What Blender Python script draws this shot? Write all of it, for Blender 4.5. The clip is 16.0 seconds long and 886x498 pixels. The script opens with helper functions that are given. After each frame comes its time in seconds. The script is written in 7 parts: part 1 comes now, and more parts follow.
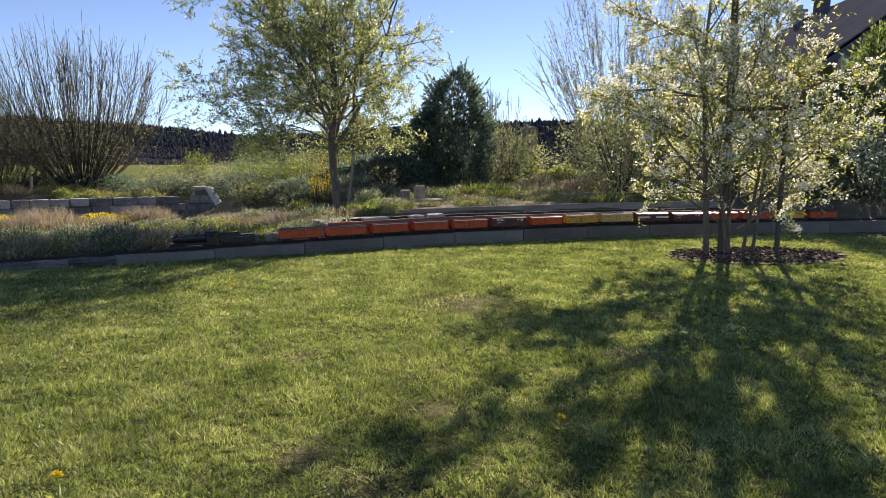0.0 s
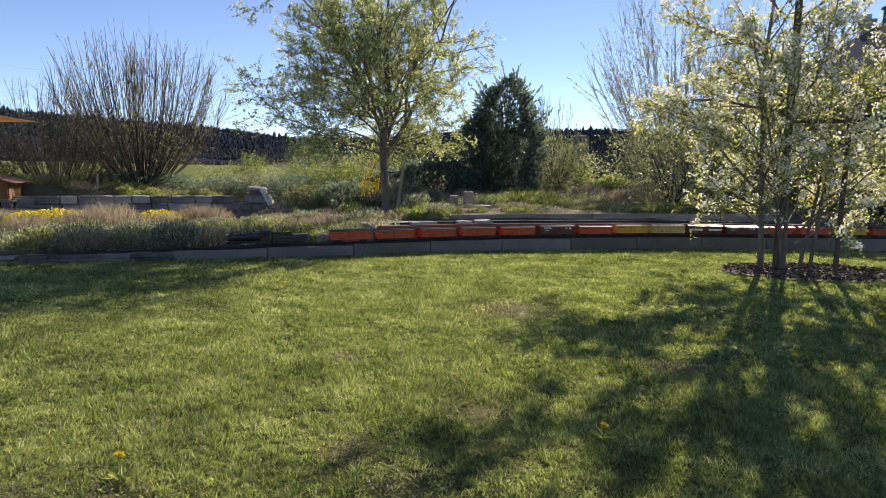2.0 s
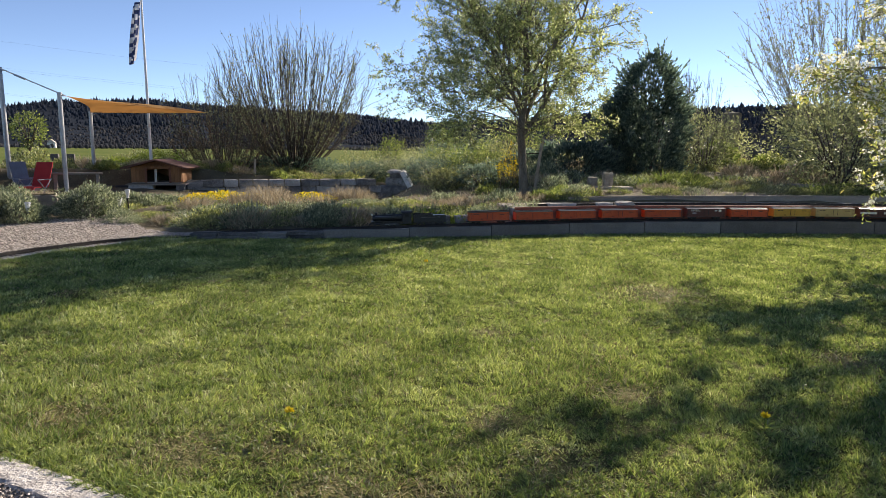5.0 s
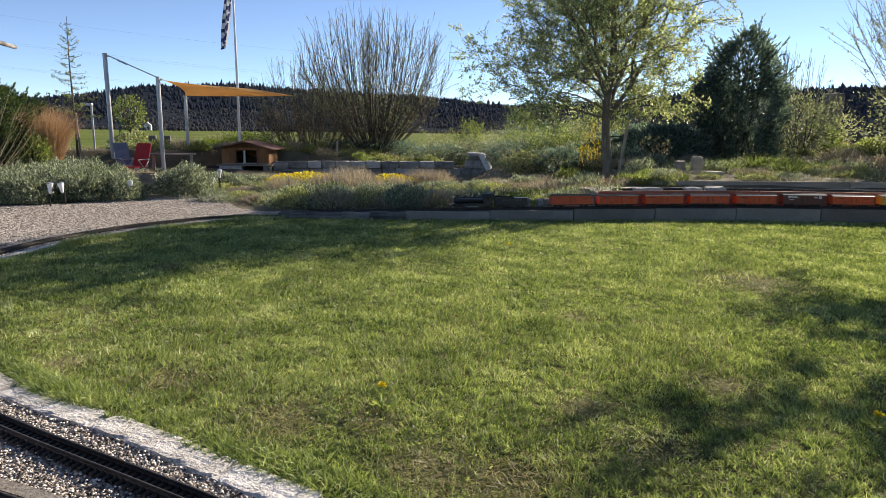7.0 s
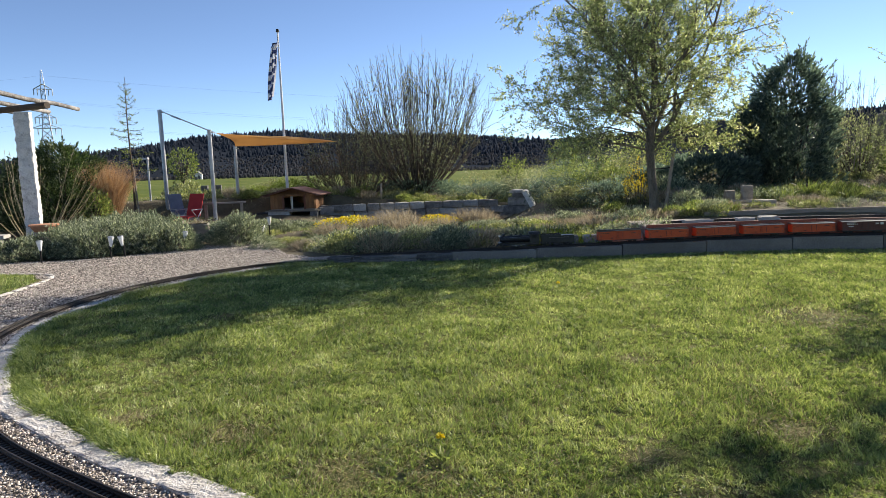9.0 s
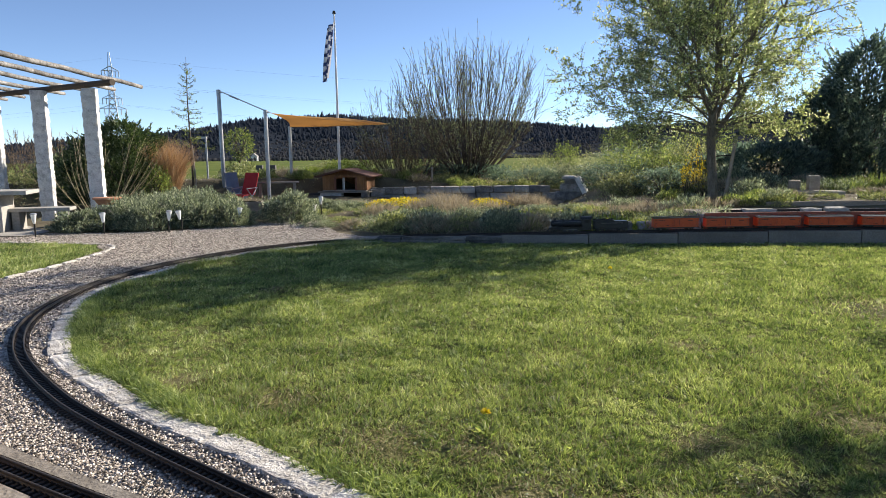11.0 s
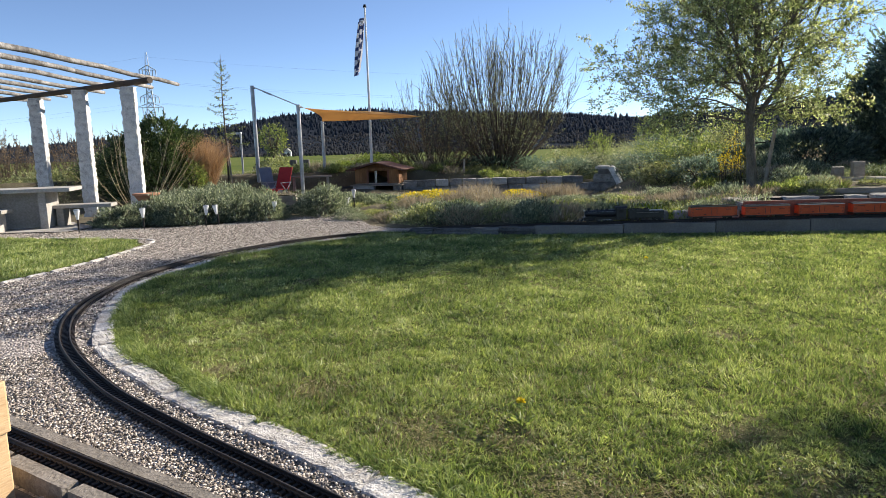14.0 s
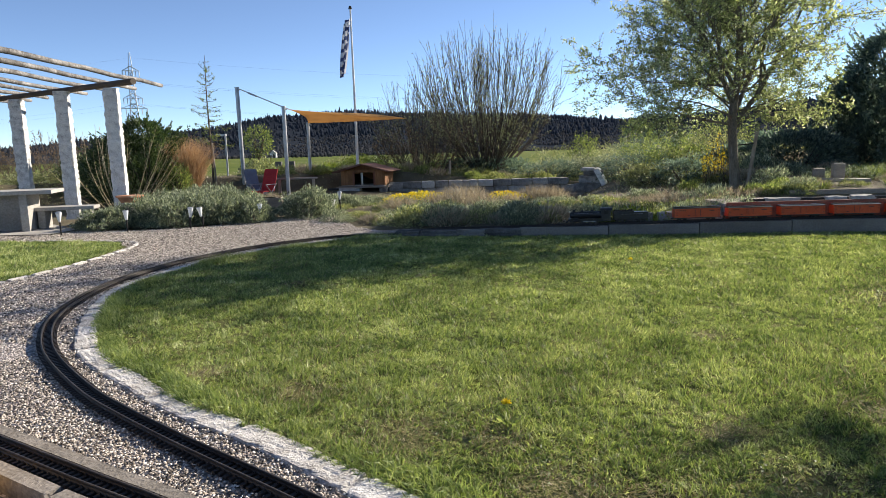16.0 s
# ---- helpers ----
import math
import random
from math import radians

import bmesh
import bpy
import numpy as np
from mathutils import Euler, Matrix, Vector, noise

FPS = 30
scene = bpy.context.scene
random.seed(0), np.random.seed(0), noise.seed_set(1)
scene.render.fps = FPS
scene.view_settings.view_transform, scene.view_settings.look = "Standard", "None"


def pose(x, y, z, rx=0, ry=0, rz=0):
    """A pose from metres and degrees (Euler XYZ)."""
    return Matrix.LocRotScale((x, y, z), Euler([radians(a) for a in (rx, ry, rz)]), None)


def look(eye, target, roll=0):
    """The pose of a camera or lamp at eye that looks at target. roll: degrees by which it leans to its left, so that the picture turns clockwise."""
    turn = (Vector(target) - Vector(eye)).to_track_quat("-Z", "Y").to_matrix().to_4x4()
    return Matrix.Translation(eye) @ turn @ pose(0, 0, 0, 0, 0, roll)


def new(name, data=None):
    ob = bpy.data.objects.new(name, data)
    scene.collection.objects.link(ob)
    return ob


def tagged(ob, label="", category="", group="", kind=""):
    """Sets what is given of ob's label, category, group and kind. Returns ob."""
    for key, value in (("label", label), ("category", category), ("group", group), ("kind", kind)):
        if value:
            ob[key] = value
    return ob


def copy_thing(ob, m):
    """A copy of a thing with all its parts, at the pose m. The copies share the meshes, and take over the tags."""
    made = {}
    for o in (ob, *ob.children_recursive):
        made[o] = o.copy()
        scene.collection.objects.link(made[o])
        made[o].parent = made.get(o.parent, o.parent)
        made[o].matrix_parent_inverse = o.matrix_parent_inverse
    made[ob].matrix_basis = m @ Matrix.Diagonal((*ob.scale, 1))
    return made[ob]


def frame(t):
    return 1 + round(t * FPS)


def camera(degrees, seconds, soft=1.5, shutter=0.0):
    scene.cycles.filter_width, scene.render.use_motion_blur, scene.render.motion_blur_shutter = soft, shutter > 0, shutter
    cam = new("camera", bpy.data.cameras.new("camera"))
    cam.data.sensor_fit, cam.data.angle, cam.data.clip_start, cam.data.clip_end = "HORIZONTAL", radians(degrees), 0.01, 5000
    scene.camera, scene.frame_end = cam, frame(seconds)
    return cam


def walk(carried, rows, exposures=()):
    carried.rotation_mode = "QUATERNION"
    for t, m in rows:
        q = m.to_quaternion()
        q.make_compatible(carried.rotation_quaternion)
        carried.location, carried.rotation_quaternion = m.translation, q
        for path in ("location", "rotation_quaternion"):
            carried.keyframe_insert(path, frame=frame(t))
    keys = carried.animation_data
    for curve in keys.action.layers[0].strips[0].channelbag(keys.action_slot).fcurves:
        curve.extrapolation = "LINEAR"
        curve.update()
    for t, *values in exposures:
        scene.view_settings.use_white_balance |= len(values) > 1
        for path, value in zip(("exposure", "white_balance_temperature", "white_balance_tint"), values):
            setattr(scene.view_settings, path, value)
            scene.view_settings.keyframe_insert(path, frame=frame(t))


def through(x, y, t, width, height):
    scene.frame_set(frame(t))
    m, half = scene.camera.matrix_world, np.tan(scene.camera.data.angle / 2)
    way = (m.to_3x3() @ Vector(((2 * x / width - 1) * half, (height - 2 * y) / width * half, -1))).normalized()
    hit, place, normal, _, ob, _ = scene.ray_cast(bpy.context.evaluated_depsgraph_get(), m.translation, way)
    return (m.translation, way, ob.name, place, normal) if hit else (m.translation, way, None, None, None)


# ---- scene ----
cam = camera(68.61, 16.0, soft=0.75)
# seconds, eye, yaw, pitch, roll
PATH = [
    (0.0, 0.206, 0.042, 1.069, -10.98, -7.65, 0.10),
    (0.5, 0.206, 0.029, 1.068, -10.84, -7.52, 0.51),
    (1.0, 0.201, 0.017, 1.070, -10.31, -7.46, 0.78),
    (1.5, 0.198, 0.006, 1.070, -8.67, -7.39, 0.89),
    (2.0, 0.189, -0.000, 1.067, -6.88, -7.17, 1.40),
    (2.5, 0.180, 0.000, 1.056, -4.65, -7.22, 2.28),
    (3.0, 0.173, -0.016, 1.056, -2.40, -7.44, 2.78),
    (3.5, 0.157, -0.014, 1.048, -0.33, -7.86, 3.00),
    (4.0, 0.148, -0.019, 1.043, 1.53, -8.48, 2.41),
    (6.5, 0.071, -0.029, 1.036, 9.84, -9.38, 0.34),
    (7.0, 0.054, -0.031, 1.027, 11.46, -10.35, 0.73),
    (7.5, 0.037, -0.022, 1.048, 12.56, -11.04, -1.13),
    (8.0, 0.020, -0.018, 1.064, 13.79, -9.89, -2.12),
    (8.5, 0.020, -0.044, 1.071, 14.75, -8.52, -1.54),
    (9.0, 0.021, -0.038, 1.074, 15.37, -7.09, -1.75),
    (11.5, -0.009, 0.009, 0.996, 20.96, -8.77, -0.33),
    (12.0, -0.015, 0.012, 0.990, 21.94, -9.45, -0.61),
    (12.5, -0.010, 0.013, 0.992, 22.39, -9.77, -1.22),
    (13.0, -0.006, -0.000, 0.996, 22.47, -9.56, -1.65),
    (13.5, -0.005, -0.000, 0.995, 22.57, -9.02, -1.55),
    (14.0, -0.006, 0.005, 0.997, 22.61, -8.76, -1.50),
    (14.5, 0.003, 0.003, 1.001, 22.25, -8.39, -1.54),
    (15.0, 0.001, 0.003, 1.002, 21.80, -8.18, -1.28),
    (15.5, 0.002, 0.004, 1.001, 21.52, -8.40, -1.53),
    (16.0, -0.000, 0.000, 1.000, 21.40, -8.65, -1.49),
]


def aim(x, y, z, yaw, pitch, roll):
    a, b = radians(yaw), radians(pitch)
    way = Vector((-math.sin(a) * math.cos(b), math.cos(a) * math.cos(b), math.sin(b)))
    eye = Vector((x, y, z))
    return look(eye, eye + way, roll)


walk(cam, [(row[0], aim(*row[1:])) for row in PATH], exposures=((0.0, 0.96, 7400, 21), (3.5, 0.92, 7300, 18), (7.0, 0.96, 7200, 14), (9.0, 0.98, 7000, 12), (16.0, 0.97, 6950, 12)))

# ---------------------------------------------------------------- light
SUN_EL, SUN_AZ = radians(25.5), radians(33.8)
world = bpy.data.worlds.new("sky")
scene.world = world
world.use_nodes = True
wn = world.node_tree.nodes
sky = wn.new("ShaderNodeTexSky")
sky.sky_type, sky.sun_disc = "NISHITA", False
sky.sun_elevation, sky.sun_rotation = SUN_EL, SUN_AZ
sky.altitude, sky.air_density, sky.dust_density, sky.ozone_density = 5200, 1.0, 0.35, 3.0
world.node_tree.links.new(sky.outputs[0], wn["Background"].inputs[0])
wn["Background"].inputs[1].default_value = 0.10
lamp = bpy.data.lights.new("sun", "SUN")
lamp.energy, lamp.angle, lamp.color = 5.0, radians(0.55), (1.0, 0.94, 0.84)
sun = new("sun", lamp)
sun.matrix_world = look((math.sin(SUN_AZ) * math.cos(SUN_EL) * 60, math.cos(SUN_AZ) * math.cos(SUN_EL) * 60, math.sin(SUN_EL) * 60), (0, 0, 0))

# ---------------------------------------------------------------- materials


def ramp(nodes, stops):
    r = nodes.new("ShaderNodeValToRGB")
    els = r.color_ramp.elements
    while len(els) < len(stops):
        els.new(0.5)
    for e, (p, c) in zip(els, stops):
        e.position, e.color = p, (*c, 1)
    return r


def surface(name, stops, scale=8.0, fine=60.0, rough=0.8, bump=0.3, metal=0.0, island=0.0, per_object=0.0, stretch=(1, 1, 1), distance=0.01, spec=0.35):
    """Colour from noise at two scales through a ramp; island or per_object shift the ramp from piece to piece."""
    m = bpy.data.materials.new(name)
    m.use_nodes = True
    n, k = m.node_tree.nodes, m.node_tree.links
    b = n["Principled BSDF"]
    tc = n.new("ShaderNodeTexCoord")
    mp = n.new("ShaderNodeMapping")
    mp.inputs["Scale"].default_value = stretch
    k.new(tc.outputs["Object"], mp.inputs[0])
    big, small = n.new("ShaderNodeTexNoise"), n.new("ShaderNodeTexNoise")
    for t, s, d in ((big, scale, 4.0), (small, fine, 6.0)):
        t.inputs["Scale"].default_value, t.inputs["Detail"].default_value = s, d
        k.new(mp.outputs[0], t.inputs["Vector"])
    mix = n.new("ShaderNodeMath")
    mix.operation = "MULTIPLY_ADD"
    k.new(small.outputs[0], mix.inputs[0])
    mix.inputs[1].default_value = 0.5
    half = n.new("ShaderNodeMath")
    half.operation = "MULTIPLY"
    k.new(big.outputs[0], half.inputs[0])
    half.inputs[1].default_value = 0.5
    k.new(half.outputs[0], mix.inputs[2])
    value = mix.outputs[0]
    for amount, node, out in ((island, "ShaderNodeNewGeometry", "Random Per Island"), (per_object, "ShaderNodeObjectInfo", "Random")):
        if amount:
            g = n.new(node)
            c = n.new("ShaderNodeMath")
            c.operation = "MULTIPLY_ADD"
            k.new(g.outputs[out], c.inputs[0])
            c.inputs[1].default_value = amount
            sub = n.new("ShaderNodeMath")
            sub.operation = "SUBTRACT"
            k.new(value, sub.inputs[0])
            sub.inputs[1].default_value = amount / 2
            k.new(sub.outputs[0], c.inputs[2])
            value = c.outputs[0]
    r = ramp(n, stops)
    k.new(value, r.inputs[0])
    k.new(r.outputs[0], b.inputs["Base Color"])
    b.inputs["Roughness"].default_value, b.inputs["Metallic"].default_value = rough, metal
    b.inputs["Specular IOR Level"].default_value = spec
    if bump:
        bp = n.new("ShaderNodeBump")
        bp.inputs["Strength"].default_value, bp.inputs["Distance"].default_value = bump, distance
        k.new(small.outputs[0], bp.inputs["Height"])
        k.new(bp.outputs[0], b.inputs["Normal"])
    return m


def leafy(name, stops, through=0.4, rough=0.5, glow=(1.0, 1.1, 0.5), spec=0.3, patch=0.0, patch_scale=1.5):
    """A thin leaf that also lets light through; each leaf takes its own tone, patch adds tone by place."""
    m = bpy.data.materials.new(name)
    m.use_nodes = True
    n, k = m.node_tree.nodes, m.node_tree.links
    b, out = n["Principled BSDF"], n["Material Output"]
    g = n.new("ShaderNodeNewGeometry")
    value = g.outputs["Random Per Island"]
    if patch:
        tc, no = n.new("ShaderNodeTexCoord"), n.new("ShaderNodeTexNoise")
        no.inputs["Scale"].default_value, no.inputs["Detail"].default_value, no.inputs["Roughness"].default_value = patch_scale, 9.0, 0.72
        k.new(tc.outputs["Object"], no.inputs["Vector"])
        wide = n.new("ShaderNodeMapRange")
        wide.inputs["From Min"].default_value, wide.inputs["From Max"].default_value = 0.33, 0.67
        k.new(no.outputs[0], wide.inputs["Value"])
        mx = n.new("ShaderNodeMix")
        mx.inputs["Factor"].default_value = patch
        k.new(value, mx.inputs[2])
        k.new(wide.outputs[0], mx.inputs[3])
        value = mx.outputs[0]
    r = ramp(n, stops)
    k.new(value, r.inputs[0])
    k.new(r.outputs[0], b.inputs["Base Color"])
    b.inputs["Roughness"].default_value = rough
    b.inputs["Specular IOR Level"].default_value = spec
    t = n.new("ShaderNodeBsdfTranslucent")
    tint = n.new("ShaderNodeMix")
    tint.data_type, tint.blend_type = "RGBA", "MULTIPLY"
    tint.inputs["Factor"].default_value = 1.0
    k.new(r.outputs[0], tint.inputs[6])
    tint.inputs[7].default_value = (*[c * 1.6 for c in glow], 1)
    k.new(tint.outputs[2], t.inputs["Color"])
    mixer = n.new("ShaderNodeMixShader")
    mixer.inputs[0].default_value = through
    k.new(b.outputs[0], mixer.inputs[1])
    k.new(t.outputs[0], mixer.inputs[2])
    k.new(mixer.outputs[0], out.inputs["Surface"])
    return m


def gravel_look(name, scale):
    m = bpy.data.materials.new(name)
    m.use_nodes = True
    n, k = m.node_tree.nodes, m.node_tree.links
    b = n["Principled BSDF"]
    tc, v, no = n.new("ShaderNodeTexCoord"), n.new("ShaderNodeTexVoronoi"), n.new("ShaderNodeTexNoise")
    v.inputs["Scale"].default_value, no.inputs["Scale"].default_value = scale, 1.3
    k.new(tc.outputs["Object"], v.inputs["Vector"])
    k.new(tc.outputs["Object"], no.inputs["Vector"])
    r = ramp(n, [(0.0, (0.12, 0.10, 0.088)), (0.3, (0.28, 0.245, 0.215)), (0.62, (0.44, 0.39, 0.35)), (1.0, (0.68, 0.62, 0.56))])
    sep = n.new("ShaderNodeSeparateColor")
    k.new(v.outputs["Color"], sep.inputs[0])
    k.new(sep.outputs[0], r.inputs[0])
    dirt = n.new("ShaderNodeMix")
    dirt.data_type, dirt.blend_type = "RGBA", "MULTIPLY"
    r2 = ramp(n, [(0.35, (0.72, 0.68, 0.64)), (0.65, (1, 1, 1))])
    k.new(no.outputs[0], r2.inputs[0])
    dirt.inputs["Factor"].default_value = 0.8
    k.new(r.outputs[0], dirt.inputs[6])
    k.new(r2.outputs[0], dirt.inputs[7])
    k.new(dirt.outputs[2], b.inputs["Base Color"])
    b.inputs["Roughness"].default_value = 0.85
    bp = n.new("ShaderNodeBump")
    bp.invert = True
    bp.inputs["Strength"].default_value, bp.inputs["Distance"].default_value = 1.0, 0.012
    k.new(v.outputs["Distance"], bp.inputs["Height"])
    k.new(bp.outputs[0], b.inputs["Normal"])
    return m


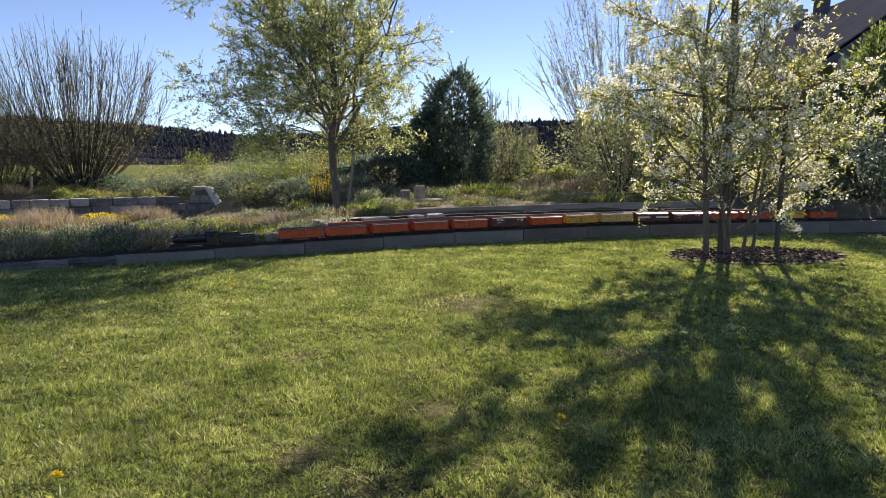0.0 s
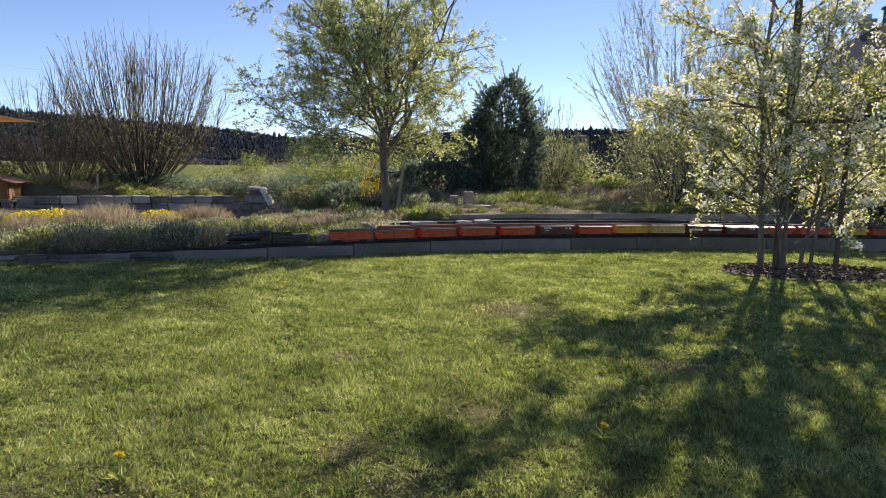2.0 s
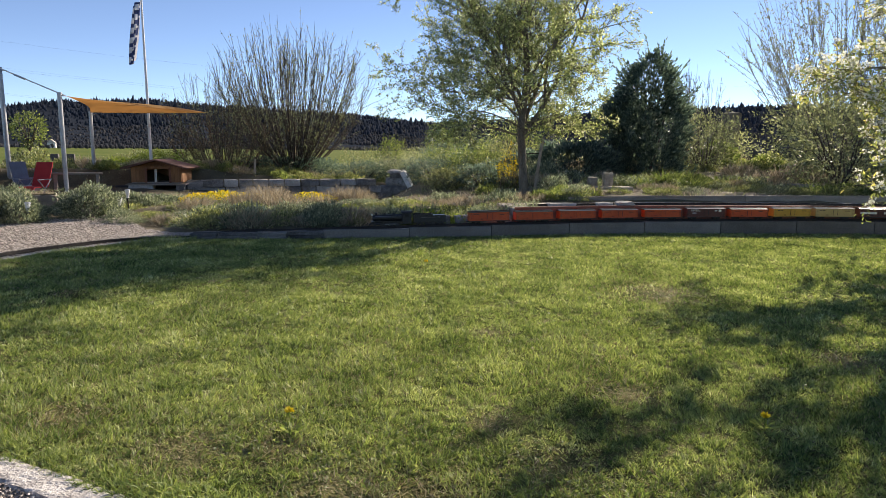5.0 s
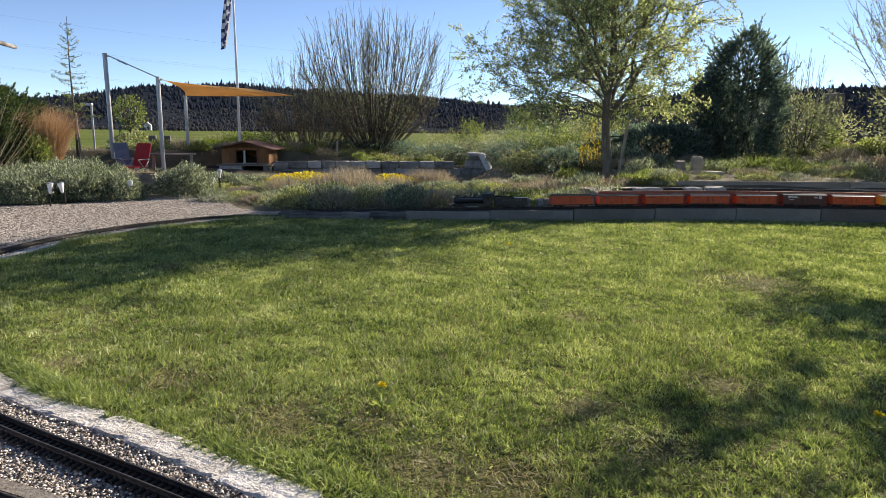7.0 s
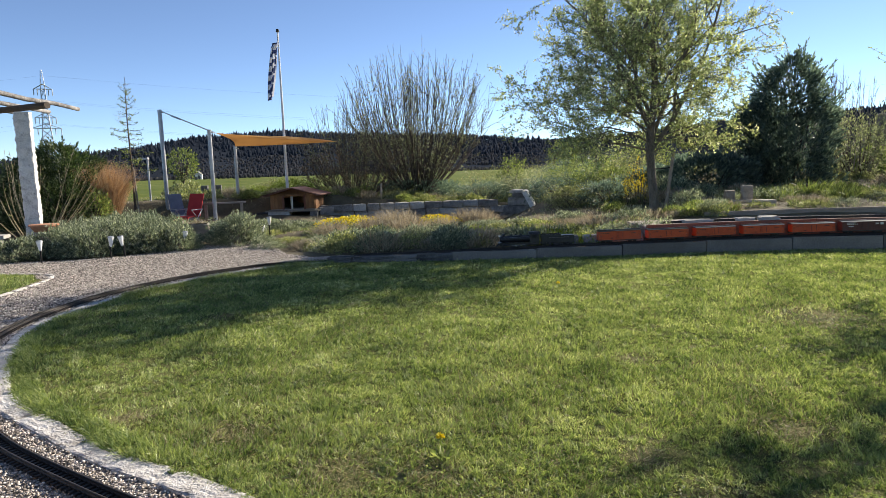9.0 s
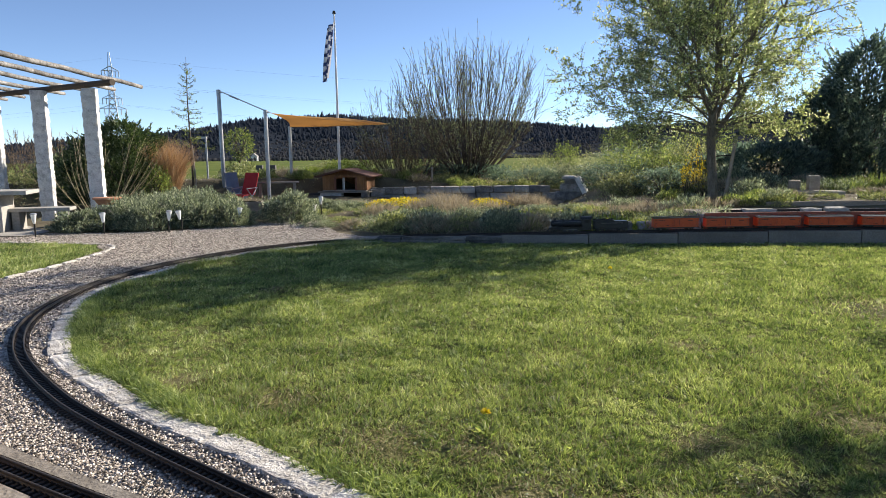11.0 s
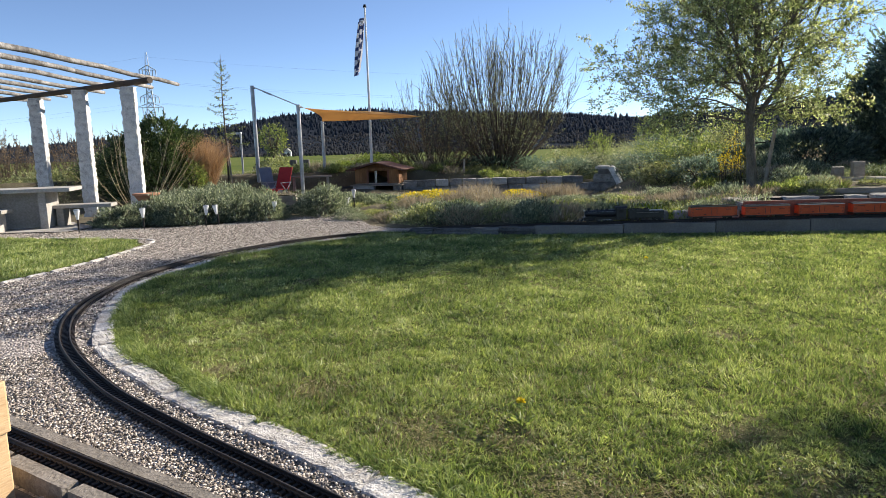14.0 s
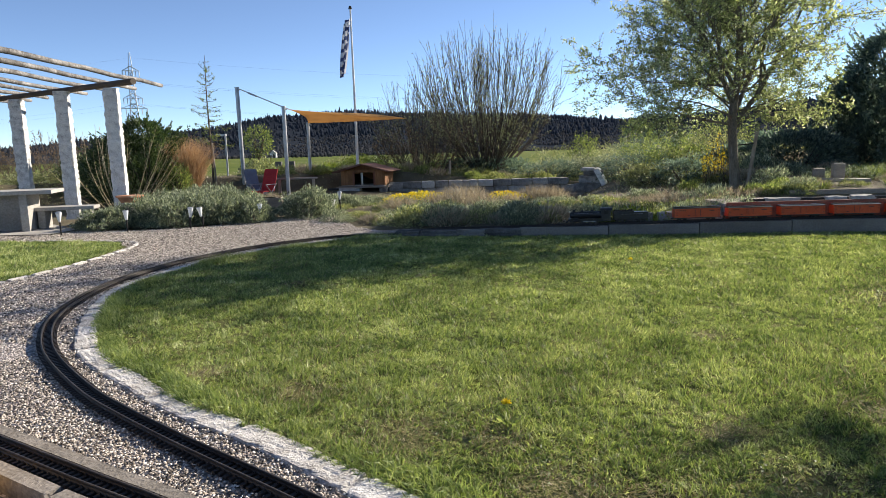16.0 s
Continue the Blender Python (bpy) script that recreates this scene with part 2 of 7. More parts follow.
M = dict(
    soil=surface("soil", [(0.3, (0.07, 0.055, 0.035)), (0.5, (0.12, 0.10, 0.06)), (0.7, (0.17, 0.15, 0.09))], 3, 40, 0.95, 0.6, distance=0.03),
    turf=surface("turf", [(0.36, (0.03, 0.036, 0.013)), (0.47, (0.10, 0.108, 0.038)), (0.56, (0.20, 0.19, 0.08)), (0.66, (0.38, 0.33, 0.20))], 3, 160, 0.95, 1.0, distance=0.02, spec=0.1),
    meadow=surface("meadow", [(0.35, (0.06, 0.09, 0.018)), (0.5, (0.105, 0.135, 0.03)), (0.6, (0.15, 0.165, 0.045)), (0.7, (0.22, 0.20, 0.085))], 0.05, 0.9, 0.95, 0.3, distance=0.1, spec=0.05),
    # Slate-blue stops put distance haze into the colour; even translucency flattens sun contrast.
    hazed_wood=leafy("forest", [(0.0, (0.050, 0.060, 0.080)), (0.6, (0.059, 0.072, 0.093)), (1.0, (0.070, 0.084, 0.105))], 0.5, 1.0, (0.60, 0.64, 0.70), 0.0, 0.5, 0.02),
    # Bare twigs, paled towards cool grey so the colour carries the haze.
    hazed_bare=leafy("hazed_bare_woodland", [(0.0, (0.085, 0.09, 0.098)), (0.6, (0.11, 0.113, 0.116)), (1.0, (0.14, 0.143, 0.135))], 0.5, 1.0, (0.62, 0.63, 0.66), 0.0, 0.5, 0.03),
    # The palest stops paint whitish glints on some blades in place of gloss.
    grass=leafy("grass", [(0.0, (0.012, 0.027, 0.010)), (0.25, (0.072, 0.114, 0.037)), (0.5, (0.20, 0.262, 0.096)), (0.72, (0.37, 0.415, 0.185)), (0.88, (0.58, 0.595, 0.38)), (1.0, (0.85, 0.84, 0.68))], 0.36, 0.48, (1.0, 1.02, 0.52), 0.28, 0.5, 2.6),
    gravel=gravel_look("gravel", 75), gravel_up=gravel_look("ballast", 90),
    pebble=surface("pebble", [(0.12, (0.05, 0.043, 0.036)), (0.35, (0.205, 0.175, 0.146)), (0.62, (0.44, 0.385, 0.325)), (0.9, (0.80, 0.73, 0.645))], 30, 200, 0.75, 0.2, island=0.9),
    granite=surface("granite", [(0.32, (0.34, 0.33, 0.315)), (0.44, (0.58, 0.57, 0.545)), (0.56, (0.74, 0.73, 0.70)), (0.72, (0.84, 0.83, 0.80))], 14, 60, 0.85, 1.0, per_object=0.12, distance=0.02),
    greystone=surface("greystone", [(0.3, (0.14, 0.134, 0.125)), (0.45, (0.27, 0.26, 0.245)), (0.58, (0.38, 0.368, 0.345)), (0.72, (0.54, 0.525, 0.49))], 7, 50, 0.9, 1.0, per_object=0.4, distance=0.03),
    darkstone=surface("darkstone", [(0.3, (0.05, 0.048, 0.045)), (0.5, (0.11, 0.105, 0.10)), (0.7, (0.2, 0.19, 0.175))], 5, 50, 0.9, 0.6, per_object=0.25),
    concrete=surface("concrete", [(0.3, (0.24, 0.225, 0.20)), (0.5, (0.34, 0.325, 0.30)), (0.7, (0.44, 0.42, 0.39))], 3, 45, 0.9, 0.35, per_object=0.12),
    kerb_granite=surface("edging_granite", [(0.30, (0.20, 0.18, 0.155)), (0.42, (0.44, 0.415, 0.38)), (0.55, (0.60, 0.575, 0.54)), (0.72, (0.76, 0.735, 0.70))], 12, 90, 0.9, 1.0, per_object=0.12, distance=0.008),
    oldconcrete=surface("old_concrete", [(0.3, (0.12, 0.105, 0.09)), (0.5, (0.20, 0.18, 0.155)), (0.7, (0.30, 0.27, 0.24))], 9, 70, 0.95, 0.7, distance=0.008),
    kerbstone=surface("grey_kerbstone", [(0.3, (0.10, 0.088, 0.076)), (0.5, (0.165, 0.148, 0.13)), (0.7, (0.25, 0.228, 0.20))], 3, 60, 0.9, 0.4, per_object=0.2),
    rail=surface("oxidised_brass_rail", [(0.3, (0.016, 0.013, 0.012)), (0.5, (0.03, 0.025, 0.022)), (0.7, (0.06, 0.05, 0.042))], 6, 80, 0.55, 0.2, metal=0.2),
    tie=surface("dark_plastic_sleeper", [(0.3, (0.018, 0.014, 0.012)), (0.6, (0.045, 0.036, 0.03)), (0.8, (0.08, 0.065, 0.055))], 30, 180, 0.6, 0.4, per_object=0.15, stretch=(1, 6, 1), distance=0.002),
    redwood=surface("reddish_board", [(0.3, (0.13, 0.05, 0.032)), (0.5, (0.20, 0.085, 0.055)), (0.7, (0.27, 0.135, 0.09))], 2, 40, 0.8, 0.35, stretch=(1, 6, 6), per_object=0.15),
    greywood=surface("weathered_board", [(0.3, (0.18, 0.15, 0.118)), (0.5, (0.30, 0.26, 0.212)), (0.7, (0.42, 0.375, 0.315))], 2, 40, 0.85, 0.4, stretch=(1, 6, 6), per_object=0.2),
    log=surface("peeled_log", [(0.34, (0.04, 0.036, 0.032)), (0.47, (0.13, 0.122, 0.114)), (0.6, (0.28, 0.272, 0.26)), (0.72, (0.44, 0.43, 0.41))], 5, 30, 0.8, 0.6),
    darkbeam=surface("dark_beam", [(0.3, (0.05, 0.04, 0.03)), (0.6, (0.11, 0.085, 0.065))], 3, 30, 0.8, 0.5),
    bark=surface("bark", [(0.3, (0.075, 0.064, 0.05)), (0.5, (0.155, 0.135, 0.108)), (0.7, (0.27, 0.24, 0.195))], 8, 40, 0.95, 0.9, stretch=(3, 3, 0.7), distance=0.015),
    twig=surface("twig_bark", [(0.3, (0.05, 0.039, 0.03)), (0.5, (0.09, 0.072, 0.057)), (0.75, (0.16, 0.132, 0.106))], 6, 30, 0.85, 0, island=0.3),
    greytwig=surface("grey_twig_bark", [(0.3, (0.13, 0.115, 0.10)), (0.5, (0.21, 0.19, 0.165)), (0.75, (0.32, 0.295, 0.26))], 6, 30, 0.85, 0, island=0.3),
    steel=surface("galvanised_steel", [(0.3, (0.30, 0.32, 0.34)), (0.6, (0.45, 0.47, 0.49)), (0.8, (0.55, 0.57, 0.59))], 12, 90, 0.45, 0.1, metal=0.6),
    white_metal=surface("white_lacquer", [(0.3, (0.62, 0.62, 0.61)), (0.7, (0.82, 0.82, 0.80))], 5, 50, 0.4, 0.05),
    sailcloth=leafy("orange_sailcloth", [(0.0, (0.52, 0.31, 0.13)), (1.0, (0.54, 0.32, 0.135))], 0.45, 0.8, (0.8, 0.62, 0.42), 0.1),
    cloth_white=leafy("white_flag_cloth", [(0.0, (0.74, 0.75, 0.78)), (1.0, (0.78, 0.79, 0.82))], 0.4, 0.8, (0.6, 0.6, 0.62), 0.1),
    cloth_blue=leafy("blue_flag_cloth", [(0.0, (0.045, 0.065, 0.15)), (1.0, (0.055, 0.08, 0.17))], 0.4, 0.8, (0.7, 0.7, 0.8), 0.1),
    red_cloth=surface("red_chair_cloth", [(0.3, (0.38, 0.025, 0.03)), (0.7, (0.55, 0.05, 0.05))], 6, 90, 0.8, 0.2),
    blue_cloth=surface("grey_blue_chair_cloth", [(0.3, (0.12, 0.14, 0.19)), (0.7, (0.22, 0.25, 0.31))], 6, 90, 0.8, 0.2),
    black_iron=surface("black_loco_paint", [(0.3, (0.012, 0.012, 0.013)), (0.7, (0.032, 0.032, 0.034))], 10, 90, 0.35, 0.1),
    orange=surface("orange_wagon_paint", [(0.3, (0.42, 0.060, 0.02)), (0.55, (0.56, 0.088, 0.026)), (0.75, (0.60, 0.12, 0.045))], 9, 90, 0.5, 0.1, per_object=0.1),
    boxred=surface("brown_wagon_paint", [(0.3, (0.085, 0.03, 0.024)), (0.7, (0.14, 0.055, 0.042))], 9, 90, 0.6, 0.1),
    yellow=surface("yellow_wagon_paint", [(0.3, (0.52, 0.27, 0.04)), (0.7, (0.68, 0.37, 0.06))], 9, 90, 0.5, 0.1),
    tan=surface("faded_yellow_wagon_paint", [(0.3, (0.48, 0.32, 0.11)), (0.7, (0.60, 0.42, 0.17))], 9, 90, 0.5, 0.1),
    cream=surface("cream_paint", [(0.3, (0.60, 0.58, 0.52)), (0.7, (0.75, 0.73, 0.67))], 9, 90, 0.6, 0.1),
    hutwood=surface("hut_boards", [(0.3, (0.15, 0.065, 0.025)), (0.5, (0.25, 0.12, 0.048)), (0.7, (0.35, 0.18, 0.078))], 4, 40, 0.7, 0.4, stretch=(5, 5, 1), per_object=0.2),
    rooftile=surface("brown_roof_shingle", [(0.3, (0.10, 0.05, 0.038)), (0.5, (0.17, 0.085, 0.065)), (0.7, (0.25, 0.145, 0.115))], 6, 60, 0.85, 0.4, per_object=0.2),
    terracotta=surface("terracotta", [(0.3, (0.33, 0.15, 0.085)), (0.7, (0.50, 0.25, 0.15))], 6, 60, 0.8, 0.3),
    box_wood=surface("planter_wood", [(0.3, (0.42, 0.27, 0.14)), (0.5, (0.56, 0.39, 0.22)), (0.7, (0.66, 0.49, 0.30))], 3, 30, 0.7, 0.2, stretch=(1, 1, 8)),
    mulch=surface("bark_mulch", [(0.2, (0.045, 0.03, 0.022)), (0.5, (0.12, 0.085, 0.065)), (0.8, (0.26, 0.20, 0.16))], 20, 90, 0.9, 0.5, island=0.7),
    # Dark tiles; their blue-grey is haze mixed into the base colour.
    roof_hazed=surface("hazed_roof_tiles", [(0.3, (0.075, 0.08, 0.095)), (0.7, (0.12, 0.125, 0.145))], 0.6, 6, 1.0, 0.5, distance=0.05, spec=0.0),
    house_wall=surface("rendered_wall", [(0.3, (0.34, 0.31, 0.28)), (0.7, (0.45, 0.41, 0.38))], 0.7, 12, 0.9, 0.2),
    dark=surface("dark_opening", [(0.3, (0.012, 0.011, 0.010)), (0.7, (0.03, 0.027, 0.024))], 8, 60, 0.9, 0),
    apple_leaf=leafy("young_tree_leaf", [(0.0, (0.13, 0.17, 0.07)), (0.4, (0.22, 0.265, 0.12)), (0.75, (0.37, 0.41, 0.215)), (1.0, (0.66, 0.67, 0.48))], 0.5, 0.38, (1.0, 1.02, 0.66), 0.5),
    pear_leaf=leafy("pear_leaf", [(0.0, (0.13, 0.165, 0.07)), (0.45, (0.225, 0.265, 0.11)), (0.8, (0.36, 0.38, 0.175)), (1.0, (0.60, 0.50, 0.20))], 0.52, 0.40, (1.0, 1.0, 0.58), 0.5),
    blossom=leafy("white_blossom", [(0.0, (0.74, 0.75, 0.68)), (1.0, (0.88, 0.88, 0.82))], 0.48, 0.7, (0.62, 0.62, 0.57), 0.1),
    bud_leaf=leafy("grey_green_bud", [(0.0, (0.13, 0.15, 0.095)), (0.6, (0.23, 0.255, 0.155)), (1.0, (0.37, 0.39, 0.26))], 0.48, 0.45, (1.0, 1.0, 0.68), 0.45),
    # Dark needles with tones lifted and cooled to imitate haze before them.
    evergreen=leafy("hazed_evergreen", [(0.0, (0.05, 0.072, 0.062)), (0.5, (0.10, 0.13, 0.108)), (0.85, (0.165, 0.20, 0.16)), (1.0, (0.25, 0.29, 0.22))], 0.46, 0.5, (0.85, 1.0, 0.8), 0.4),
    shrub_leaf=leafy("shrub_leaf", [(0.0, (0.065, 0.088, 0.040)), (0.5, (0.13, 0.160, 0.072)), (0.85, (0.22, 0.245, 0.118)), (1.0, (0.34, 0.35, 0.18))], 0.45, 0.5),
    lime_leaf=leafy("lime_leaf", [(0.0, (0.12, 0.155, 0.03)), (0.6, (0.20, 0.245, 0.055)), (1.0, (0.33, 0.35, 0.11))], 0.45, 0.5),
    lavender=leafy("grey_green_spike", [(0.0, (0.05, 0.068, 0.050)), (0.5, (0.14, 0.168, 0.118)), (0.85, (0.28, 0.315, 0.235)), (1.0, (0.50, 0.53, 0.42))], 0.40, 0.5, (1.0, 1.02, 0.74), 0.3),
    herb=leafy("herb_leaf", [(0.0, (0.07, 0.09, 0.038)), (0.45, (0.165, 0.195, 0.085)), (0.8, (0.31, 0.33, 0.165)), (1.0, (0.50, 0.48, 0.30))], 0.42, 0.45, (1.0, 1.02, 0.55), 0.5),
    scrub=leafy("scrub_leaf", [(0.0, (0.06, 0.068, 0.042)), (0.4, (0.14, 0.16, 0.085)), (0.75, (0.26, 0.28, 0.155)), (1.0, (0.48, 0.47, 0.32))], 0.45, 0.45, (1.0, 1.0, 0.6), 0.5, 0.3, 3.0),
    thatch=leafy("dry_thatch", [(0.0, (0.15, 0.125, 0.07)), (0.5, (0.28, 0.24, 0.145)), (1.0, (0.46, 0.41, 0.28))], 0.25, 0.6, (0.8, 0.75, 0.55), 0.3),
    mulchleaf=leafy("brown_dry_leaf", [(0.0, (0.12, 0.085, 0.062)), (0.6, (0.20, 0.15, 0.105)), (1.0, (0.30, 0.25, 0.17))], 0.4, 0.7, (0.9, 0.8, 0.6)),
    dark_twig=surface("dark_twig_bark", [(0.3, (0.055, 0.045, 0.038)), (0.5, (0.10, 0.083, 0.07)), (0.75, (0.175, 0.148, 0.124))], 6, 30, 0.9, 0, island=0.3, spec=0.1),
    yew=leafy("yew_leaf", [(0.0, (0.025, 0.042, 0.020)), (0.5, (0.055, 0.082, 0.036)), (0.85, (0.10, 0.13, 0.06)), (1.0, (0.21, 0.23, 0.13))], 0.25, 0.45, (0.8, 1.0, 0.5), 0.45),
    cane=surface("dry_cane", [(0.3, (0.20, 0.165, 0.105)), (0.5, (0.34, 0.29, 0.19)), (0.75, (0.50, 0.44, 0.31))], 6, 30, 0.8, 0, island=0.4),
    straw=leafy("dry_grass", [(0.0, (0.20, 0.165, 0.115)), (0.5, (0.34, 0.295, 0.215)), (1.0, (0.52, 0.47, 0.37))], 0.3, 0.8, (0.75, 0.70, 0.58)),
    rust_straw=leafy("rust_dry_grass", [(0.0, (0.26, 0.17, 0.10)), (0.5, (0.40, 0.28, 0.175)), (1.0, (0.56, 0.43, 0.30))], 0.3, 0.8, (0.8, 0.66, 0.48)),
    petal=leafy("yellow_petal", [(0.0, (0.64, 0.52, 0.03)), (1.0, (0.80, 0.70, 0.08))], 0.3, 0.6, (0.76, 0.67, 0.14)),
    lamp_glass=surface("frosted_cone", [(0.3, (0.68, 0.70, 0.70)), (0.7, (0.84, 0.85, 0.84))], 8, 60, 0.3, 0.0),
)

# ---------------------------------------------------------------- mesh tools


def mesh_of(name, verts, faces, material, smooth=False):
    me = bpy.data.meshes.new(name)
    me.from_pydata([tuple(v) for v in verts], [], faces)
    me.materials.append(material)
    if smooth:
        me.polygons.foreach_set("use_smooth", [True] * len(me.polygons))
    me.update()
    return me


def big_mesh(name, verts, corners, sides, material):
    """Many faces of the same number of sides, from arrays."""
    me = bpy.data.meshes.new(name)
    verts, corners = np.asarray(verts, np.float32).reshape(-1, 3), np.asarray(corners, np.int32).ravel()
    count = len(corners) // sides
    me.vertices.add(len(verts))
    me.vertices.foreach_set("co", verts.ravel())
    me.loops.add(len(corners))
    me.loops.foreach_set("vertex_index", corners)
    me.polygons.add(count)
    me.polygons.foreach_set("loop_start", np.arange(count, dtype=np.int32) * sides)
    me.update(calc_edges=True)
    me.validate()
    me.materials.append(material)
    return me


def thing(name, label, category, at=(0, 0, 0), rz=0.0, group="", kind=""):
    ob = new(name)
    ob.empty_display_size = 0.1
    ob.matrix_basis = pose(*at, 0, 0, rz)
    return tagged(ob, label, category, group, kind)


def child(name, me, parent, label="", m=None):
    ob = new(name, me)
    ob.parent = parent
    if m is not None:
        ob.matrix_basis = m
    if name in ("foliage", "twig_growth", "branchwork", "stem_growth", "blossom", "flower_mass", "lettering"):
        ob["kind"] = "stuff"
    return tagged(ob, label) if label else ob


def part(name, bm, material, parent, label="", m=None, smooth=False):
    me = bpy.data.meshes.new(name)
    bm.to_mesh(me)
    bm.free()
    me.materials.append(material)
    if smooth:
        me.polygons.foreach_set("use_smooth", [True] * len(me.polygons))
    return child(name, me, parent, label, m)


def box(bm, x0, x1, y0, y1, z0, z1, bevel=0.0):
    made = bmesh.ops.create_cube(bm, size=1, matrix=Matrix.LocRotScale(((x0 + x1) / 2, (y0 + y1) / 2, (z0 + z1) / 2), None, (x1 - x0, y1 - y0, z1 - z0)))
    if bevel:
        edges = {e for v in made["verts"] for e in v.link_edges}
        bmesh.ops.bevel(bm, geom=list(edges), offset=bevel, segments=2, affect="EDGES", profile=0.6)
    return bm


def boxed(*dims, bevel=0.0):
    return box(bmesh.new(), *dims, bevel=bevel)


def rough_block(lx, ly, lz, rng, amount=0.012, cuts=2):
    """A hewn stone: a bevelled block with uneven faces, standing on z = 0."""
    bm = boxed(-lx / 2, lx / 2, -ly / 2, ly / 2, 0, lz)
    bmesh.ops.subdivide_edges(bm, edges=bm.edges[:], cuts=cuts, use_grid_fill=True)
    for v in bm.verts:
        c = v.co
        edge = sum((abs(c.x) > lx * 0.49, abs(c.y) > ly * 0.49, c.z < 0.001 or c.z > lz * 0.99))
        pull = 0.06 * min(lx, ly, lz) * (edge - 1) if edge > 1 else 0
        v.co += Vector((rng.uniform(-1, 1), rng.uniform(-1, 1), rng.uniform(-1, 1) if c.z > 0.001 else 0)) * amount
        v.co -= Vector((c.x, c.y, (c.z - lz / 2))).normalized() * pull
    return bm


def rod(bm, a, b, r0, r1=None, sides=8):
    a, b = Vector(a), Vector(b)
    r1 = r0 if r1 is None else r1
    q = (b - a).to_track_quat("Z", "Y").to_matrix().to_4x4()
    bmesh.ops.create_cone(bm, cap_ends=True, segments=sides, radius1=r0, radius2=r1, depth=(b - a).length, matrix=Matrix.Translation((a + b) / 2) @ q)
    return bm


def rodded(*args, **kw):
    return rod(bmesh.new(), *args, **kw)


def smooth_line(points, step):
    """Evenly spaced points on a Catmull-Rom curve."""
    p = np.array([points[0], *points, points[-1]], float)
    p[0], p[-1] = 2 * p[1] - p[2], 2 * p[-2] - p[-3]
    out = []
    for i in range(1, len(p) - 2):
        for u in np.linspace(0, 1, 40, endpoint=False):
            a, b, c, d = p[i - 1:i + 3]
            out.append(0.5 * (2 * b + (c - a) * u + (2 * a - 5 * b + 4 * c - d) * u * u + (3 * b - a - 3 * c + d) * u ** 3))
    out.append(p[-2])
    out = np.array(out)
    s = np.concatenate([[0], np.cumsum(np.linalg.norm(np.diff(out, axis=0), axis=1))])
    at = np.arange(0, s[-1], step)
    return np.stack([np.interp(at, s, out[:, i]) for i in range(out.shape[1])], 1)


def tubes(lines, sides=5):
    """Verts and quads of tapered tubes: each line is (points, radii)."""
    V, F, base = [], [], 0
    ang = np.arange(sides) * 2 * np.pi / sides
    for pts, radii in lines:
        pts = np.asarray(pts, float)
        k = len(pts)
        tan = np.gradient(pts, axis=0)
        tan /= np.linalg.norm(tan, axis=1, keepdims=True) + 1e-9
        ref = np.where(np.abs(tan[:, 2:3]) > 0.9, [[1.0, 0, 0]], [[0, 0, 1.0]])
        u = np.cross(tan, ref)
        u /= np.linalg.norm(u, axis=1, keepdims=True) + 1e-9
        w = np.cross(tan, u)
        ring = pts[:, None] + np.asarray(radii, float)[:, None, None] * (np.cos(ang)[None, :, None] * u[:, None] + np.sin(ang)[None, :, None] * w[:, None])
        V.append(ring.reshape(-1, 3))
        i = np.arange(k - 1)[:, None] * sides
        j = np.arange(sides)[None]
        j2 = (j + 1) % sides
        F.append(base + np.stack([i + j, i + j2, i + sides + j2, i + sides + j], -1).reshape(-1, 4))
        base += k * sides
    return np.concatenate(V), np.concatenate(F)


def tube_mesh(name, lines, material, sides=5):
    v, f = tubes(lines, sides)
    return big_mesh(name, v, f, 4, material)


def unit(v):
    return v / (np.linalg.norm(v, axis=-1, keepdims=True) + 1e-9)


def leaf_mesh(name, pos, way, length, width, material, rng, fold=0.25):
    """A leaf at each place: a folded rhombus along way."""
    n = len(pos)
    way = unit(way)
    side = unit(np.cross(way, rng.normal(size=(n, 3))))
    up = np.cross(side, way)
    length, width = np.broadcast_to(length, n)[:, None], np.broadcast_to(width, n)[:, None]
    mid = pos + way * length * 0.45
    v = np.stack([pos, mid + side * width / 2 + up * width * fold, pos + way * length, mid - side * width / 2 + up * width * fold], 1)
    f = np.arange(n)[:, None] * 4 + np.array([[0, 1, 2, 0, 2, 3]])
    return big_mesh(name, v, f, 3, material)


def spike_mesh(name, pos, way, length, width, material, rng):
    """A short blade of one triangle at each place, for grass further off."""
    n = len(pos)
    way = unit(way)
    side = unit(np.cross(way, rng.normal(size=(n, 3))))
    length, width = np.broadcast_to(length, n)[:, None], np.broadcast_to(width, n)[:, None]
    v = np.stack([pos - side * width / 2, pos + side * width / 2, pos + way * length], 1)
    return big_mesh(name, v, np.arange(n * 3), 3, material)


def blade_mesh(name, pos, way, length, width, material, rng, bend=0.35):
    """A grass blade at each place: two wide points at the foot, two half-way, one at the tip, drooping."""
    n = len(pos)
    way = unit(way)
    side = unit(np.cross(way, rng.normal(size=(n, 3))))
    droop = unit(np.cross(side, way) + np.array([0, 0, -0.2]))
    length, width = np.broadcast_to(length, n)[:, None], np.broadcast_to(width, n)[:, None]
    mid = pos + way * length * 0.55 + droop * length * bend * 0.25
    tip = pos + way * length * 0.95 + droop * length * bend
    v = np.stack([pos - side * width / 2, pos + side * width / 2, mid + side * width * 0.4, mid - side * width * 0.4, tip], 1)
    f = np.arange(n)[:, None] * 5 + np.array([[0, 1, 2, 0, 2, 3, 3, 2, 4]])
    return big_mesh(name, v, f, 3, material)


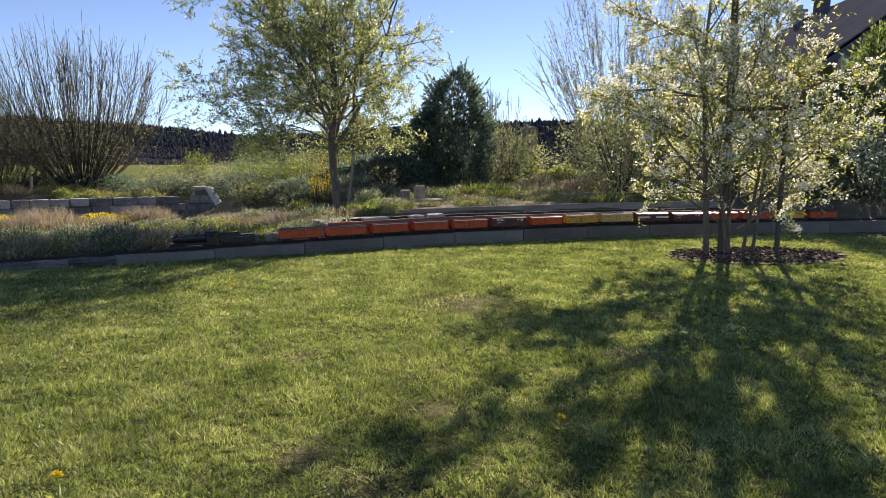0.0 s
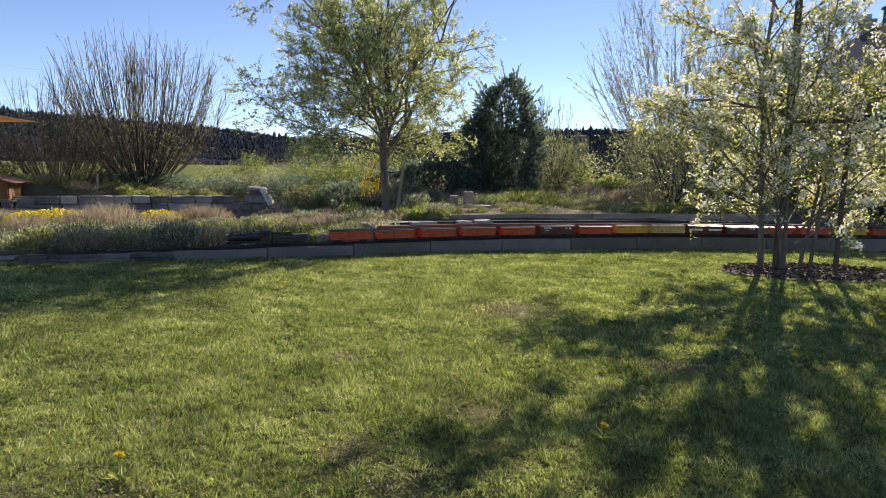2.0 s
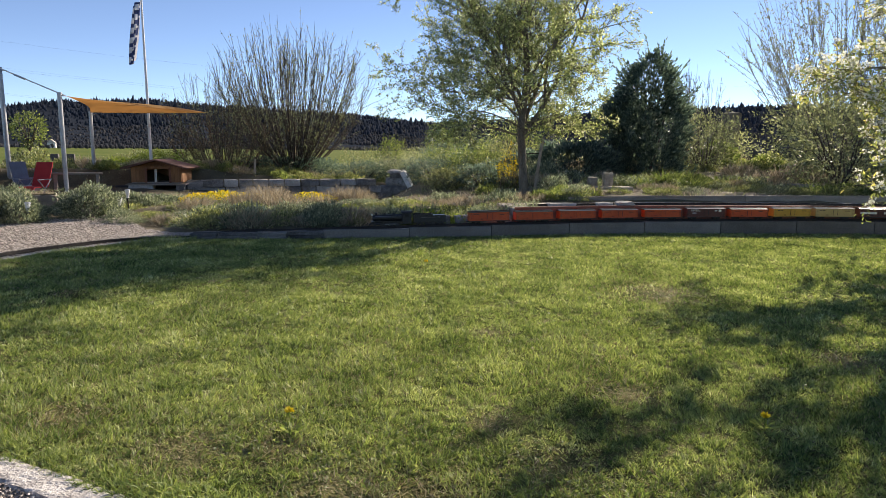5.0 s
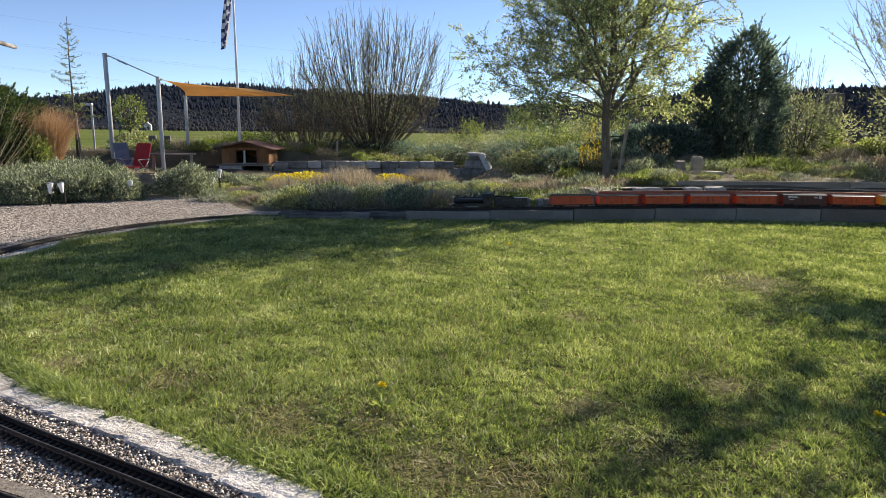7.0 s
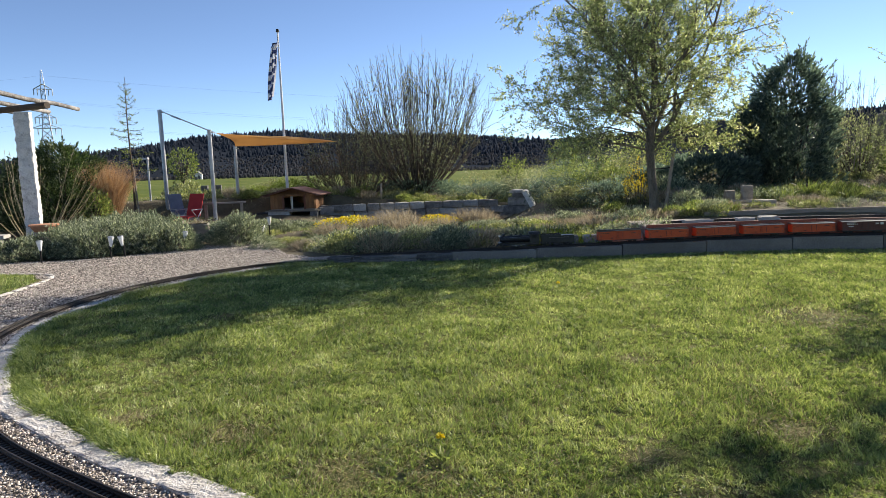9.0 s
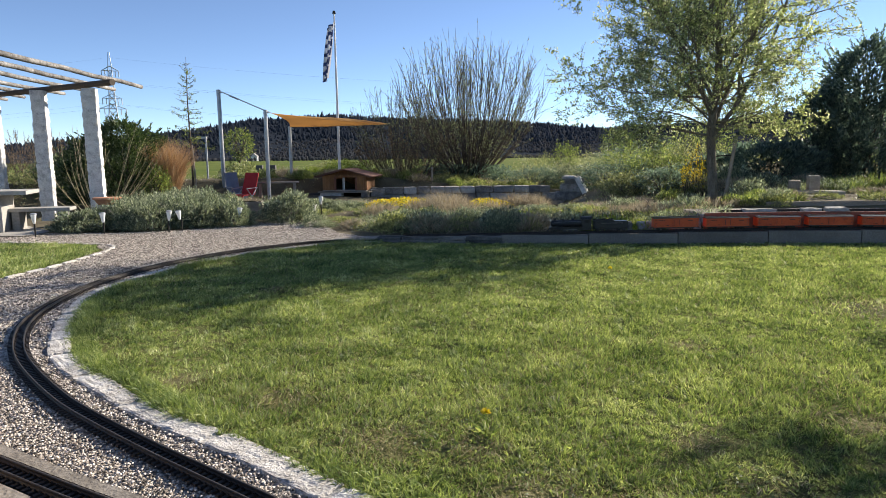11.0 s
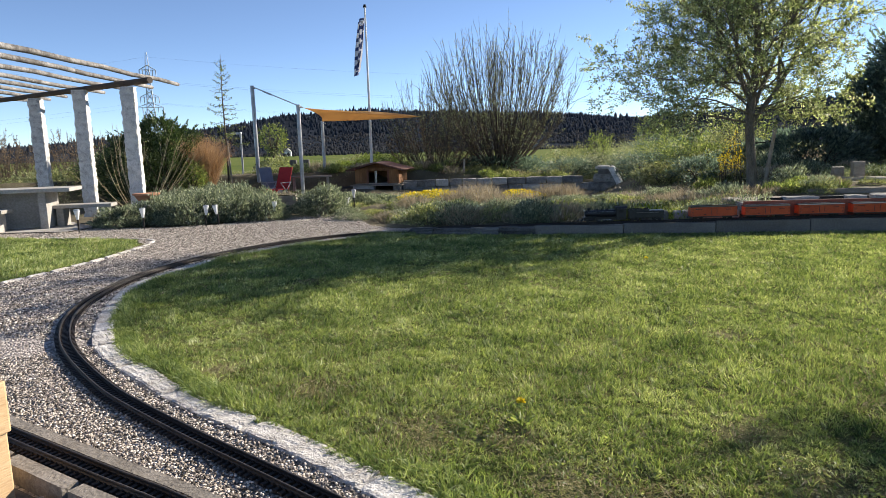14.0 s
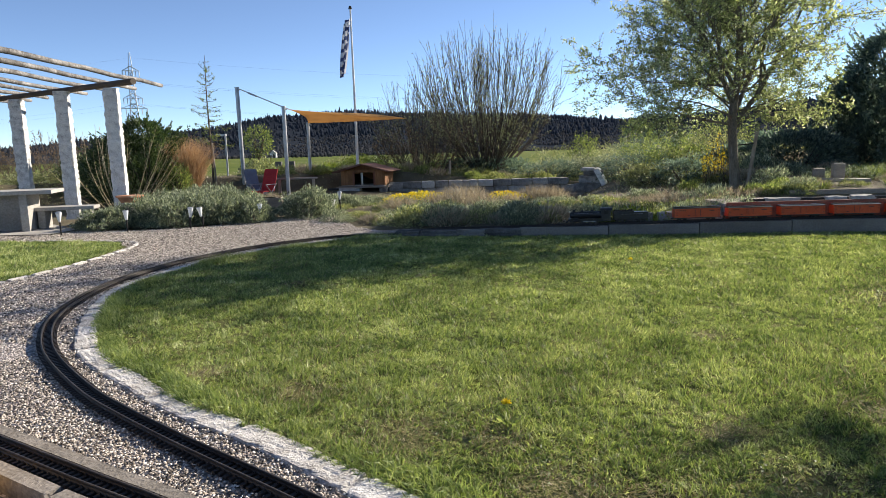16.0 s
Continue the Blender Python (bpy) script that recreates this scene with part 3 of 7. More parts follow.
def inside(poly, x, y):
    poly = np.asarray(poly, float)
    hit = np.zeros(len(x), bool)
    for (x0, y0), (x1, y1) in zip(poly, np.roll(poly, -1, axis=0)):
        cross = ((y0 > y) != (y1 > y)) & (x < (x1 - x0) * (y - y0) / (y1 - y0 + 1e-12) + x0)
        hit ^= cross
    return hit


def sheet(name, poly, z, material, label, category):
    bm = bmesh.new()
    bm.faces.new([bm.verts.new((*p, z)) for p in poly])
    bmesh.ops.triangulate(bm, faces=bm.faces[:])
    me = bpy.data.meshes.new(name)
    bm.normal_update()
    if sum(f.normal.z for f in bm.faces) < 0:
        bmesh.ops.reverse_faces(bm, faces=bm.faces[:])
    bm.to_mesh(me)
    bm.free()
    me.materials.append(material)
    return tagged(new(name, me), label, category, kind="structure")


def step01(v, a, b):
    t = np.clip((np.asarray(v, float) - a) / (b - a), 0, 1)
    return t * t * (3 - 2 * t)

# ---------------------------------------------------------------- plan of the garden
KERB = [(-3.30, 6.98), (-3.72, 6.66), (-4.06, 6.15), (-4.27, 5.5), (-4.33, 4.75), (-4.24, 4.05), (-4.10, 3.65), (-3.86, 3.31), (-3.52, 2.92), (-3.10, 2.53), (-2.76, 2.31), (-2.50, 2.20), (-2.08, 2.02), (-1.81, 1.93), (-1.58, 1.87), (-1.32, 1.79), (-1.03, 1.68), (-0.80, 1.60), (-0.3, 1.42), (0.6, 1.08), (2.0, 0.55), (5.0, -0.6)]
WALL = [(-3.9, 6.86), (-3.3, 6.98), (-2.3, 7.15), (-0.7, 7.55), (0.5, 7.90), (1.8, 8.28), (3.5, 8.55), (5.0, 8.70), (8.7, 8.65), (13.0, 8.4)]
TRACK = [(0.6, 0.85), (-0.2, 1.20), (-0.8, 1.40), (-1.12, 1.50), (-1.39, 1.58), (-1.72, 1.68), (-2.14, 1.82), (-2.42, 1.93), (-2.81, 2.12), (-3.11, 2.29), (-3.38, 2.48), (-3.67, 2.73), (-3.90, 2.99), (-4.08, 3.26), (-4.26, 3.58), (-4.42, 3.97), (-4.52, 4.4), (-4.57, 4.85), (-4.50, 5.60), (-4.30, 6.17), (-3.96, 6.71), (-3.4, 7.03)]
kerb_line = smooth_line(KERB, 0.05)
wall_line = smooth_line(WALL, 0.05)


def wall_y(x):
    return np.interp(x, wall_line[:, 0], wall_line[:, 1])


def wall_top(x):
    return np.interp(x, [-4.2, -3.3, -1.0, 0.5, 3.0, 8.0], [0.015, 0.045, 0.10, 0.125, 0.15, 0.17])


def height(x, y):
    """The ground: flat by the lawn, a planted bank behind the railway, then fields that fall away."""
    x, y = np.asarray(x, float), np.asarray(y, float)
    d = y - wall_y(x)
    r = np.hypot(x, y)
    right = step01(x, 0.2, 1.2)
    z = 0.10 * step01(d, 0.2, 0.5) + right * (0.20 * step01(d, 0.5, 1.1) + 0.16 * step01(d, 3, 7)) + 0.10 * step01(x, -1.5, 0.3) * step01(d, 0.6, 2)
    left = step01(-x, 1.5, 3.0)
    z = z - left * step01(d, 3.6, 5.2) * 0.40
    z = z * step01(x, -7.5, -3.9) + 0.06 * step01(-x, 5.5, 8) * step01(y, 7.0, 8.5)
    z = z + 0.42 * step01(r, 16.75, 17.1) * left - 0.10 * left * step01(r, 17.5, 20) + 0.15 * right * step01(r, 17.5, 20) + 0.15 * (1 - right) * step01(r, 12, 16) * (1 - left)
    z = z * (1 - step01(r, 24, 55)) - 0.9 * step01(r, 24, 60)
    z = np.where((d < 0.18) & (r < 14) | (x < -3.7) & (y < 9.7) & (r < 14), -0.03, z)
    return z


# ground: one sheet, fine in the garden and coarse far off, out to the horizon
xs = np.concatenate([-np.geomspace(4000, 17, 34), np.arange(-16, 14.01, 0.22), np.geomspace(15, 4000, 34)])
ys = np.concatenate([-np.geomspace(4000, 6, 28), np.arange(-5, 25, 0.22), np.geomspace(26, 4000, 40)])
gx, gy = np.meshgrid(xs, ys)
gz = height(gx, gy)
near = np.hypot(gx, gy) < 24
bumps = np.array([noise.noise(Vector((a * 1.7, b * 1.7, 0.0))) for a, b in zip(gx[near], gy[near])])
gz[near] += bumps * 0.05 * (gy[near] - wall_y(gx[near]) > 0.4)
nx, ny = len(xs), len(ys)
q = (np.arange(ny - 1)[:, None] * nx + np.arange(nx - 1)[None]).ravel()
me = big_mesh("ground", np.stack([gx, gy, gz], -1), np.stack([q, q + 1, q + nx + 1, q + nx], -1), 4, M["meadow"])
me.materials.append(M["soil"])
cx, cy = gx[:-1, :-1].ravel() + 0.1, gy[:-1, :-1].ravel() + 0.1
me.polygons.foreach_set("material_index", (np.hypot(cx, cy) < 21).astype(np.int32))
me.polygons.foreach_set("use_smooth", [True] * len(me.polygons))
tagged(new("ground", me), "green meadow and brown garden soil reaching the hills", "ground", kind="structure")

# lawn sheet and its blades
lawn_poly = [tuple(p) for p in kerb_line[::4]] + [(14.0, -2.0), (14.0, 8.3)] + [tuple(p) for p in wall_line[::-4] if p[0] > -3.2]
sheet("lawn", lawn_poly, -0.004, M["turf"], "sunlit mown lawn with dry patches and dandelions", "lawn")
small_lawn_poly = [(-5.42, 3.45), (-5.5, 4.05), (-5.68, 4.70), (-6.05, 5.55), (-6.5, 5.82), (-8.0, 5.60), (-11, 5.2), (-10, 2.6), (-7, 2.7)]
sheet("lawn_2", small_lawn_poly, -0.004, M["turf"], "small sunlit lawn beside the gravel path", "lawn")
rng = np.random.default_rng(11)


def bare(x, y):
    """How thin and dry the lawn is at a place: trodden and dry spots."""
    spots = ((-0.35, 1.78, 0.16), (1.3, 4.76, 0.35), (-0.95, 2.0, 0.14), (-1.55, 2.25, 0.12), (0.35, 2.05, 0.12), (-0.1, 1.75, 0.14), (0.12, 2.35, 0.10), (-0.62, 2.05, 0.10), (0.7, 2.7, 0.14), (-2.1, 2.3, 0.12), (1.9, 3.3, 0.15), (-2.9, 4.2, 0.12), (0.1, 3.6, 0.10))
    v = np.zeros(len(x))
    for a, b, r in spots:
        v = np.maximum(v, np.exp(-((x - a) ** 2 + (y - b) ** 2) / r ** 2))
    return v


def value_field(x, y, scale, seed):
    """Smooth random values from -1 to 1 over the plan, two octaves."""
    out = np.zeros(len(x))
    for k, part_ in ((1.0, 0.7), (2.3, 0.3)):
        lattice = np.random.default_rng(seed + int(k * 10)).uniform(-1, 1, (257, 257))
        u, v_ = (x * scale * k + 900) % 256, (y * scale * k + 900) % 256
        i_, j_ = u.astype(int), v_.astype(int)
        a_, b_ = u - i_, v_ - j_
        a_, b_ = a_ * a_ * (3 - 2 * a_), b_ * b_ * (3 - 2 * b_)
        out += part_ * ((lattice[i_, j_] * (1 - a_) + lattice[i_ + 1, j_] * a_) * (1 - b_) + (lattice[i_, j_ + 1] * (1 - a_) + lattice[i_ + 1, j_ + 1] * a_) * b_)
    return out


def grass_patch(name, poly, count, ring, length, width, full):
    """Blades scattered thickly near the terrace and more thinly, but wider, further off."""
    d0, d1, a0, a1 = ring
    steps = np.linspace(d0, d1, 400)
    share = np.cumsum(steps * np.minimum(1.0, (full / steps) ** 1.5))
    dist = np.interp(rng.random(count), share / share[-1], steps)
    a = np.radians(rng.uniform(a0, a1, count))
    x, y = dist * np.sin(a), dist * np.cos(a)
    keep = inside(poly, x, y) & (rng.random(count) > bare(x, y) * 0.85)
    x, y, dist = x[keep], y[keep], dist[keep]
    n = len(x)
    clump, fine, lean_ = value_field(x, y, 1.7, 3), value_field(x, y, 30.0, 7), value_field(x, y, 26.0, 12)
    size = length * rng.uniform(0.45, 1.35, n) * np.clip(0.95 + 0.4 * clump + 1.0 * fine, 0.2, 2.0)
    way = np.stack([rng.normal(0, 0.6, n) + 1.5 * lean_, rng.normal(0, 0.6, n) + 1.1 * fine, np.full(n, 1.0)], 1)
    wide = width * np.clip(dist / full, 1.0, 3.2) * rng.uniform(0.6, 1.4, n)
    foot_ = np.stack([x, y, np.full(n, -0.006)], 1)
    dry = rng.random(n) < np.clip(0.04 + 0.22 * (clump - 0.1) + 0.6 * bare(x, y) + 0.10 * np.clip((2.9 - dist) / 0.8, 0, 1), 0.02, 0.8)
    near_ = ~dry & (dist < 2.5)
    rest = ~dry & ~near_
    out_ = [spike_mesh(name, foot_[rest], way[rest], size[rest], wide[rest] * 1.25, M["grass"], rng)]
    out_.append(spike_mesh(name, foot_[dry] + np.array([0, 0, 0.004]), way[dry] * np.array([1.6, 1.6, 0.6]), size[dry], wide[dry], M["thatch"], rng))
    if near_.any():
        out_.append(blade_mesh(name, foot_[near_], way[near_], size[near_], wide[near_], M["grass"], rng, 0.5))
    return out_


for me_ in grass_patch("lawn_grass", lawn_poly, 1300000, (1.25, 11.5, -62, 52), 0.024, 0.0030, 2.4):
    tagged(new("lawn_grass", me_), "short mown grass blades with dry tips and painted glints on the lawn", "grass", kind="stuff")
for me_ in grass_patch("side_lawn_grass", small_lawn_poly, 190000, (5.8, 11.5, -75, -48), 0.032, 0.0075, 6.0):
    tagged(new("lawn_grass", me_), "short grass blades of the small side lawn", "grass", kind="stuff")

# tall tufts along the inside of the kerb
n = 17000
i = rng.integers(0, len(kerb_line) - 90, n)
nrm = np.stack([-np.gradient(kerb_line, axis=0)[:, 1], np.gradient(kerb_line, axis=0)[:, 0]], 1)
nrm = unit(nrm)
inward = nrm if inside(lawn_poly, *(kerb_line[200:201] + nrm[200:201] * 0.3).T)[0] else -nrm
lush = 0.5 + 0.5 * np.sin(i * 0.23) * np.sin(i * 0.071 + 1)
p = kerb_line[i] + inward[i] * (rng.uniform(0.022, 0.15, n) + 0.016 * np.sin(i * 0.37))[:, None]
way = np.stack([inward[i][:, 0] * -0.5 + rng.normal(0, 0.5, n), inward[i][:, 1] * -0.5 + rng.normal(0, 0.5, n), np.full(n, 0.9)], 1)
tagged(new("edge_grass", blade_mesh("edge_grass", np.c_[p, np.zeros(n)], way, rng.uniform(0.03, 0.07, n) * (0.4 + lush), rng.uniform(0.002, 0.0036, n), M["grass"], rng, 0.6)), "longer untrimmed grass along the granite edging", "grass", kind="stuff")

# gravel: a sheet, with real pebbles where the camera is near
outer = kerb_line + -inward * 0.08
gravel_poly = [tuple(p) for p in outer[::4][::-1]] + [(-3.4, 7.25), (-4.3, 7.75), (-4.9, 8.5), (-5.4, 9.2), (-6.0, 9.2), (-6.2, 8.3), (-6.7, 7.3), (-7.3, 6.9), (-8.3, 6.6), (-9.5, 6.2), (-11, 5.8), (-11, 5.2), (-8.0, 5.58), (-6.5, 5.8), (-6.05, 5.53), (-5.68, 4.68), (-5.5, 4.03), (-5.42, 3.43), (-7, 2.65), (-9, 0.5), (-4.2, 1.85), (-3.2, 1.69), (-2.45, 1.56), (-1.98, 1.47), (-1.43, 1.37), (-0.6, 1.2), (0.2, 0.8), (1, -0.4), (4, -1.0)]
sheet("gravel_yard", [(-10, -4), (9, -4), (9, 1.4), (-10, 1.4)], -0.026, M["gravel"], "plain gravel yard behind the garden railway", "gravel")
sheet("gravel_path", gravel_poly, -0.008, M["gravel"], "grey and beige loose gravel path round the lawn", "gravel")


def pebbles(name, poly, count, area, size, far):
    x0, x1, y0, y1 = area
    x, y = rng.uniform(x0, x1, count), rng.uniform(y0, y1, count)
    dist = np.hypot(x, y)
    keep = inside(poly, x, y) & (dist < far) & (dist > (1.1 if far < 5 else 3.8))
    x, y = x[keep], y[keep]
    n = len(x)
    o = np.array([[1, 0, 0], [0, 1, 0], [-1, 0, 0], [0, -1, 0], [0.5, 0.5, 0.75], [-0.5, 0.5, 0.75], [-0.5, -0.5, 0.75], [0.5, -0.5, 0.75]], float)
    a = rng.uniform(0, 6.28, n)
    s = size * rng.uniform(0.5, 1.3, n)
    v = o[None] * (s[:, None] * 0.5)[..., None] * rng.uniform(0.75, 1.3, (n, 8, 3)) * np.array([1.2, 0.85, 0.8])
    c, d = np.cos(a)[:, None], np.sin(a)[:, None]
    v = np.stack([v[..., 0] * c - v[..., 1] * d, v[..., 0] * d + v[..., 1] * c, v[..., 2]], -1)
    v += np.stack([x, y, rng.uniform(-0.008, 0.001, n)], -1)[:, None]
    f = np.array([0, 1, 4, 1, 5, 4, 1, 2, 5, 2, 6, 5, 2, 3, 6, 3, 7, 6, 3, 0, 7, 0, 4, 7, 4, 5, 6, 4, 6, 7])
    return big_mesh(name, v, np.arange(n)[:, None] * 8 + f[None], 3, M["pebble"])


tagged(new("gravel", pebbles("gravel", gravel_poly, 200000, (-4.6, 0.6, 0.9, 4.6), 0.0095, 3.9)), "loose rounded grey and beige pebbles of the path", "gravel", kind="stuff")
tagged(new("gravel", pebbles("gravel_far", gravel_poly, 130000, (-9.5, -3.2, 2.4, 9.3), 0.0145, 11.5)), "coarser loose pebbles of the path further on", "gravel", kind="stuff")

# ---------------------------------------------------------------- granite edging of the lawn, stone by stone
kerb = thing("lawn_edging", "pale rough granite edging stones round the lawn", "edging", kind="structure")
pr = random.Random(5)
stone_meshes = []
for k in range(6):
    bm = rough_block(0.18 + 0.03 * k, 0.112 + 0.004 * (k % 3), 0.10, pr, 0.0022, 7)
    me = bpy.data.meshes.new("edging_stone")
    bm.to_mesh(me)
    bm.free()
    me.materials.append(M["kerb_granite"])
    stone_meshes.append(me)
s = 0.0
total = 0.05 * (len(kerb_line) - 1)
while s < total - 0.4:
    k = pr.randrange(6)
    L = 0.18 + 0.03 * k
    j = min(int((s + L / 2) / 0.05), len(kerb_line) - 2)
    t = kerb_line[j + 1] - kerb_line[j - 1]
    c = kerb_line[j] - inward[j] * (0.024 + pr.uniform(-0.002, 0.002))
    child("edging_stone", stone_meshes[k], kerb, m=pose(c[0], c[1], -0.0925 + pr.uniform(-0.0015, 0.0015), pr.uniform(-1, 1), pr.uniform(-0.5, 0.5), math.degrees(math.atan2(t[1], t[0])) + pr.uniform(-0.6, 0.6)))
    s += L + pr.uniform(0.001, 0.005)

# the same stones, smaller, along the side lawn
side_edge = thing("lawn_edging", "narrow pale stone edging of the side lawn", "edging", kind="structure")
side_line = smooth_line([(-5.36, 3.2), (-5.40, 3.6), (-5.47, 4.05), (-5.65, 4.72), (-6.0, 5.58), (-6.5, 5.87), (-8.0, 5.66)], 0.05)
for j in range(2, len(side_line) - 5, 5):
    t = side_line[j + 2] - side_line[j - 2]
    child("edging_stone", stone_meshes[1], side_edge, m=pose(side_line[j][0], side_line[j][1], -0.09, pr.uniform(-2, 2), 0, math.degrees(math.atan2(t[1], t[0]))) @ Matrix.Diagonal((0.95, 0.4, 1, 1)))

# ---------------------------------------------------------------- railway
track_low = smooth_line([(*p, 0.001) for p in TRACK] + [(float(x), float(wall_y(x)) + 0.13, float(wall_top(x)) + 0.002) for x in (-2.9, -2.3, -1.5, -0.7, 0.5, 1.8, 3.5, 5.0, 8.7, 12.0)], 0.0295)


def rails(parent, line, gauge=0.05, high=0.016):
    t = unit(np.gradient(line, axis=0))
    nrm = np.stack([-t[:, 1], t[:, 0], np.zeros(len(t))], 1)
    prof = np.array([(-0.005, 0), (0.005, 0), (0.005, 0.003), (0.0022, 0.0048), (0.0022, high - 0.0045), (0.0032, high - 0.0035), (0.0032, high), (-0.0032, high), (-0.0032, high - 0.0035), (-0.0022, high - 0.0045), (-0.0022, 0.0048), (-0.005, 0.003)])
    for side in (-1, 1):
        c = line + nrm * side * gauge / 2 + np.array([0, 0, 0.009])
        v = c[:, None] + nrm[:, None] * prof[None, :, :1] + np.array([0, 0, 1.0])[None, None] * prof[None, :, 1:]
        m, k = len(prof), len(line)
        i, j = np.arange(k - 1)[:, None] * m, np.arange(m)[None]
        j2 = (j + 1) % m
        child("rail", big_mesh("rail", v, np.stack([i + j, i + j2, i + m + j2, i + m + j], -1), 4, M["rail"]), parent)


def tie_mesh():
    bm = bmesh.new()
    box(bm, -0.0075, 0.0075, -0.05, 0.05, -0.002, 0.0085)
    for side in (-1, 1):
        y = side * 0.025
        box(bm, -0.004, 0.004, y - 0.009, y - 0.0055, 0.0085, 0.0135)
        box(bm, -0.004, 0.004, y + 0.0055, y + 0.009, 0.0085, 0.0135)
    me = bpy.data.meshes.new("sleeper")
    bm.to_mesh(me)
    bm.free()
    me.materials.append(M["tie"])
    return me


TIE = tie_mesh()
tie_v = np.empty(len(TIE.vertices) * 3, np.float32)
TIE.vertices.foreach_get("co", tie_v)
tie_v = tie_v.reshape(-1, 3)
tie_f = np.array([p.vertices[:] for p in TIE.polygons])


def lay(parent, line, singles):
    t = unit(np.gradient(line, axis=0))
    ang = np.arctan2(t[:, 1], t[:, 0])
    for i in singles:
        child("sleeper", TIE, parent, m=pose(*line[i], 0, 0, math.degrees(ang[i])))
    rest = sorted(set(range(len(line))) - set(singles))
    if rest:
        c, s_ = np.cos(ang[rest])[:, None], np.sin(ang[rest])[:, None]
        v = np.stack([tie_v[None, :, 0] * c - tie_v[None, :, 1] * s_, tie_v[None, :, 0] * s_ + tie_v[None, :, 1] * c, np.broadcast_to(tie_v[:, 2], (len(rest), len(tie_v)))], -1) + line[rest][:, None]
        ob = child("sleeper_run", big_mesh("sleepers", v, np.arange(len(rest))[:, None, None] * len(tie_v) + tie_f[None], 4, M["tie"]), parent)
        tagged(ob, kind="stuff")
    web = np.stack([line + np.stack([-t[:, 1], t[:, 0], t[:, 0] * 0], 1) * side * 0.025 for side in (-1, 1)])
    for w in web:
        child("sleeper_strip", tube_mesh("sleeper_strip", [(w + np.array([0, 0, 0.003]), np.full(len(w), 0.0045))], M["tie"], 4), parent)


track = thing("railway_track", "narrow garden railway track with dark sleepers and brass rails", "track")
rails(track, track_low)
lay(track, track_low, list(range(60, 350)))

# second track on its concrete ledge, close to the camera
ledge_line = smooth_line([(-0.6, 1.10), (-1.36, 1.262), (-1.50, 1.287), (-1.67, 1.312), (-1.84, 1.34), (-2.0, 1.367), (-2.18, 1.397), (-2.8, 1.50), (-4.0, 1.70)], 0.0295)
track2 = thing("railway_track", "second garden railway track on a concrete ledge", "track")
lift = np.c_[ledge_line, np.full(len(ledge_line), 0.03)]
rails(track2, lift)
lay(track2, lift, list(range(10, 90)))


def strip(name, line, offset0, offset1, z0, z1, material, parent, label=""):
    t = unit(np.gradient(line[:, :2], axis=0))
    nrm = np.stack([-t[:, 1], t[:, 0]], 1)
    a, b = line[:, :2] + nrm * offset0, line[:, :2] + nrm * offset1
    z0, z1 = np.broadcast_to(z0, len(line)), np.broadcast_to(z1, len(line))
    v = np.stack([np.c_[a, z0], np.c_[b, z0], np.c_[b, z1], np.c_[a, z1]], 1)
    k = len(line)
    i, j = np.arange(k - 1)[:, None] * 4, np.arange(4)[None]
    j2 = (j + 1) % 4
    f = np.stack([i + j, i + 4 + j, i + 4 + j2, i + j2], -1).reshape(-1, 4).tolist() + [[0, 1, 2, 3], [4 * k - 1, 4 * k - 2, 4 * k - 3, 4 * k - 4]]
    me = mesh_of(name, v.reshape(-1, 3), f, material)
    bm = bmesh.new()
    bm.from_mesh(me)
    bmesh.ops.recalc_face_normals(bm, faces=bm.faces[:])
    bm.to_mesh(me)
    bm.free()
    if parent is None:
        return new(name, me)
    return child(name, me, parent, label)


ledge = thing("track_ledge", "weathered concrete ledge carrying the second track", "ledge", kind="structure")
strip("ledge_bed", ledge_line[::4], -0.053, 0.055, -0.12, 0.026, M["darkstone"], ledge)
strip("ledge_kerb", ledge_line[::4], -0.10, -0.056, -0.12, 0.034, M["oldconcrete"], ledge)
for a in range(0, len(ledge_line) - 14, 13):
    strip("ledge_block", ledge_line[a:a + 13:3], 0.058, 0.108, -0.16, 0.036 + 0.004 * math.sin(a), M["oldconcrete"], ledge)
sheet("lower_bed", [(-0.2, 0.5), (-0.62, 0.98), (-1.25, 1.13), (-1.72, 1.2), (-2.05, 1.25), (-2.45, 1.33), (-4.2, 1.6), (-4.5, 0.0)], -0.022, M["darkstone"], "dark paved ground below the track ledge", "pavement")
for k, (x, y, a, w) in enumerate(((-1.70, 1.10, -30, 0.30), (-1.62, 1.02, -34, 0.30), (-1.78, 1.0, -32, 0.26))):
    ob = thing("paving_board", "grey weathered wooden board lying on the ground", "board", (x, y, -0.02), a, "boards below the ledge")
    part("board", boxed(-w / 2, w / 2, -0.035, 0.035, 0, 0.03, bevel=0.004), M["greywood"], ob)

side_ = 1 if (inward == nrm).all() else -1
strip("mortar_bed", kerb_line[::3], -0.074 * side_, 0.026 * side_, -0.10, -0.0025, M["kerb_granite"], kerb, "pale mortar under the edging stones")

# retaining wall in front of the railway: rough flat stones, then concrete kerb stones
wall = thing("retaining_wall", "low grey concrete and slate wall along the lawn", "wall", kind="structure")
wr = random.Random(8)
s_arc = np.concatenate([[0], np.cumsum(np.linalg.norm(np.diff(wall_line, axis=0), axis=1))])


def on_wall(s):
    return np.array([np.interp(s, s_arc, wall_line[:, 0]), np.interp(s, s_arc, wall_line[:, 1])])


s = 0.55
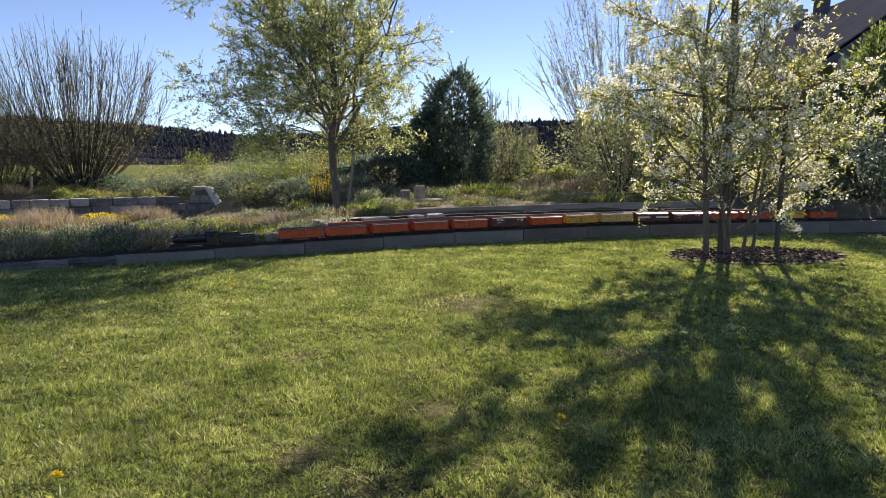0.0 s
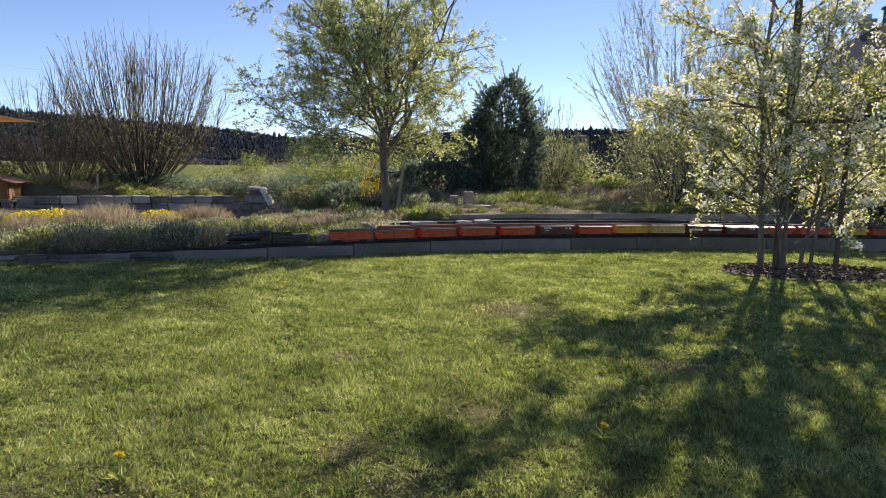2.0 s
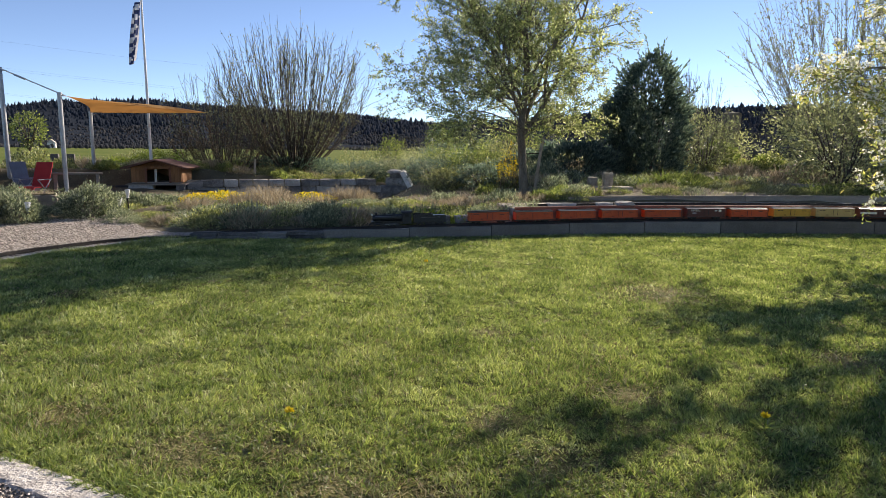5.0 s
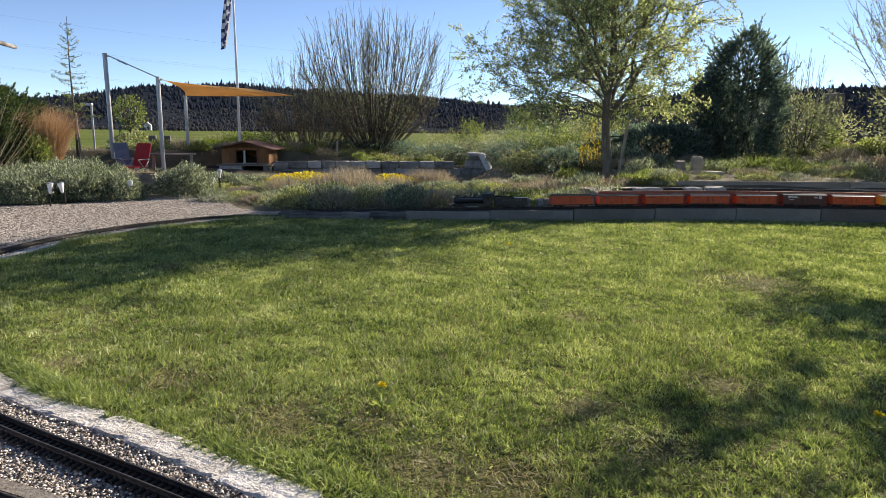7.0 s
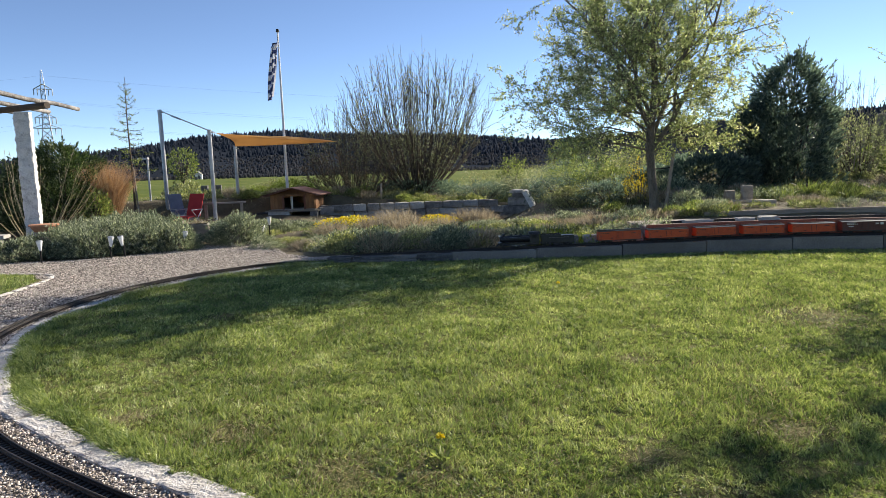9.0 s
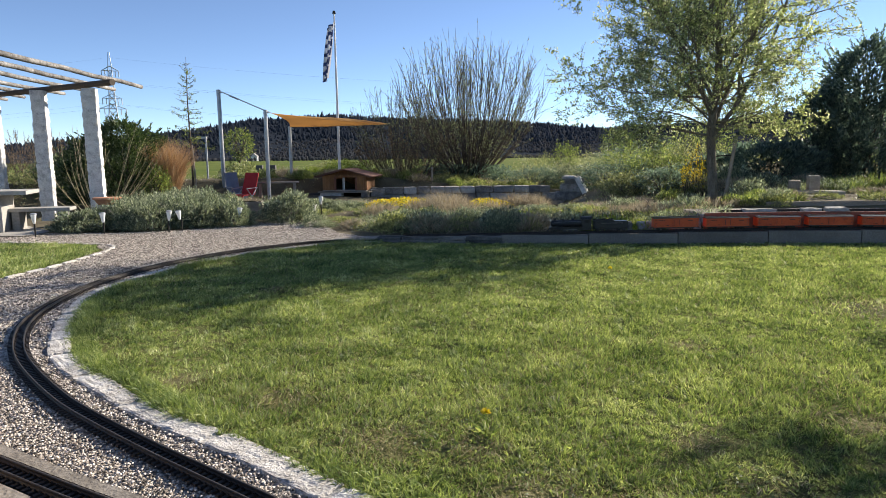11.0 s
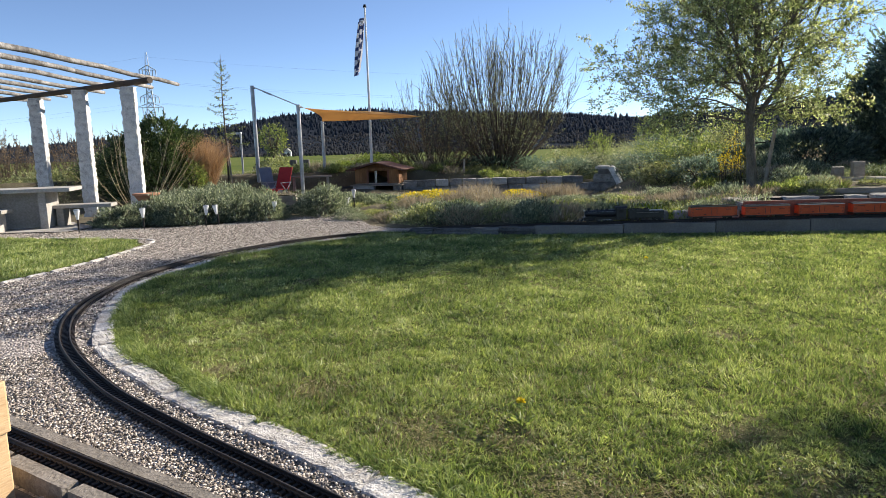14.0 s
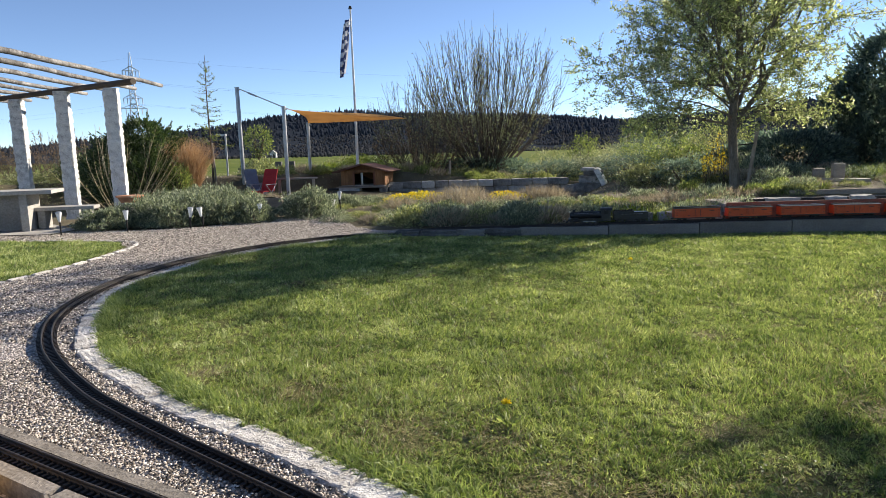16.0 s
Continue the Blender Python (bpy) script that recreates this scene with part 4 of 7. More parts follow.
while s < s_arc[-1] - 1.1:
    x = on_wall(s)[0]
    if x < -2.1:
        L = wr.uniform(0.25, 0.5)
        for z0, z1 in ((-0.05, 0.45), (0.47, 0.98)):
            a, b = on_wall(s + wr.uniform(-0.04, 0.04)), on_wall(s + L)
            top = float(wall_top((a[0] + b[0]) / 2)) + 0.012
            bm = rough_block(float(np.linalg.norm(b - a)), 0.16, max(0.02, (z1 - z0) * top), wr, 0.006, 2)
            m = (a + b) / 2
            part("slate_slab", bm, M["darkstone"], wall, m=pose(m[0], m[1] + 0.06 + wr.uniform(-0.012, 0.012), z0 * top, 0, 0, math.degrees(math.atan2(b[1] - a[1], b[0] - a[0]))))
    else:
        L = 1.0
        a, b = on_wall(s), on_wall(s + L - 0.008)
        m = (a + b) / 2
        top = float(wall_top(m[0]))
        n_ = float(np.linalg.norm(b - a))
        part("kerb_stone", boxed(-n_ / 2, n_ / 2, 0, 0.06, -0.1, top + 0.004, bevel=0.008), M["kerbstone"], wall, m=pose(m[0], m[1], 0, 0, 0, math.degrees(math.atan2(b[1] - a[1], b[0] - a[0]))))
    s += L
bed = np.stack([wall_line[:, 0], wall_line[:, 1]], 1)[::6]
ob = strip("track_bed", bed, 0.055, 0.32, -0.05, wall_top(bed[:, 0]) - 0.002, M["gravel_up"], None)
tagged(ob, "fine grey ballast under the garden railway", "gravel", kind="structure")

# upper level behind: reddish board, ballast with a track, weathered board
sel = wall_line[(wall_line[:, 0] > 0.42) & (wall_line[:, 0] < 7.2)][::10]
terrace = thing("upper_track_terrace", "reddish and weathered timber boards holding the upper track", "terrace", kind="structure")
for a in range(0, len(sel) - 1, 4):
    seg = sel[a:a + 5]
    ztop = np.interp(seg[:, 0], [0.4, 2, 7], [0.315, 0.33, 0.345])
    strip("board", seg, 0.30, 0.335, 0.05, ztop, M["redwood"], terrace)
zb = np.interp(sel[:, 0], [0.4, 2, 7], [0.295, 0.31, 0.325])
strip("ballast", sel, 0.338, 1.12, 0.0, zb, M["gravel_up"], terrace, "pale grey ballast")
sel2 = sel[sel[:, 0] > 1.35]
for a in range(0, len(sel2) - 1, 5):
    seg = sel2[a:a + 6]
    ztop = np.interp(seg[:, 0], [1.3, 2, 7], [0.38, 0.39, 0.44])
    strip("board", seg, 1.12, 1.16, 0.1, ztop, M["greywood"], terrace)
for off in (0.62,):
    up = wall_line[(wall_line[:, 0] > 0.7) & (wall_line[:, 0] < 7.0)]
    t = unit(np.gradient(up, axis=0))
    up = up + np.stack([-t[:, 1], t[:, 0]], 1) * off
    up = smooth_line([(p[0], p[1], float(np.interp(p[0], [0.4, 2, 7], [0.297, 0.312, 0.327]))) for p in up[::12]], 0.0295)
    ob = thing("railway_track", "upper garden railway track on pale ballast", "track")
    rails(ob, up)
    lay(ob, up, [])

# rough grass and dry stems over the slopes behind
for name_, mat_, count_, label_ in (("rough_grass", "scrub", 40000, "rough olive green grass on the garden slopes"), ("rough_grass", "straw", 20000, "dry tan grass stems on the garden slopes")):
    x, y = rng.uniform(-17, 12, count_), rng.uniform(7.5, 25, count_)
    r_ = np.hypot(x, y)
    lump = np.array([noise.noise(Vector((a * 0.7, b * 0.7, 11.0 if mat_ == "scrub" else 17.0))) for a, b in zip(x, y)])
    off_terrace = ~((x > 0.3) & (x < 7.5) & (y - wall_y(x) < 1.2))
    keep = (y - wall_y(x) > 0.5) & (r_ > 10.2) & (r_ < 25) & off_terrace & (lump > -0.25) & ~inside(gravel_poly, x, y) & ~((x > -8.6) & (x < -7.0) & (y > 13.9) & (y < 15.3)) & ~((x < -8.2) & (y < 7.9))
    x, y = x[keep], y[keep]
    n = len(x)
    way = np.stack([rng.normal(0, 0.5, n), rng.normal(0, 0.5, n), np.ones(n)], 1)
    low = np.where(x < -1.6, 0.5, 0.9)
    tagged(new(name_, blade_mesh(name_, np.stack([x, y, height(x, y) - 0.01], 1), way, rng.uniform(0.06, 0.16, n) * low, rng.uniform(0.006, 0.014, n), M[mat_], rng, 0.5)), label_, "grass", kind="stuff")

# ---------------------------------------------------------------- the train
along = np.concatenate([[0], np.cumsum(np.linalg.norm(np.diff(track_low, axis=0), axis=1))])
front = float(along[np.argmin(np.where(track_low[:, 1] > 6.9, np.abs(track_low[:, 0] + 1.40), 9))])


def on_track(s):
    p = np.array([np.interp(s, along, track_low[:, i]) for i in range(3)])
    q_ = np.array([np.interp(s + 0.05, along, track_low[:, i]) for i in range(3)])
    d = q_ - p
    return pose(p[0], p[1], p[2] + 0.025, 0, -math.degrees(math.asin(d[2] / np.linalg.norm(d))), math.degrees(math.atan2(d[1], d[0])))


def wheel_bm(r, thick=0.008):
    bm = bmesh.new()
    rod(bm, (0, -thick / 2, 0), (0, thick / 2, 0), r, r, 16)
    rod(bm, (0, -thick * 0.9, 0), (0, thick * 0.9, 0), r * 0.35, r * 0.35, 10)
    return bm


def truck(car, x, wheel=0.0165):
    bm = bmesh.new()
    for side in (-1, 1):
        box(bm, x - 0.045, x + 0.045, side * 0.031 - 0.004, side * 0.031 + 0.004, 0.014, 0.026, 0.002)
        for dx in (-0.03, 0.03):
            box(bm, x + dx - 0.008, x + dx + 0.008, side * 0.033 - 0.005, side * 0.033 + 0.005, 0.008, 0.028, 0.002)
    box(bm, x - 0.012, x + 0.012, -0.033, 0.033, 0.022, 0.036)
    t = part("truck", bm, M["black_iron"], car)
    for dx in (-0.03, 0.03):
        for side in (-1, 1):
            part("wheel", wheel_bm(wheel), M["rail"], t, m=pose(x + dx, side * 0.0225, wheel))


def wagon(paint, label, marks=None, stripe=None, roof="black_iron"):
    car = thing("wagon", label, "train car", group="wagons of the garden train")
    L, w, z0, z1 = 0.515, 0.063, 0.036, 0.148
    bm = boxed(-L / 2, L / 2, -w, w, z0, z1, bevel=0.002)
    for side in (-1, 1):
        for k in range(11):
            x = -L / 2 + 0.02 + k * (L - 0.04) / 10
            if abs(x) > 0.05:
                box(bm, x - 0.0018, x + 0.0018, side * w - 0.0018, side * w + 0.0018, z0 + 0.004, z1 - 0.004)
    part("body", bm, M[paint], car)
    for side in (-1, 1):
        d = part("door", boxed(-0.046, 0.046, side * (w + 0.003) - 0.0022, side * (w + 0.003) + 0.0022, z0 + 0.008, z1 - 0.008, bevel=0.001), M[paint], car)
        for x in (-0.03, 0.03):
            part("door_bar", boxed(x - 0.002, x + 0.002, side * (w + 0.007) - 0.0015, side * (w + 0.007) + 0.0015, z0 + 0.02, z1 - 0.02), M["black_iron"], d)
    bm = bmesh.new()
    prof = [(-w - 0.004, z1 + 0.001), (-w * 0.6, z1 + 0.008), (0, z1 + 0.012), (w * 0.6, z1 + 0.008), (w + 0.004, z1 + 0.001), (w + 0.004, z1 - 0.003), (-w - 0.004, z1 - 0.003)]
    for a, b in ((-L / 2 - 0.006, L / 2 + 0.006),):
        r0 = [bm.verts.new((a, y, z)) for y, z in prof]
        r1 = [bm.verts.new((b, y, z)) for y, z in prof]
        for i in range(len(prof)):
            j = (i + 1) % len(prof)
            bm.faces.new((r0[i], r1[i], r1[j], r0[j]))
        bm.faces.new(r0), bm.faces.new(r1[::-1])
    bmesh.ops.recalc_face_normals(bm, faces=bm.faces[:])
    part("roof", bm, M[roof], car)
    part("roof_walk", boxed(-L / 2 - 0.008, L / 2 + 0.008, -0.012, 0.012, z1 + 0.014, z1 + 0.018), M["black_iron"], car)
    for x in (-0.2, 0.2):
        part("hatch", boxed(x - 0.018, x + 0.018, 0.022, 0.05, z1 + 0.004, z1 + 0.016, bevel=0.002), M[roof], car)
    part("underframe", boxed(-L / 2, L / 2, -0.03, 0.03, 0.028, z0), M["black_iron"], car)
    for side in (-1, 1):
        part("sill", boxed(-L / 2, L / 2, side * (w + 0.001) - 0.003, side * (w + 0.001) + 0.003, z0 - 0.008, z0 + 0.002), M["black_iron"], car)
    for x in (-1, 1):
        bm = bmesh.new()
        for k in range(5):
            box(bm, x * (L / 2 - 0.02) - 0.012, x * (L / 2 - 0.02) + 0.012, -w - 0.005, -w - 0.0035, z0 + 0.012 + k * 0.019, z0 + 0.0145 + k * 0.019)
        part("ladder", bm, M["black_iron"], car)
        bm = bmesh.new()
        box(bm, min(x * L / 2, x * (L / 2 + 0.027)), max(x * L / 2, x * (L / 2 + 0.027)), -0.004, 0.004, 0.022, 0.03)
        box(bm, min(x * (L / 2 + 0.018), x * (L / 2 + 0.03)), max(x * (L / 2 + 0.018), x * (L / 2 + 0.03)), -0.008, 0.008, 0.018, 0.034, 0.002)
        part("coupler", bm, M["black_iron"], car)
    part("brake_wheel", wheel_bm(0.012, 0.003), M["black_iron"], car, m=pose(L / 2 + 0.006, 0.03, 0.13, 0, 0, 90))
    truck(car, -0.165)
    truck(car, 0.165)
    bm = bmesh.new()
    if marks == "white":
        for k, (x, n_, z) in enumerate(((-0.205, 5, 0.128), (-0.205, 6, 0.113), (-0.19, 3, 0.085))):
            for j in range(n_):
                box(bm, x + j * 0.021, x + j * 0.021 + 0.016, -w - 0.004, -w - 0.0028, z, z + 0.009)
        box(bm, 0.17, 0.205, -w - 0.004, -w - 0.0028, 0.105, 0.135)
        box(bm, 0.115, 0.15, -w - 0.004, -w - 0.0028, 0.112, 0.128)
        part("lettering", bm, M["cream"], car, "worn white lettering")
    else:
        for j in range(4):
            box(bm, -0.21 + j * 0.02, -0.196 + j * 0.02, -w - 0.004, -w - 0.0028, 0.117, 0.127)
        box(bm, 0.13, 0.19, -w - 0.004, -w - 0.0028, 0.112, 0.119)
        box(bm, -0.115, -0.09, -w - 0.004, -w - 0.0028, 0.055, 0.064)
        part("lettering", bm, M["black_iron"], car, "small dark lettering")
    if stripe:
        part("stripe", boxed(-L / 2, L / 2, -w - 0.0034, -w - 0.0024, 0.078, 0.106), M[stripe], car, "pale stripe")
    return car


def locomotive():
    e = thing("locomotive", "black model steam locomotive on the garden railway", "locomotive")
    bm = bmesh.new()
    rod(bm, (-0.22, 0, 0.098), (0.13, 0, 0.10), 0.036, 0.04, 20)
    for x in (-0.2, -0.13, -0.06, 0.01, 0.08):
        rod(bm, (x - 0.003, 0, 0.099), (x + 0.003, 0, 0.099), 0.041, 0.041, 20)
    part("boiler", bm, M["black_iron"], e, smooth=False)
    part("smokebox_door", rodded((-0.232, 0, 0.098), (-0.218, 0, 0.098), 0.026, 0.034, sides=18), M["black_iron"], e)
    bm = bmesh.new()
    rod(bm, (-0.185, 0, 0.13), (-0.185, 0, 0.162), 0.013, 0.016, 12)
    part("chimney", bm, M["black_iron"], e)
    for x, r in ((-0.09, 0.016), (0.02, 0.018)):
        bm = bmesh.new()
        bmesh.ops.create_uvsphere(bm, u_segments=14, v_segments=8, radius=r, matrix=Matrix.Translation((x, 0, 0.139)))
        rod(bm, (x, 0, 0.125), (x, 0, 0.14), r, r, 14)
        part("dome", bm, M["black_iron"], e)
    bm = boxed(0.12, 0.225, -0.055, 0.055, 0.045, 0.15, bevel=0.003)
    c = part("cab", bm, M["black_iron"], e)
    for side in (-1, 1):
        part("window", boxed(0.15, 0.195, side * 0.0555 - 0.001, side * 0.0555 + 0.001, 0.105, 0.137), M["dark"], c)
    bm = bmesh.new()
    rod(bm, (0.11, 0, 0.11), (0.24, 0, 0.11), 0.066, 0.066, 24)
    for v in bm.verts:
        v.co.z = max(v.co.z, 0.15)
    part("cab_roof", bm, M["black_iron"], c)
    part("running_board", boxed(-0.235, 0.12, -0.052, 0.052, 0.056, 0.061), M["black_iron"], e)
    part("frame", boxed(-0.24, 0.23, -0.018, 0.018, 0.02, 0.056), M["black_iron"], e)
    for side in (-1, 1):
        part("cylinder", rodded((-0.2, side * 0.045, 0.035), (-0.14, side * 0.045, 0.035), 0.014, sides=14), M["black_iron"], e)
        for x in (-0.08, -0.01, 0.06):
            part("driving_wheel", wheel_bm(0.03), M["black_iron"], e, m=pose(x, side * 0.0235, 0.03))
        part("side_rod", boxed(-0.085, 0.065, side * 0.032 - 0.0015, side * 0.032 + 0.0015, 0.022, 0.027), M["steel"], e, "bare steel rod")
        part("pilot_wheel", wheel_bm(0.0155), M["black_iron"], e, m=pose(-0.2, side * 0.0225, 0.0155))
        part("handrail", rodded((-0.2, side * 0.043, 0.118), (0.11, side * 0.043, 0.12), 0.0014, sides=5), M["steel"], e)
    bm = bmesh.new()
    for k in range(7):
        y = -0.042 + k * 0.014
        rod(bm, (-0.235, y * 0.8, 0.05), (-0.275, y, 0.012), 0.0025, 0.0025, 5)
    box(bm, -0.245, -0.233, -0.05, 0.05, 0.046, 0.058)
    part("cowcatcher", bm, M["black_iron"], e)
    part("headlight", rodded((-0.245, 0, 0.136), (-0.225, 0, 0.136), 0.011, sides=12), M["cream"], e, "pale headlight lens")
    part("bell", rodded((-0.04, 0, 0.14), (-0.04, 0, 0.155), 0.009, 0.004, sides=10), M["rail"], e, "brass bell")
    return e


def tender():
    e = thing("tender", "black coal tender behind the model locomotive", "tender")
    part("body", boxed(-0.19, 0.19, -0.055, 0.055, 0.038, 0.118, bevel=0.003), M["black_iron"], e)
    bm = bmesh.new()
    for side in (-1, 1):
        box(bm, -0.19, 0.03, side * 0.053 - 0.002, side * 0.053 + 0.002, 0.118, 0.135)
    box(bm, 0.028, 0.033, -0.053, 0.053, 0.118, 0.135)
    part("coal_boards", bm, M["black_iron"], e)
    rr = random.Random(3)
    bm = bmesh.new()
    for k in range(60):
        x, y = rr.uniform(-0.18, 0.02), rr.uniform(-0.046, 0.046)
        bmesh.ops.create_icosphere(bm, subdivisions=1, radius=rr.uniform(0.008, 0.013), matrix=Matrix.Translation((x, y, 0.12 + 0.018 * (1 - abs(y) / 0.05))))
    part("coal", bm, M["dark"], e, "heaped black coal")
    part("stripe", boxed(-0.11, 0.13, -0.0565, -0.0552, 0.094, 0.099), M["greystone"], e, "thin pale line")
    part("underframe", boxed(-0.2, 0.2, -0.03, 0.03, 0.028, 0.038), M["black_iron"], e)
    truck(e, -0.12)
    truck(e, 0.12)
    return e


engine = locomotive()
engine.matrix_basis = on_track(front + 0.28)
ten = tender()
ten.matrix_basis = on_track(front + 0.28 + 0.45)
kinds = {"orange": wagon("orange", "bright orange model refrigerator wagon in a garden train"),
         "brown": wagon("boxred", "dark brown model boxcar with white lettering", "white"),
         "yellow": wagon("yellow", "deep yellow model boxcar in a garden train", roof="greystone"),
         "tan": wagon("tan", "faded yellow model boxcar with pale roof", roof="greystone"),
         "striped": wagon("boxred", "brown model wagon with a pale stripe", stripe="cream")}
used = set()
s = front + 1.20
for kind in ("orange", "orange", "orange", "orange", "orange", "brown", "orange", "yellow", "tan", "striped", "brown", "orange", "orange", "yellow", "orange"):
    m = on_track(s + 0.26)
    m = m @ Matrix.Diagonal((0.96, 1.0, 0.93, 1.0))
    if kind in used:
        copy_thing(kinds[kind], m)
    else:
        kinds[kind].matrix_basis = m
        used.add(kind)
    s += 0.570

# ---------------------------------------------------------------- stones and blocks by the railway
sr = random.Random(21)


def stone(name, label, at, size, mat, rz=0, amount=0.008, tilt=0, group="", category="stone"):
    ob = thing(name, label, category, at, rz, group)
    part("stone", rough_block(*size, sr, amount, 3), M[mat], ob, m=pose(0, 0, 0, tilt, 0, 0))
    return ob


for x, w in ((-0.62, 0.30), (-0.27, 0.30), (0.10, 0.38)):
    y = float(wall_y(x)) + 0.36
    stone("border_stone", "pale grey cut stone edging the flower bank", (x, y, 0.06), (w, 0.12, 0.16), "greystone", 18, group="border stones")
stone("flat_stone", "flat pale stone lying on the timber edge", (0.95, 8.62, 0.30), (0.36, 0.16, 0.04), "concrete", 14)
stone("flat_stone", "flat pale stone lying beside the upper track", (1.52, 8.72, 0.305), (0.20, 0.16, 0.045), "concrete", 5)
stone("flat_stone", "flat pale stone resting on a block", (1.78, 8.70, 0.305), (0.22, 0.17, 0.065), "concrete", 12)
stone("flat_stone", "long grey stone lying in the plants", (5.1, 11.3, 0.42), (0.6, 0.2, 0.09), "greystone", -12)
for x, y, hgt, w in ((1.66, 10.9, 0.23, 0.15), (1.90, 10.85, 0.30, 0.16)):
    stone("upright_stone", "upright weathered brown stone block among plants", (x, y, float(height(x, y)) - 0.03), (w, 0.12, hgt), "greywood", 10, group="upright stones")
stone("step_stone", "low grey stone slab below the upright blocks", (1.95, 10.6, float(height(1.95, 10.6)) - 0.03), (0.6, 0.2, 0.09), "greywood", 4)

# ---------------------------------------------------------------- dry stone wall, course by course
dry = thing("dry_stone_wall", "low dry stone wall of grey granite blocks", "wall", kind="structure")
foot = smooth_line([(-7.30, 14.55), (-6.2, 15.1), (-5.09, 15.65), (-4.1, 16.1), (-3.1, 16.5), (-2.55, 16.7)], 0.02)
fs = 0.02 * np.arange(len(foot))
for course in range(3):
    s = sr.uniform(0, 0.2)
    while s < fs[-1] - 0.25:
        L = sr.uniform(0.30, 0.58)
        if course == 2 and s > fs[-1] - 0.5:
            break
        a, b = foot[min(int(s / 0.02), len(foot) - 1)], foot[min(int((s + L) / 0.02), len(foot) - 1)]
        c = (a + b) / 2
        part("stone", rough_block(L - 0.015, 0.2, 0.172, sr, 0.01, 2), M["greystone"], dry, m=pose(c[0], c[1] + sr.uniform(-0.015, 0.015), -0.28 + course * 0.178, sr.uniform(-2, 2), 0, math.degrees(math.atan2(b[1] - a[1], b[0] - a[0]))))
        s += L
slate = thing("upright_slab", "pale upright stone slab leaning on the wall", "slab", (-6.95, 14.62, -0.15), 28)
part("stone", rough_block(0.36, 0.06, 0.36, sr, 0.01, 3), M["greystone"], slate, m=pose(0, 0, 0, 8, 0, 0))
for x, y, z, w, hgt, tilt, rz in ((-2.35, 15.3, -0.05, 0.62, 0.2, 0, 5), (-2.28, 15.32, 0.15, 0.52, 0.19, 0, -6), (-2.22, 15.3, 0.34, 0.44, 0.12, 0, 10), (-2.30, 15.26, 0.46, 0.34, 0.06, 4, -14)):
    stone("stacked_block", "pale grey granite block in a loose stack", (x, y, z), (w, 0.3, hgt), "greystone", rz, 0.012, tilt, "stacked blocks", "stone block")
lean = thing("leaning_slab", "pale granite slab leaning on the block stack", "slab", (-1.86, 15.2, -0.03), 0)
part("stone", rough_block(0.12, 0.34, 0.58, sr, 0.01, 3), M["granite"], lean, m=pose(0, 0, 0, 0, -28, 0))

# ---------------------------------------------------------------- wooden hut on its base
hut = thing("garden_hut", "small wooden hut with brown roof and open front", "hut", (-7.72, 14.62, 0.20), 13)
hut.scale = (1.12, 1.12, 0.82)
hw, hd = 0.48, 0.42
for a, b in ((-hw, -0.2), (0.27, hw)):
    k = a
    while k < b - 0.01:
        part("board", boxed(k, min(k + 0.078, b), -hd, -hd + 0.03, 0, 0.42, bevel=0.003), M["hutwood"], hut)
        k += 0.08
part("gable", boxed(-hw, hw, -hd + 0.003, -hd + 0.028, 0.38, 0.45), M["hutwood"], hut)
for side in (-1, 1):
    part("side_wall", boxed(side * hw - 0.015, side * hw + 0.015, -hd + 0.03, hd, 0, 0.42), M["hutwood"], hut)
part("back_wall", boxed(-hw, hw, hd - 0.02, hd + 0.01, 0, 0.42), M["hutwood"], hut)
part("floor_board", boxed(-hw, hw, -hd, hd, -0.02, 0.012), M["greywood"], hut)
for x in (-0.2, 0.265):
    part("door_post", boxed(x - 0.02, x + 0.02, -hd - 0.012, -hd + 0.02, 0, 0.40), M["redwood"], hut)
part("open_door", boxed(-0.19, -0.06, -0.012, 0.012, 0.01, 0.37), M["cream"], hut, "pale door standing ajar", m=pose(0.02, -hd - 0.03, 0, 0, 0, -62))
bm = bmesh.new()
tri = [bm.verts.new(c) for c in ((-hw, -hd + 0.03, 0.42), (hw, -hd + 0.03, 0.42), (0, -hd + 0.03, 0.60))]
bm.faces.new(tri)
bmesh.ops.solidify(bm, geom=bm.faces[:], thickness=0.025)
part("gable_board", bm, M["hutwood"], hut)
for side in (-1, 1):
    r = part("roof_side", boxed(0, 0.66, -hd - 0.14, hd + 0.16, 0, 0.022), M["rooftile"], hut, m=Matrix.Translation((0, 0, 0.61)) @ pose(0, 0, 0, 0, 21, 0) if side > 0 else Matrix.Translation((0, 0, 0.61)) @ pose(0, 0, 0, 0, 0, 180) @ pose(0, 0, 0, 0, 21, 0))
    for k in range(5):
        part("shingle_row", boxed(0.02 + k * 0.13, 0.165 + k * 0.13, -hd - 0.15, hd + 0.165, 0.022 - k * 0.0005, 0.034), M["rooftile"], r, m=pose(0, 0, 0, 0, -1.5, 0))
part("ridge_cap", boxed(-0.03, 0.03, -hd - 0.15, hd + 0.165, 0.615, 0.64, bevel=0.008), M["rooftile"], hut)
for x, y, w_, h_, rz in ((-6.35, 10.95, 0.42, 0.20, 20), (-6.0, 11.1, 0.36, 0.17, -15), (-6.7, 10.85, 0.34, 0.15, 40), (-5.75, 11.35, 0.30, 0.14, 5), (-6.2, 11.5, 0.5, 0.16, -30)):
    stone("rock", "dark rounded rock in the rockery before the hut", (x, y, -0.03), (w_, w_ * 0.7, h_), "darkstone", rz, 0.02, 0, "rockery rocks", "rock")
